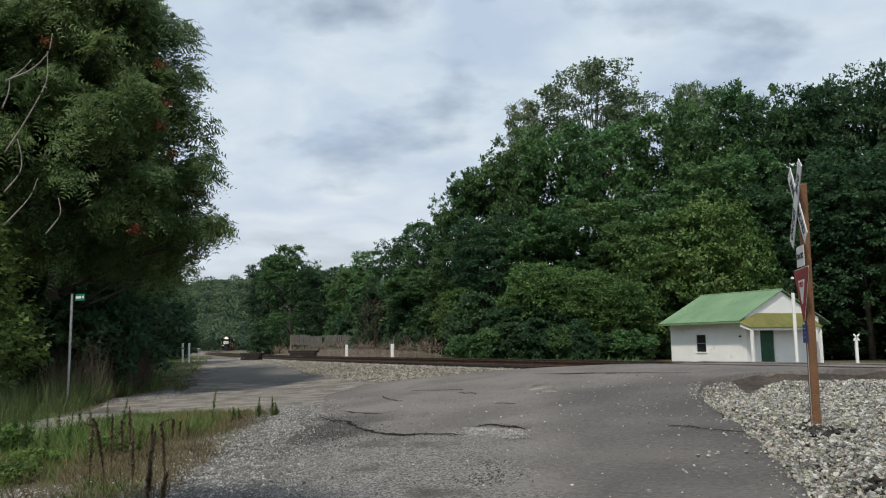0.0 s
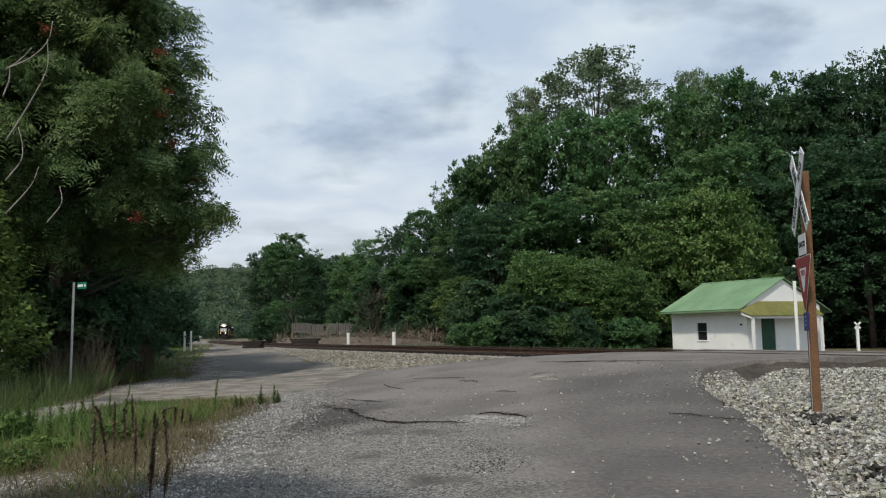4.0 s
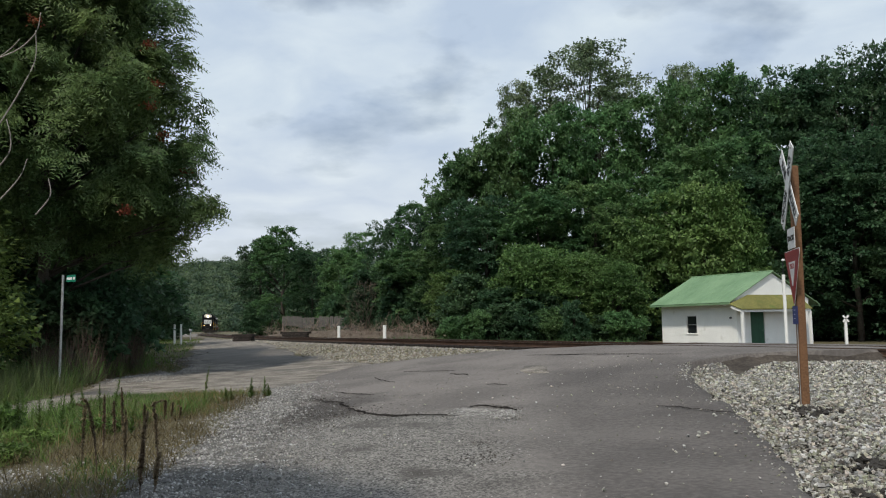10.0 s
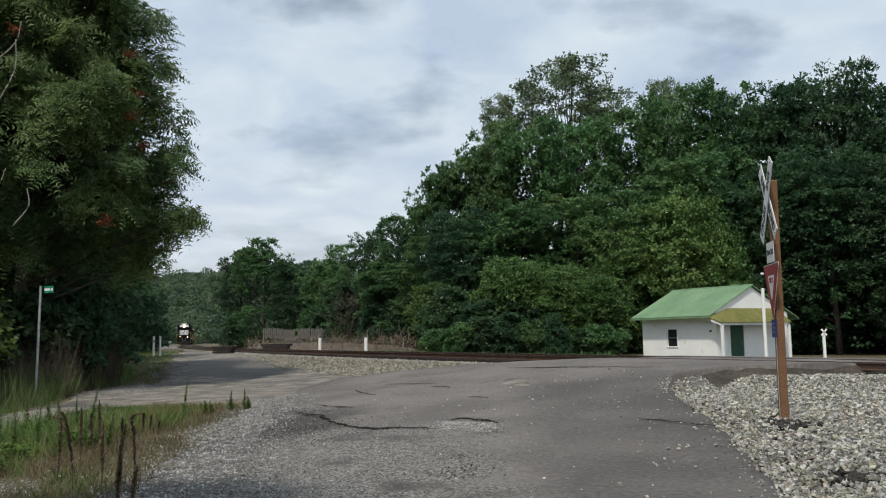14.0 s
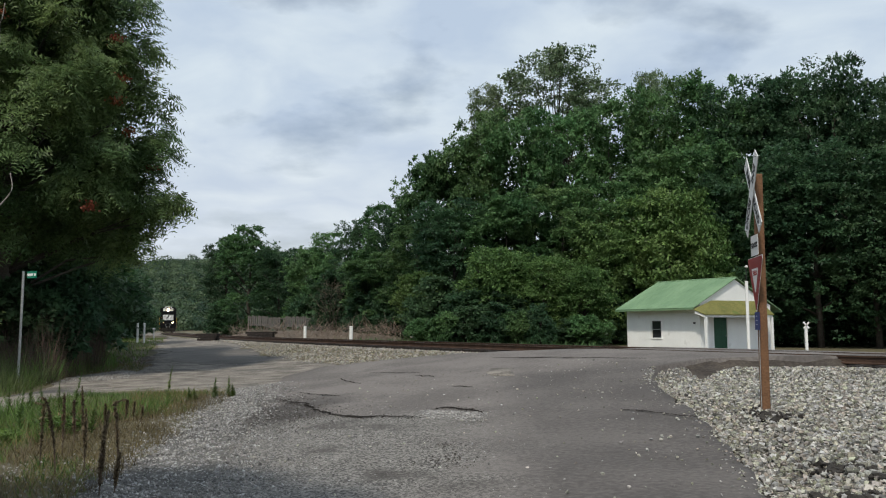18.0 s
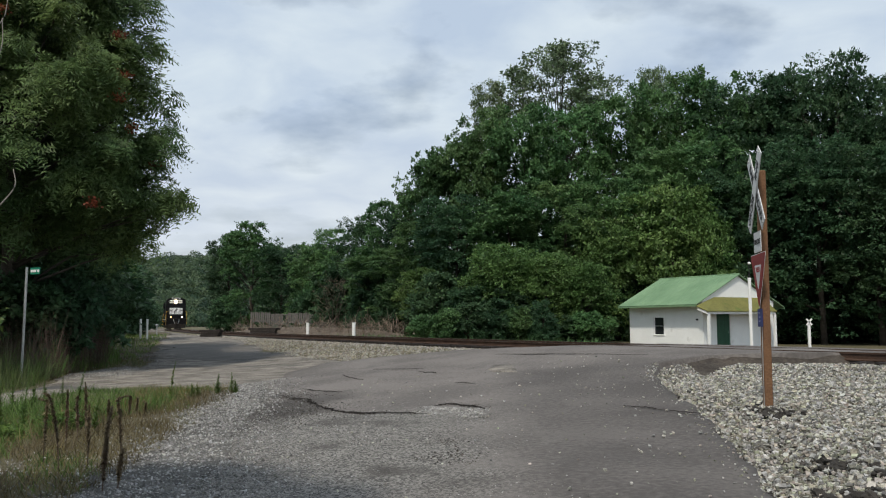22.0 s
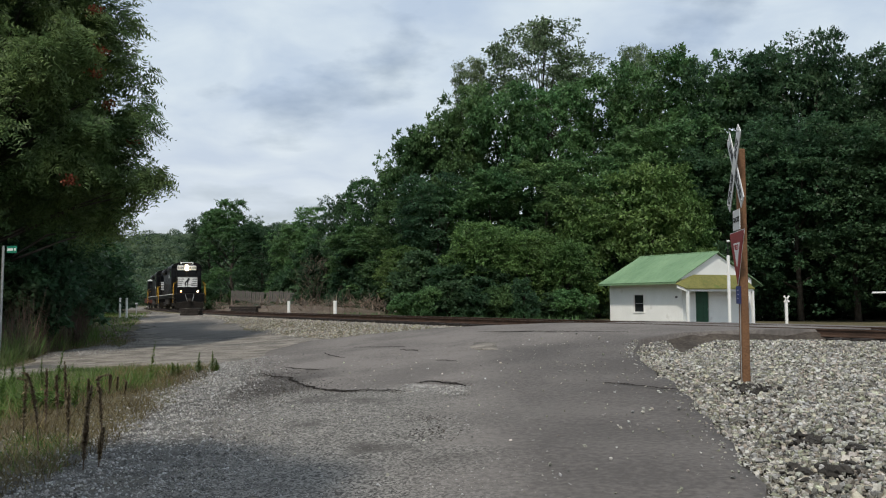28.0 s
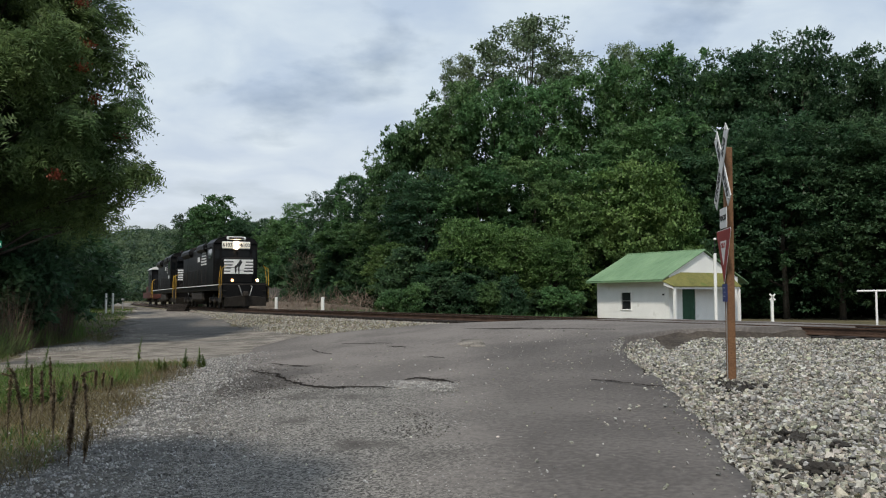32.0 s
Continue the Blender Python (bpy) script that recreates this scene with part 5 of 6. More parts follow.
def stalk(m, h, seed, label, green=False):
    """A dead dock stalk with a dark seed head, or a leafy green one."""
    t = thing("weed_stalk", m, label, "weed", "weed stalks at the road edge")
    rng = np.random.default_rng(seed)
    bend = rng.normal(size=2) * 0.07
    hook = 0.10 if rng.random() < 0.35 and not green else 0.0
    pts = [(bend[0] * s * s * h, bend[1] * s * s * h, s * h) for s in np.linspace(0, 1, 7)]
    if hook:
        pts[-1] = (pts[-2][0] + hook, pts[-2][1], pts[-2][2] + 0.03)
    part("stem", Build().tube(pts, [0.007, 0.007, 0.006, 0.006, 0.005, 0.004, 0.003], 6), L_BROWN if not green else L_VINE, t)
    n = 360 if not green else 260
    s = rng.uniform(0.25 if not green else 0.12, 1.0, n)
    base = np.stack([np.interp(s, np.linspace(0, 1, 7), [p[k] for p in pts]) for k in range(3)], 1)
    a = rng.uniform(0, 6.28, n)
    out = np.stack([np.cos(a), np.sin(a), rng.uniform(0.2, 0.9, n)], 1)
    if green:
        size = 0.10 * (1.2 - s)[:, None] * rng.uniform(0.7, 1.2, (n, 1))
        part("leaves", quads("leaves", base, out * size, np.cross(out, (0, 0, 1)) * size * 0.13), L_VINE, t)
    else:
        size = rng.uniform(0.011, 0.025, (n, 1)) * (0.6 + 0.6 * np.sin(np.pi * np.clip((s - 0.2) / 0.8, 0, 1)))[:, None]
        part("seed_head", quads("seed_head", base, out * size, np.cross(out, rng.normal(size=(n, 3))) * size * 0.6), L_SEED, t)
    return t


def weed_clumps():
    rng = random.Random(71)
    first = None
    for k in range(8):
        x, y = rng.uniform(-8.6, -6.3), rng.uniform(8.6, 15.2)
        if on_road(x, y):
            continue
        w, h = rng.uniform(0.7, 1.3), rng.uniform(0.22, 0.5)
        m = Matrix.Translation((x, y, ground_z(x, y) - 0.02)) @ Matrix.Rotation(rng.uniform(0, 6), 4, "Z") @ Matrix.Diagonal((w, w, h / 0.4, 1))
        if first is None:
            first = tree(m, 72, 0.4, 1.0, 0.0, 26, 1500, 0.065, L_GRASS, "low leafy green weed on the verge", "weed", name="weed", group="leafy weeds on the verge", clump=0.07, per=12)
        else:
            s = first.scale
            copy_thing(first, m @ Matrix.Diagonal((1 / s.x, 1 / s.y, 1 / s.z, 1)))


def stalks():
    dead = "dead dark brown dock stalk with a seed head"
    live = "leafy green weed stalk at the road edge"
    for k, (x, d, h) in enumerate(((160, 9.3, 0.92), (100, 9.2, 0.72), (128, 8.4, 0.80), (48, 9.0, 1.0), (20, 9.4, 0.9), (128, 8.0, 0.55), (80, 11.5, 0.75), (95, 11.9, 0.8),
                                   (155, 8.1, 0.42), (60, 10.6, 0.8), (200, 14.2, 0.32), (135, 13.5, 0.4), (172, 14.4, 0.45), (185, 14.6, 0.38))):
        px, py = at_view(x, d)
        stalk(pose(px, py, ground_z(px, py) - 0.02, 0, 0, 50 * k), h, 60 + k, dead)
    for k, (x, d, h) in enumerate(((245, 17.0, 0.85), (20, 12.0, 0.9), (78, 14.5, 0.95), (285, 17.5, 0.35), (330, 18.0, 0.5), (355, 18.3, 0.5), (295, 17.7, 0.3), (362, 18.2, 0.35), (-20, 12.5, 0.9), (-60, 12.0, 0.8), (-100, 12.8, 1.0), (-40, 14.5, 0.9), (-90, 15.0, 0.9), (0, 15.6, 0.8), (50, 15.2, 0.7), (30, 13.2, 0.6), (-130, 13.6, 0.9), (110, 12.4, 0.6))):
        px, py = at_view(x, d)
        stalk(pose(px, py, ground_z(px, py) - 0.02, 0, 0, 70 * k), h, 90 + k, live, True)


# ---------------------------------------------------------------- the white house
def house():
    W, L, H, RISE = 6.2, 6.1, 2.87, 1.50
    hx, hy = 13.37, 49.9
    z0 = 0.0
    t = thing("house", pose(hx, hy, z0, 0, 0, 33), "small white house with a green metal roof and a porch", "house")

    def wall(name, x0, x1, y0, y1, za, zb, label=""):
        return Build().box(((x0 + x1) / 2, (y0 + y1) / 2, (za + zb) / 2), (x1 - x0, y1 - y0, zb - za))

    th = 0.16
    # long wall with the window: pieces round the opening
    wy0, wy1, wz0, wz1 = 3.1, 3.92, 0.86, 1.90
    b = Build()
    for a in ((0, th, 0, wy0, 0, H), (0, th, wy1, L, 0, H), (0, th, wy0, wy1, 0, wz0), (0, th, wy0, wy1, wz1, H)):
        b.box(((a[0] + a[1]) / 2, (a[2] + a[3]) / 2, (a[4] + a[5]) / 2), (a[1] - a[0], a[3] - a[2], a[5] - a[4]))
    part("wall", b, M_WHITE, t, "white painted wall with a small window")
    # front wall with the door opening, and its gable
    dx0, dx1, dz = 1.14, 2.29, 2.08
    b = Build()
    for a in ((th, dx0, 0, th, 0, H), (dx1, W - th, 0, th, 0, H), (dx0, dx1, 0, th, dz, H)):
        b.box(((a[0] + a[1]) / 2, (a[2] + a[3]) / 2, (a[4] + a[5]) / 2), (a[1] - a[0], a[3] - a[2], a[5] - a[4]))
    part("wall", b, M_WHITE, t)
    b = Build().prism([(0, H), (W, H), (W / 2, H + RISE)], th, Matrix.Translation((0, th / 2, 0)))
    part("gable", b, M_WHITE, t)
    b = Build().prism([(0, H), (W, H), (W / 2, H + RISE)], th, Matrix.Translation((0, L - th / 2, 0)))
    part("gable", b, M_WHITE, t)
    part("wall", Build().box((W / 2, L - th / 2, H / 2), (W - 2 * th, th, H)), M_WHITE, t)
    part("wall", Build().box((W - th / 2, L / 2, H / 2), (th, L, H)), M_WHITE, t)
    part("floor", Build().box((W / 2, L / 2, 0.05), (W - 2 * th, L - 2 * th, 0.1)), M_DARK, t)
    # window
    w = part("window", Build().box((0.03, (wy0 + wy1) / 2, wz0 - 0.04), (0.16, wy1 - wy0 + 0.16, 0.07), bevel=0.01), M_WHITE, t, "white sash window with dark panes")
    b = Build()
    for y in (wy0 - 0.03, wy1 + 0.03):
        b.box((0.0, y, (wz0 + wz1) / 2), (0.06, 0.07, wz1 - wz0 + 0.12))
    b.box((0.0, (wy0 + wy1) / 2, wz1 + 0.03), (0.062, wy1 - wy0, 0.07))
    part("window_frame", b, M_POST, w)
    part("sash_bar", Build().box((0.05, (wy0 + wy1) / 2, (wz0 + wz1) / 2), (0.03, wy1 - wy0, 0.035)), M_GALV, w)
    for k in (0, 1):
        za, zb = wz0 + k * (wz1 - wz0) / 2, wz0 + (k + 1) * (wz1 - wz0) / 2
        part("pane", Build().box((0.07, (wy0 + wy1) / 2, (za + zb) / 2), (0.012, wy1 - wy0, zb - za)), M_GLASS, w)
    # door
    d = part("door", Build().box(((dx0 + dx1) / 2, 0.07, dz / 2), (dx1 - dx0 - 0.02, 0.05, dz - 0.02)), M_DOOR, t, "dark green panelled door")
    for za, zb in ((0.2, 0.95), (1.1, 1.9)):
        for xa in (dx0 + 0.18, (dx0 + dx1) / 2 + 0.14):
            part("panel", Build().box((xa + 0.16, 0.042, (za + zb) / 2), (0.32, 0.012, zb - za), bevel=0.005), M_DOOR, d)
    part("door_handle", Build().box((dx1 - 0.1, 0.03, 1.0), (0.05, 0.05, 0.05), bevel=0.01), M_GALV, d)
    # roof: two slopes of ribbed metal sheets
    front, back = 0.15, 0.3
    slope = math.atan2(RISE, W / 2)
    for s in (-1, 1):
        over = 0.7 if s < 0 else 0.95
        run = (W / 2 + over) / math.cos(slope)
        sheet = Build()
        m = Matrix.Translation((W / 2, 0, H + RISE + 0.07)) @ Matrix.Rotation(s * slope, 4, "Y")
        sheet.add([m @ Vector((s * a, y, dz_)) for a in (0, run) for y in (-front, L + back) for dz_ in (0, 0.05)],
                  [(0, 1, 3, 2), (4, 6, 7, 5), (0, 4, 5, 1), (2, 3, 7, 6), (0, 2, 6, 4), (1, 5, 7, 3)])
        r = part("roof", sheet, M_GREEN, t, "faded green metal roof")
        for k in range(12):
            y = -front + 0.05 + k * (L + front + back - 0.1) / 11
            part("rib", Build().add([m @ Vector((s * a, y + o, z)) for a in (0, run) for o, z in ((-0.02, 0.05), (0, 0.068), (0.02, 0.05))],
                                    [(0, 3, 4, 1), (1, 4, 5, 2), (0, 1, 2), (3, 5, 4)]), M_GREEN, r)
        f = part("fascia", Build().box((W / 2 + s * (W / 2 + over), (L + back - front) / 2, H - over * math.tan(slope) + 0.03), (0.04, L + front + back, 0.09)), M_GREEN, t)
    part("ridge_cap", Build().tube([(W / 2, -front, H + RISE + 0.11), (W / 2, L + back, H + RISE + 0.11)], 0.06, 8), M_GREEN, t)
    # porch along the front
    pd, pw = 1.0, W * 0.86
    zt, zb, ze = 3.03, 2.2, 2.5
    top = [(-0.7, -0.16, ze), (1.0, -0.004, zt), (pw, -0.004, zt), (pw, -pd, zb), (-0.7, -pd, zb)]
    part("porch_roof", Build().add(top + [(x, y, z + 0.05) for x, y, z in top],
                                   [(0, 4, 1), (1, 4, 3, 2), (5, 6, 9), (6, 7, 8, 9), (0, 1, 6, 5), (1, 2, 7, 6), (2, 3, 8, 7), (3, 4, 9, 8), (4, 0, 5, 9)]),
         M_MOSS, t, "mossy yellow-green porch roof")
    part("soffit_board", Build().add([(-0.66, -0.2, ze - 0.03), (-0.66, -pd + 0.04, zb - 0.03), (-0.66, -0.2, ze - 0.2), (-0.66, -pd + 0.04, zb - 0.16),
                                      (-0.62, -0.2, ze - 0.03), (-0.62, -pd + 0.04, zb - 0.03), (-0.62, -0.2, ze - 0.2), (-0.62, -pd + 0.04, zb - 0.16)],
                                     [(0, 1, 3, 2), (4, 6, 7, 5), (0, 4, 5, 1), (2, 3, 7, 6), (0, 2, 6, 4), (1, 5, 7, 3)]), M_POST, t)
    part("beam", Build().box((pw / 2 - 0.3, -pd + 0.12, zb - 0.07), (pw + 0.5, 0.1, 0.12)), M_POST, t)
    for x in (-0.52, pw - 0.1):
        part("porch_post", Build().box((x, -pd + 0.12, (zb - 0.13) / 2), (0.15, 0.15, zb - 0.13), bevel=0.012), M_POST, t)
    part("porch_floor", Build().box((W * 0.41, -pd / 2, 0.02), (W * 0.9, pd, 0.12)), M_GRAVEL, t)
    part("corner_board", Build().box((W - 0.06, -0.012, H / 2), (0.22, 0.03, H)), M_POST, t)
    lamp = part("flood_lamp", Build().box((-0.1, 0.75, H - 0.14), (0.1, 0.16, 0.1), bevel=0.02), M_POST, t, "small white flood lamp under the eave")
    part("lamp_head", Build().tube([(-0.15, 0.7, H - 0.20), (-0.27, 0.68, H - 0.37)], [0.05, 0.09], 10), M_POST, lamp)
    part("meter_box", Build().box((-0.04, 0.42, 1.75), (0.08, 0.12, 0.1), bevel=0.01), M_BLACKINK, t, "small dark box on the wall")


# ---------------------------------------------------------------- posts and signs
def post(name, x, d, foot, top, r, label, category="post", group="", cap=True, square=False):
    px, py = at_view(x, d)
    z = foot if foot is not None else ground_z(px, py) - 0.05
    t = thing(name, pose(px, py, z), label, category, group)
    h = top - z
    if square:
        part("shaft", Build().box((0, 0, h / 2), (2 * r, 2 * r, h), bevel=0.012), M_POST, t)
    else:
        part("shaft", Build().tube([(0, 0, 0), (0, 0, h)], r, 12), M_POST, t, smooth=False)
    if cap:
        part("cap", Build().tube([(0, 0, h), (0, 0, h + 0.03), (0, 0, h + 0.05)], [r * 1.1, r * 1.05, r * 0.5], 12), M_POST, t)
    return t


def text_mesh(text, size):
    c = bpy.data.curves.new("lettering", "FONT")
    c.body, c.size, c.align_x, c.align_y, c.extrude, c.offset = text, size, "CENTER", "CENTER", 0.002, size * 0.025
    ob = bpy.data.objects.new("lettering", c)
    scene.collection.objects.link(ob)
    bpy.context.view_layer.update()
    me = bpy.data.meshes.new_from_object(ob.evaluated_get(bpy.context.evaluated_depsgraph_get()))
    bpy.data.objects.remove(ob)
    bpy.data.curves.remove(c)
    return me


def lettering(text, size, m, mat, parent):
    me = text_mesh(text, size)
    ob = part("lettering", me, mat, parent)
    ob.matrix_basis = m
    return ob


def crossing_sign():
    x, y = 4.24, 12.5
    z = 0.33
    t = thing("crossing_sign", pose(x, y, z - 0.3, 0, 0.35, 0), "weathered wooden post with railway crossbuck, yield and blue signs", "road sign")
    part("post", Build().box((0, 0, 1.9), (0.115, 0.115, 3.8), bevel=0.012), M_WOODPOST, t, "brown weathered square timber post")
    # the signs face the lane, along -x: local x runs to the viewer's right as seen by the traffic
    base = Matrix.Translation((-0.065, 0, 0.3)) @ Matrix(((0, 1, 0), (-1, 0, 0), (0, 0, 1))).to_4x4() @ Matrix.Rotation(radians(-6), 4, "Z")
    # base maps local -y outwards to -x
    cz = 3.2
    for k, a in enumerate((53, -53)):
        m = base @ Matrix.Translation((0, -0.012 - 0.02 * k, cz)) @ Matrix.Rotation(radians(a), 4, "Y")
        bl = part("blade", Build().prism([(-0.68, -0.115), (0.68, -0.115), (0.68, 0.115), (-0.68, 0.115)], 0.012, m), M_SIGNWHITE, t, "white weathered crossbuck blade")
        for s in (-1, 1):
            lettering(("RAIL", "ROAD", "CROSS", "ING")[2 * k + (s > 0)], 0.17,
                      m @ Matrix.Translation((s * 0.34, -0.010, 0)) @ Matrix.Rotation(radians(90), 4, "X"), M_BLACKINK, bl)
        for s in (-1, 1):
            part("bolt", Build().tube([m @ Vector((s * 0.63, -0.005, 0)), m @ Vector((s * 0.63, -0.022, 0))], 0.014, 8), M_GALV, bl)
    m = base @ Matrix.Translation((0, -0.012, 2.44))
    pl = part("tracks_plate", Build().prism([(-0.22, -0.15), (0.22, -0.15), (0.22, 0.15), (-0.22, 0.15)], 0.008, m), M_SIGNWHITE, t, "white plate with black lettering")
    lettering("TRACKS", 0.105, m @ Matrix.Translation((0, -0.007, 0)) @ Matrix.Rotation(radians(90), 4, "X"), M_BLACKINK, pl)
    m = base @ Matrix.Translation((0, -0.014, 1.93))

    def tri(s, low):
        return [(-s, 0.33 * s / 0.44), (s, 0.33 * s / 0.44), (s * 1.0, 0.28 * s / 0.44), (0.03 * s, -low), (-0.03 * s, -low), (-s, 0.28 * s / 0.44)]
    yl = part("yield_sign", Build().prism(tri(0.44, 0.44), 0.008, m), M_RED, t, "faded red and white yield sign")
    part("sign_rim", Build().prism(tri(0.455, 0.458), 0.005, m @ Matrix.Translation((0, 0.004, 0))), M_SIGNWHITE, yl)
    part("sign_centre", Build().prism([(-0.2, 0.15), (0.2, 0.15), (0.015, -0.2), (-0.015, -0.2)], 0.004, m @ Matrix.Translation((0, -0.006, 0.02))), M_SIGNWHITE, yl)
    lettering("YIELD", 0.10, m @ Matrix.Translation((0, -0.009, 0.10)) @ Matrix.Rotation(radians(90), 4, "X"), M_RED, yl)
    m = base @ Matrix.Translation((0.02, -0.012, 1.33))
    bl = part("blue_plate", Build().prism([(-0.15, -0.13), (0.15, -0.13), (0.15, 0.13), (-0.15, 0.13)], 0.006, m), M_BLUE, t, "small blue notice plate with white writing")
    for k in range(3):
        part("line_of_writing", Build().box(m @ Vector((0, -0.004, 0.07 - 0.06 * k)), (0.002, 0.11 - 0.03 * (k % 2), 0.007)), M_LETTER, bl)
    part("ground_wire", Build().tube([(-0.068, -0.045, 0.1), (-0.07, -0.045, 0.9), (-0.066, -0.045, 1.5)], 0.006, 6), M_ALU, t)


def street_sign():
    px, py = -12.5, 23.0
    t = thing("street_sign", pose(px, py, ground_z(px, py) - 0.2, 0, 0.8, 0), "green street name sign on a thin steel post", "street sign")
    part("post", Build().tube([(0, 0, 0), (0, 0, 3.4)], 0.036, 8), M_GALV, t)
    p = part("name_plate", Build().box((0, 0, 0), (0.42, 0.012, 0.19), bevel=0.003), M_STREET, t, "green plate with white writing")
    p.matrix_basis = Matrix.Translation((0.25, -0.02, 3.3)) @ Matrix.Rotation(radians(-28), 4, "Z")
    for dx, w in ((-0.06, 0.24), (0.15, 0.08)):
        b = part("line_of_writing", Build().box((dx, -0.012, 0), (w, 0.004, 0.07)), M_LETTER, p)


def small_things():
    for x, d in ((571, 52.8), (489, 60.5)):
        post("marker_post", x, d, 0.35, 1.6 + (531 - 0.0044 * (x - 300) - 528.5) / 1490 * d, 0.11, "round white marker post beside the track", group="white marker posts")
    for x in (188.5, 200.5):
        post("bollard", x, 58, None, 1.98, 0.072, "white bollard beside the lane", "bollard", "bollards by the lane")
    px, py = at_view(218, 66)
    t = thing("mailbox", pose(px, py, ground_z(px, py) - 0.05), "pale mailbox on a thin post", "mailbox")
    part("post", Build().tube([(0, 0, 0), (0, 0, 0.85)], 0.05, 8), M_GALV, t)
    part("box", Build().box((0, 0, 0.93), (0.17, 0.36, 0.17), bevel=0.05), M_GALV, t)
    # the tall white pole with a camera, and the small white crossbuck post
    t = post("utility_pole", 1265.5, 44.5, -0.25, 3.85, 0.085, "white pole with a small security camera", "pole")
    part("mast", Build().tube([(0, 0, 4.1), (0, 0, 4.85)], 0.022, 8), M_BLACKINK, t)
    part("security_camera", Build().box((0.0, -0.06, 4.9), (0.13, 0.2, 0.12), bevel=0.03), M_POST, t)
    t = post("crossbuck_post", 1364.5, 48, -0.3, 1.55, 0.07, "white post with a small white crossbuck", "road sign", square=True, cap=False)
    for a in (50, -50):
        part("blade", Build().box((0, -0.085, 1.88), (0.46, 0.03, 0.09), Matrix.Rotation(radians(a), 4, "Y")), M_POST, t)
    px, py = at_view(1549, 40)
    t = thing("pipe_frame", pose(px, py, -0.25), "white T-shaped pipe frame beside the road", "pipe frame")
    part("upright", Build().tube([(0, 0, 0), (0.0, 0, 2.08)], 0.05, 10), M_POST, t)
    part("crossbar", Build().tube([(-0.9, 0, 2.10), (1.6, 0, 2.12)], 0.045, 10), M_POST, t)
    # low stacks of old ties beside the track
    for x, y, z, long, n in ((-19.3, 61.0, 0.70, 1.35, 3), (-17.3, 68.5, 0.60, 2.1, 4)):
        t = thing("tie_stack", pose(x, y, z, 0, 0, -4), "low stack of dark old railway ties", "ties", "stacks of ties")
        for k in range(n):
            for j in range(3):
                w = long + (0.25 if k == n - 1 else 0.0)
                part("tie", Build().box((0.03 * ((k * 7 + j * 3) % 4), j * 0.3, 0.1 + k * 0.18), (w, 0.24, 0.17), bevel=0.012), M_TIE, t)
    # grey board fence on the rise, in bays
    ax, ay = at_view(388, 92)
    bx, by = at_view(655, 80)
    n = 66
    t = thing("board_fence", Matrix(), "old grey wooden board fence", "fence")
    rng = random.Random(4)
    me = Build().box((0, 0, 0.7), (0.245, 0.025, 1.1)).mesh("board")
    me.materials.append(M_FENCE)
    ang = math.degrees(math.atan2(by - ay, bx - ax))
    for k in range(n):
        u = k / (n - 1)
        if rng.random() < 0.06:
            continue
        b = new("board", me)
        b.parent = t
        b.matrix_basis = pose(ax + (bx - ax) * u, ay + (by - ay) * u, 1.68 - 0.5 * u + 0.10 * rng.random() - 0.14 * ((k // 9) % 2), 0, rng.uniform(-2, 2), ang)
    for k in range(0, n, 9):
        u = k / (n - 1)
        part("fence_post", Build().box((ax + (bx - ax) * u, ay + (by - ay) * u + 0.08, 1.9 - 0.5 * u), (0.12, 0.12, 2.2)), M_FENCE, t)
    for zz in (0.5, 1.2):
        part("rail", Build().tube([(ax, ay + 0.05, 1.55 + zz), (bx, by + 0.05, 1.05 + zz)], 0.045, 4), M_FENCE, t)
    # a leafless thicket by the fence
    px, py = at_view(536, 83)
    t = thing("bare_thicket", pose(px, py, ground_z(px, py)), "leafless grey-brown thicket beside the fence", "bush")
    r3 = np.random.default_rng(77)
    k = 420
    zz3, a3 = 5.2 * r3.random(k) ** 0.8, r3.uniform(0, 6.28, k)
    rad3 = r3.random(k) * (0.4 + 1.5 * np.sin(np.pi * np.clip(zz3 / 5.6, 0, 1)))
    al3 = unit(np.stack([np.cos(a3) * 0.8, np.sin(a3) * 0.8, r3.uniform(0.1, 1.3, k)], 1) + r3.normal(size=(k, 3)) * 0.3) * r3.uniform(0.5, 1.6, (k, 1))
    part("twigs", quads("twigs", np.stack([np.cos(a3) * rad3, np.sin(a3) * rad3, zz3], 1), al3, unit(np.cross(al3, r3.normal(size=(k, 3)))) * 0.011), L_BRUSH, t)
    stem = Build()
    for q in range(6):
        stem.tube([(0.15 * math.cos(q), 0.15 * math.sin(q), -0.1), (0.6 * math.cos(q * 2.3), 0.6 * math.sin(q * 2.3), 2.4), (1.2 * math.cos(q * 2.3 + 0.3), 1.2 * math.sin(q * 2.3 + 0.3), 4.8)], [0.045, 0.03, 0.012], 6)
    part("stems", stem, M_BARK, t)
    # the bare rise and brush heap in front of the fence
    vs, fs, w = [], [], 40
    for j in range(13):
        for i in range(w + 1):
            u, v = i / w, j / 12
            d = 90 - 20 * u
            x0, y0 = at_view(358 + 302 * u, d - 12 + 14 * v)
            z = ground_z(x0, y0) - 0.1 + (0.95 - 0.35 * u) * math.sin(math.pi * min(1, v * 0.62)) * math.sin(math.pi * (0.04 + 0.92 * u)) ** 0.5
            vs.append((x0, y0, z + 0.12 * noise.noise((x0 * 0.8, y0 * 0.8, 0))))
    fs = [(j * (w + 1) + i, j * (w + 1) + i + 1, (j + 1) * (w + 1) + i + 1, (j + 1) * (w + 1) + i) for j in range(12) for i in range(w)]
    tagged(part("dirt_bank", Build().add(vs, fs), M_BROWNSOIL, smooth=True), "bare brown dirt bank beyond the track", "bank", kind="structure")
    rng2 = np.random.default_rng(6)
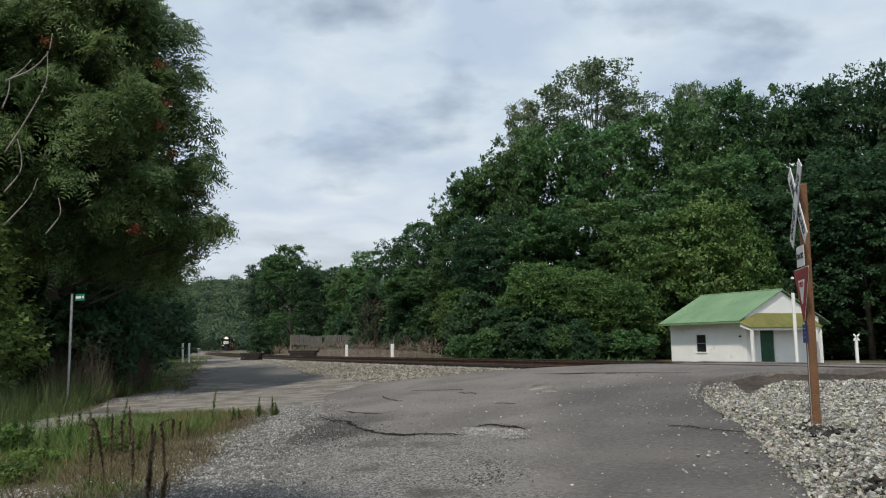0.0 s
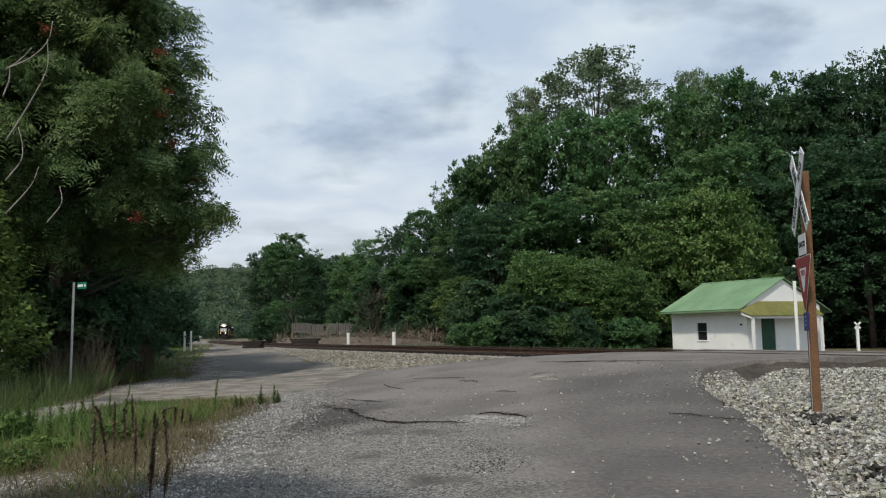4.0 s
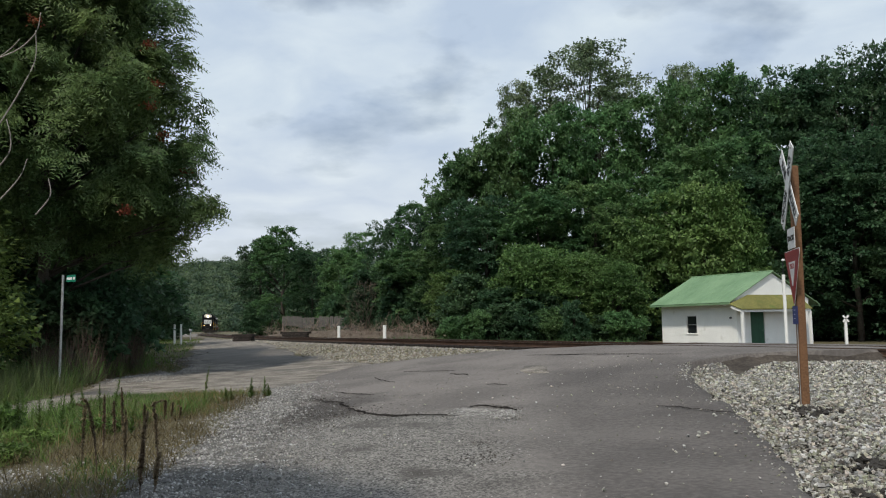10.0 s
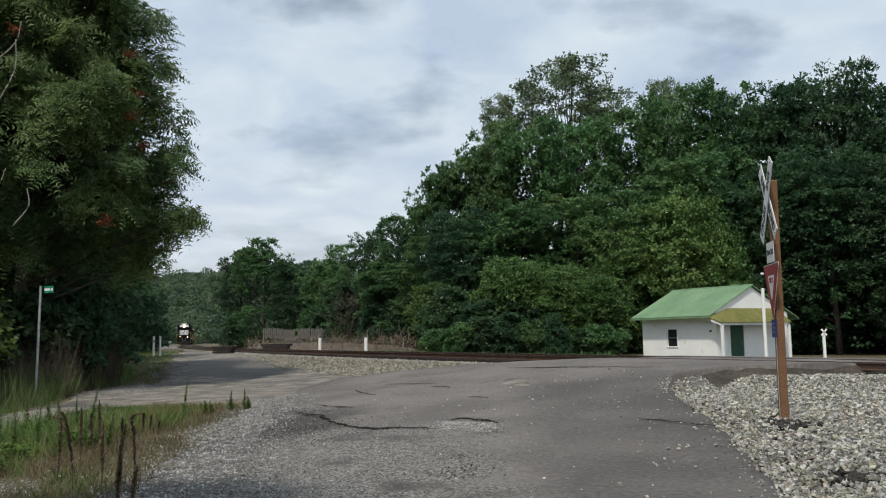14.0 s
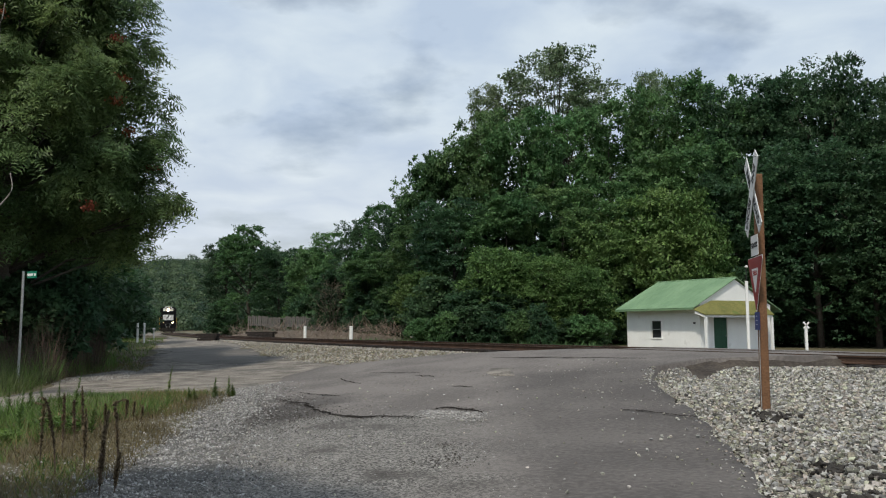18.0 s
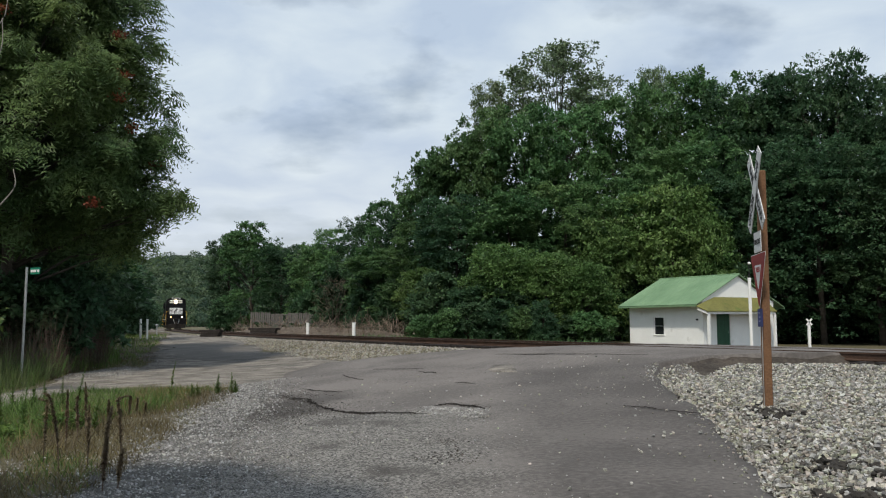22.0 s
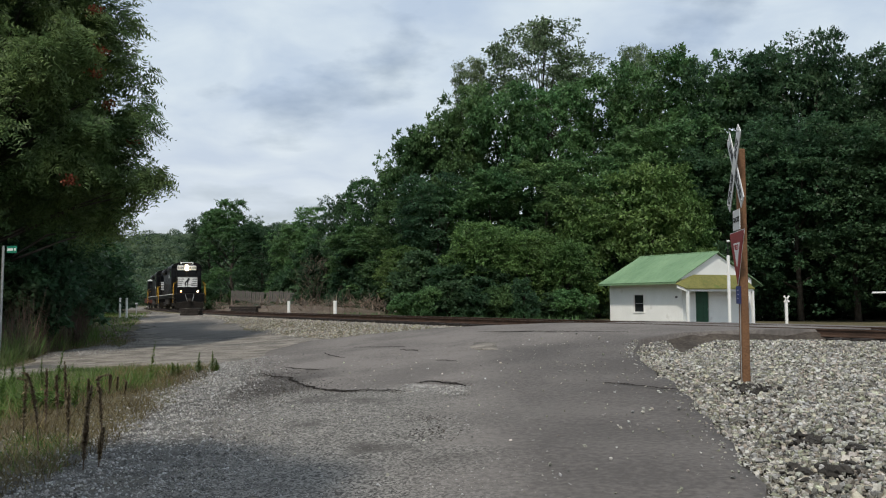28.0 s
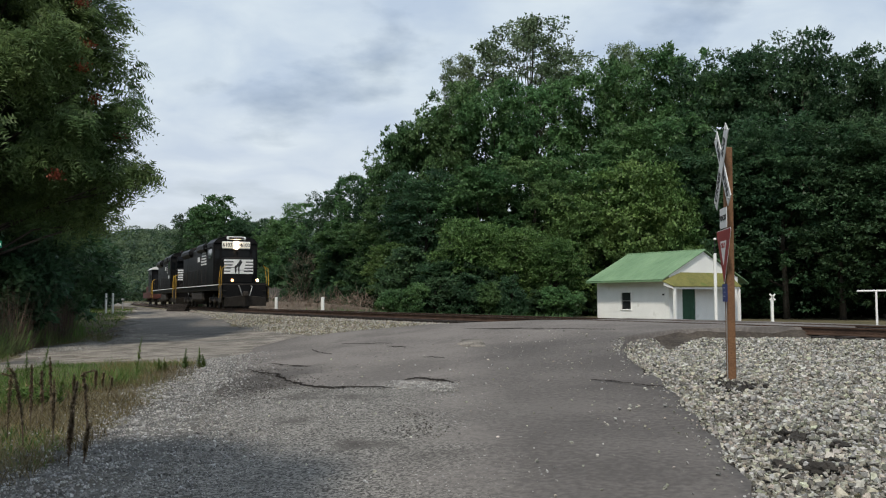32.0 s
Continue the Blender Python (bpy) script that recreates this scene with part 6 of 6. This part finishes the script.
    n = 2600
    u, v = rng2.random(n), rng2.random(n)
    d = 90 - 20 * u - 12 + 9 * v
    x0 = (358 + 302 * u - 784) / 1490 * d
    zz = np.array([ground_z(a, b) for a, b in zip(x0, d)]) + 0.3 + 0.55 * np.sin(np.pi * v * 0.6)
    along = unit(rng2.normal(size=(n, 3)) * (1, 1, 0.3)) * rng2.uniform(0.5, 2.2, (n, 1))
    side = unit(np.cross(along, (0, 0, 1.0))) * 0.025
    tagged(part("brushwood", quads("brushwood", np.stack([x0, d, zz], 1), along, side), L_BRUSH), "heap of dead brushwood on the bank", "brushwood", kind="stuff")


def bare_branches():
    """Pale leafless vine stems arching out of the trees."""
    t = thing("bare_vines", pose(-12.6, 16.0, 0), "pale bare vine stems hanging from the trees", "vine")
    for pts in VINES:
        p = [Vector((x + 12.6, y - 16.0, z)) for x, y, z in pts]
        p = [p[0] * 2 - p[1]] + p + [p[-1] * 2 - p[-2]]
        curve = []
        for k in range(1, len(p) - 2):
            a, b, c, d = p[k - 1:k + 3]
            curve += [0.5 * (2 * b + (c - a) * u + (2 * a - 5 * b + 4 * c - d) * u * u + (3 * b - a - 3 * c + d) * u ** 3) for u in (0, 0.2, 0.4, 0.6, 0.8)]
        curve.append(p[-2])
        part("stem", Build().tube(curve, [0.007 + 0.008 * k / (len(curve) - 1) for k in range(len(curve))], 6), M_VINE, t, smooth=True)
    part("root_stem", Build().tube([(0, 0, -0.1), (-0.3, 0.2, 2.0), (0.1, -0.3, 4.5), (0.3, -0.6, 6.8)], [0.05, 0.04, 0.03, 0.02], 7), M_VINE, t, smooth=True)


M_VINE = material("pale dead vine", (0.20, 0.18, 0.16), (0.34, 0.31, 0.28), 4, 30, 0.9, bump=0.2)
VINES = [
    [(-8.68, 15.0, 7.7), (-8.76, 15.0, 7.32), (-9.09, 15.0, 7.0), (-9.59, 15.0, 6.8)],
    [(-8.89, 15.2, 7.42), (-8.87, 15.2, 6.94), (-8.97, 15.2, 6.62), (-9.3, 15.2, 6.02), (-9.68, 15.2, 5.43)],
    [(-9.55, 15.4, 5.75), (-9.46, 15.4, 5.41), (-9.48, 15.4, 5.08), (-9.78, 15.4, 4.7)],
    [(-9.89, 15.6, 7.04), (-9.9, 15.6, 6.78), (-10.02, 15.6, 6.44)],
    [(-9.57, 15.8, 7.49), (-9.75, 15.8, 7.3), (-10.1, 15.8, 7.05)],
    [(-9.01, 16.0, 4.67), (-8.97, 16.0, 4.32), (-9.26, 16.0, 3.94)],
    [(-9.58, 16.2, 5.13), (-9.75, 16.2, 4.73), (-10.27, 16.2, 4.17)],
]
M_BROWNSOIL = material("bare brown soil", (0.11, 0.088, 0.066), (0.23, 0.19, 0.148), 0.8, 9, 0.95, bump=0.5, bump_scale=12, space="World")


# ---------------------------------------------------------------- the train
TABLE_Y = np.arange(-20, 420, 0.25)
TABLE_X = np.array([track_x(y) for y in TABLE_Y])
TABLE_S = np.r_[0, np.cumsum(np.hypot(np.diff(TABLE_Y), np.diff(TABLE_X)))]


def on_track(s):
    """Place and turn at arc length s; local +y points along the train's way."""
    y = float(np.interp(s, TABLE_S, TABLE_Y))
    a, b = y - 4.0, y + 4.0
    ang = math.degrees(math.atan2(-(track_x(a) - track_x(b)), a - b))
    return pose(track_x(y), y, RAIL_Z + 0.003, 0, 0, ang)


FRONT_AT_END, SPEED = 54.9, 8.1


def train_s(t, behind):
    return float(np.interp(FRONT_AT_END, TABLE_Y, TABLE_S)) + SPEED * (32.0 - t) + behind


WHEELS = []


def bogie(parent, y, axles, wheel_r=0.5, gap=1.7):
    b = part("bogie", Build().box((-1.02, y, 0.62), (0.14, gap * (axles - 1) + 1.0, 0.32), bevel=0.05)
             .box((1.02, y, 0.62), (0.14, gap * (axles - 1) + 1.0, 0.32), bevel=0.05).box((0, y, 0.7), (2.0, 0.5, 0.3)), M_UNDER, parent)
    for k in range(axles):
        ay = y + (k - (axles - 1) / 2) * gap
        for s in (-1, 1):
            part("axle_box", Build().box((s * 1.09, ay, 0.52), (0.16, 0.34, 0.34), bevel=0.04), M_UNDER, b)
        w = Build()
        for s in (-1, 1):
            w.tube([(s * 0.70, 0, 0), (s * 0.735, 0, 0), (s * 0.735, 0, 0), (s * 0.84, 0, 0)], [wheel_r + 0.025, wheel_r + 0.025, wheel_r, wheel_r], 20)
            for q in range(5):
                w.box((s * 0.845, 0.26 * math.cos(q * 1.2566), 0.26 * math.sin(q * 1.2566)), (0.02, 0.1, 0.1))
        w.tube([(-0.7, 0, 0), (0.7, 0, 0)], 0.09, 10)
        ob = part("wheelset", w, M_UNDER, parent)
        ob.location = (0, ay, wheel_r)
        WHEELS.append((ob, ay, wheel_r))


def handrail(b, pts):
    b.tube(pts, 0.019, 6)


def heighten(t):
    """Stretches the body above the deck to its full height over the rail."""
    for ob in t.children_recursive:
        z = ob.location.z
        if z > 1.84:
            ob.location.z = z + 0.10 * (z - 1.84)
        else:
            for v in ob.data.vertices:
                v.co.z += 0.10 * max(0.0, v.co.z - 1.84)


def locomotive(name, label, length=20.6, number="6103", wide=True):
    t = thing(name, Matrix(), label, "locomotive")
    h = length / 2
    deck = 1.62
    part("frame", Build().box((0, 0, 1.38), (2.9, length - 0.9, 0.36), bevel=0.04), M_LOCO, t)
    part("walkway", Build().box((0, 0, deck - 0.03), (3.05, length - 0.7, 0.06)), M_UNDER, t)
    for s in (-1, 1):
        part("sill_stripe", Build().box((s * 1.53, 0, deck - 0.05), (0.012, length - 2.4, 0.06)), M_STRIPE, t, "white edge stripe")
    part("fuel_tank", Build().box((0.0, -0.3, 0.85), (2.7, 4.6, 0.8), bevel=0.16), M_UNDER, t)
    # long hood with its roof fans, doors and dynamic brake blister
    hood = part("long_hood", Build().box((0, -2.55, 2.95), (1.95, length - 7.0, 2.66), bevel=0.12), M_LOCO, t)
    part("brake_blister", Build().box((0, 0.2, 4.2), (2.5, 3.2, 0.55), bevel=0.15), M_LOCO, hood)
    part("radiator", Build().box((0, -h + 3.6, 4.1), (2.55, 4.2, 0.6), bevel=0.2), M_LOCO, hood)
    for k in range(5):
        y = (-h + 2.6, -h + 3.8, -h + 5.0, -0.4, 1.0)[k]
        part("roof_fan", Build().tube([(0, y, 4.4 if k < 3 else 4.45), (0, y, 4.62)], 0.55, 16), M_UNDER, hood)
    part("exhaust_stack", Build().box((0, 2.7, 4.42), (0.4, 0.9, 0.36), bevel=0.05), M_UNDER, hood)
    n = 14
    for s in (-1, 1):
        for k in range(n):
            y = -h + 1.6 + k * (length - 8.0) / n + 0.4
            part("hood_door", Build().box((s * 0.985, y, 2.55), (0.02, (length - 8.0) / n - 0.06, 1.55), bevel=0.006), M_LOCO, hood)
        # road mark: white bars on the hood, no lettering
        for k in range(5):
            part("stripe", Build().box((s * 1.004, 0.6, 3.1 + k * 0.19), (0.014, 2.2 - 0.16 * k, 0.10)), M_STRIPE, hood, "white painted bar")
        part("road_initials", Build().box((s * 1.004, -1.6, 3.5), (0.014, 0.9, 0.34)), M_STRIPE, hood)
    # cab
    cy = h - 4.45
    cab = part("cab", Build().box((0, cy, 2.93), (3.0, 2.5, 2.62), bevel=0.08), M_LOCO, t)
    roof = [(-1.5, 4.22), (1.5, 4.22), (1.25, 4.48), (0.75, 4.6), (-0.75, 4.6), (-1.25, 4.48)]
    part("cab_roof", Build().prism(roof, 2.7, Matrix.Translation((0, cy, 0))), M_LOCO, cab)
    for s in (-1, 1):
        part("side_window", Build().box((s * 1.505, cy + 0.1, 3.55), (0.02, 1.3, 0.62), bevel=0.03), M_GLASS, cab)
        part("window_visor", Build().box((s * 1.62, cy + 0.1, 3.95), (0.22, 1.4, 0.03)), M_LOCO, cab)
        part("cab_number", Build().box((s * 1.508, cy, 2.6), (0.01, 0.9, 0.26)), M_STRIPE, cab) if not wide else None
    fy = cy + 1.26
    for s in (-1, 1):
        part("windscreen", Build().box((s * 0.52, fy, 3.58), (0.86, 0.03, 0.46), bevel=0.02), M_CABGLASS, cab)
        part("door_window", Build().box((s * 1.25, fy, 3.5), (0.32, 0.03, 0.6), bevel=0.02), M_CABGLASS, cab)
    # number boards and headlight over the windscreen
    nb = part("number_board", Build().box((0, fy + 0.06, 4.08), (1.9, 0.16, 0.46), bevel=0.03), M_STRIPE if wide else M_LOCO, cab, "lit number boards with the headlight between" if wide else "")
    for s in (-1, 1):
        p = part("board_panel", Build().box((s * 0.6, fy + 0.145, 4.08), (0.66, 0.012, 0.36)), M_NUMBER if wide else M_GLASS, nb)
        if number:
            lettering(number, 0.33, Matrix.Translation((s * 0.6, fy + 0.153, 4.08)) @ Matrix.Rotation(radians(180), 4, "Z") @ Matrix.Rotation(radians(90), 4, "X"), M_BLACKINK, nb)
    for k in (-1, 1):
        part("headlight", Build().tube([(0, fy + 0.12, 4.08 + k * 0.125), (0, fy + 0.19, 4.08 + k * 0.125)], 0.125, 16), M_HEAD if wide else M_GLASS, nb)
    part("roof_box_front", Build().box((0, fy + 0.158, 4.52), (1.0, 0.01, 0.12)), M_UNDER, cab) if wide else None
    part("roof_box", Build().box((0, fy - 0.3, 4.52), (1.3, 0.9, 0.2), bevel=0.04), M_STRIPE if wide else M_LOCO, cab, "pale box on the cab roof" if wide else "")
    part("horn", Build().tube([(0.4, cy - 0.5, 4.72), (0.4, cy + 0.0, 4.74)], [0.04, 0.1], 8).tube([(0.4, cy - 0.5, 4.55), (0.4, cy - 0.5, 4.72)], 0.03, 6), M_UNDER, cab)
    # nose with the white stripes
    ny = fy + 0.95
    nose = part("nose", Build().box((0, fy + 0.45, 2.45), (2.15, 1.0, 1.7), bevel=0.16), M_LOCO, t)
    for k in range(5):
        part("stripe", Build().box((0, ny + 0.005, 2.34 + k * 0.19), (1.95, 0.012, 0.12)), M_STRIPE, nose, "white painted bar")
    part("emblem_panel", Build().prism([(0.62, 2.28), (-0.30, 2.28), (-0.52, 3.16), (0.30, 3.16)], 0.01, Matrix.Translation((0, ny + 0.008, 0))), M_STRIPE, nose, "white painted panel")
    # the emblem, a plain dark shape
    emblem = [(-0.30, 2.28), (-0.16, 2.46), (-0.20, 2.62), (-0.06, 2.72), (-0.02, 2.28), (0.06, 2.28), (0.06, 2.68), (0.16, 2.84), (0.30, 2.98), (0.22, 3.10),
              (0.10, 3.16), (-0.02, 2.98), (-0.18, 2.84), (-0.36, 2.74), (-0.34, 2.52)]
    part("emblem", Build().prism([(-a * 0.8, z) for a, z in emblem], 0.012, Matrix.Translation((0, ny + 0.016, 0))), M_BLACKINK, nose, "plain dark emblem shape")
    # pilot, plough, couplers, hoses, ditch lights
    pilot = part("pilot", Build().box((0, h - 0.45, 1.15), (2.85, 0.16, 1.05), bevel=0.03), M_LOCO, t)
    plough = [(-1.35, 0.18), (1.35, 0.18), (1.35, 0.72), (0.3, 0.86), (-0.3, 0.86), (-1.35, 0.72)]
    part("snow_plough", Build().prism(plough, 0.08, Matrix.Translation((0, h - 0.22, 0)) @ Matrix.Rotation(radians(-14), 4, "X")), M_UNDER, pilot)
    part("coupler", Build().box((0, h - 0.1, 0.95), (0.28, 0.75, 0.28), bevel=0.06).box((0.06, h + 0.22, 0.95), (0.34, 0.22, 0.32), bevel=0.06), M_UNDER, pilot)
    for s in (-1, 1):
        part("air_hose", Build().tube([(s * 0.4, h - 0.36, 1.5), (s * 0.42, h - 0.05, 1.42), (s * 0.3, h, 1.05), (s * 0.22, h - 0.02, 0.8)], 0.03, 6), M_GALV, pilot)
        d = part("ditch_light", Build().tube([(s * 0.82, h - 0.5, 1.84), (s * 0.82, h - 0.34, 1.84)], [0.13, 0.15], 14), M_UNDER, t)
        part("lens", Build().tube([(s * 0.82, h - 0.335, 1.84), (s * 0.82, h - 0.325, 1.84)], 0.085, 14), (M_DITCH if s < 0 else M_DITCH_DIM) if wide else M_GLASS, d, "glowing ditch light" if wide else "")
        for e in (-1, 1):
            yy = e * (h - 0.55)
            st = Build()
            for k in range(3):
                st.box((s * 1.38, yy, 0.45 + k * 0.36), (0.34, 0.62, 0.04))
            st.box((s * 1.54, yy, 0.95), (0.03, 0.66, 1.1))
            part("steps", st, M_UNDER, t)
            g = Build()
            handrail(g, [(s * 1.52, yy + e * 0.3, 0.7), (s * 1.55, yy + e * 0.3, 1.7), (s * 1.5, yy + e * 0.28, 2.55), (s * 1.2, yy + e * 0.25, 2.72)])
            handrail(g, [(s * 1.55, yy - e * 0.36, 0.7), (s * 1.55, yy - e * 0.36, 2.0), (s * 1.45, yy - e * 0.4, 2.7)])
            part("handrail", g, M_YELLOW, t, "yellow grab rail")
        g = Build()
        handrail(g, [(s * 1.5, -h + 0.9, 2.66), (s * 1.5, h - 6.0, 2.66)])
        for k in range(9):
            y = -h + 1.0 + k * (length - 7.0) / 8
            handrail(g, [(s * 1.5, y, deck), (s * 1.5, y, 2.66)])
        part("side_rail", g, M_UNDER, t)
    g = Build()
    handrail(g, [(-1.2, h - 0.42, 2.6), (-0.5, h - 0.42, 2.6), (-0.45, h - 0.42, 2.45), (0.45, h - 0.42, 2.45), (0.5, h - 0.42, 2.6), (1.2, h - 0.42, 2.6)])
    part("front_rail", g, M_UNDER, t)
    heighten(t)
    for y in (h - 4.7, -h + 4.7):
        bogie(t, y, 3)
    return t


def caboose_car():
    """The dark car with a pale roof box and an oxide red deck behind the engines."""
    t = thing("work_car", Matrix(), "dark cabin car on an oxide red underframe with a pale roof", "railway car")
    part("underframe", Build().box((0, 0, 1.05), (2.9, 12.0, 0.45), bevel=0.04), M_OXIDE, t)
    part("side_sill", Build().box((-1.47, 0, 1.1), (0.06, 11.6, 0.7)).box((1.47, 0, 1.1), (0.06, 11.6, 0.7)), M_OXIDE, t)
    c = part("cabin", Build().box((0, 2.6, 2.65), (2.7, 4.6, 2.75), bevel=0.08), M_LOCO, t)
    part("roof", Build().prism([(-1.45, 4.0), (1.45, 4.0), (1.2, 4.25), (0.6, 4.4), (-0.6, 4.4), (-1.2, 4.25)], 4.9, Matrix.Translation((0, 2.6, 0))), M_STRIPE, c, "pale grey roof")
    for s in (-1, 1):
        part("window", Build().box((s * 0.75, 4.91, 3.1), (0.6, 0.03, 0.65), bevel=0.02), M_GLASS, c)
        part("window", Build().box((s * 1.36, 2.9, 3.1), (0.03, 0.8, 0.6), bevel=0.02), M_GLASS, c)
        g = Build()
        handrail(g, [(s * 1.45, 5.9, 0.8), (s * 1.45, 5.9, 2.4), (s * 1.0, 5.9, 2.45)])
        part("handrail", g, M_YELLOW, t)
    part("deck_load", Build().box((0, -2.9, 1.75), (2.3, 5.0, 0.95), bevel=0.05), M_OXIDE, t)
    part("marker_lamp", Build().tube([(-1.0, 4.93, 2.3), (-1.0, 5.0, 2.3)], 0.1, 12), M_POST, t)
    part("end_sill", Build().box((0, 6.1, 0.95), (2.6, 0.25, 0.5), bevel=0.03), M_OXIDE, t)
    for y in (4.0, -4.0):
        bogie(t, y, 2, 0.42, 1.7)
    return t


# ---------------------------------------------------------------- build
ground()
paved()
house()
crossing_sign()
street_sign()
bare_branches()
small_things()
ENGINE = locomotive("locomotive", "black diesel locomotive with white nose stripes and lit headlights")
LEAD_WHEELS = list(WHEELS)
WHEELS.clear()
SECOND = locomotive("locomotive", "second black diesel locomotive coupled behind the first", number="", wide=False)
SECOND_WHEELS = list(WHEELS)
WHEELS.clear()
CAR = caboose_car()
CAR_WHEELS = list(WHEELS)
forest()
left_wood()
hill()
stalks()
weed_clumps()
weeds()
ballast()
track()


def motions():
    """The train rolls towards the crossing; each wheelset turns on its axle."""
    times = [k / 2 for k in range(65)]
    for car, behind in ((ENGINE, 10.3), (SECOND, 10.3 + 21.3), (CAR, 10.3 + 21.3 + 18.6)):
        walk(car, [(t, on_track(train_s(t, behind))) for t in times])
    ticks = [k / 10 for k in range(321)]
    for wheels in (LEAD_WHEELS, SECOND_WHEELS, CAR_WHEELS):
        for ob, y, r in wheels:
            walk(ob, [(t, Matrix.Translation((0, y, r)) @ Matrix.Rotation(-SPEED * t / r, 4, "X")) for t in ticks])


motions()
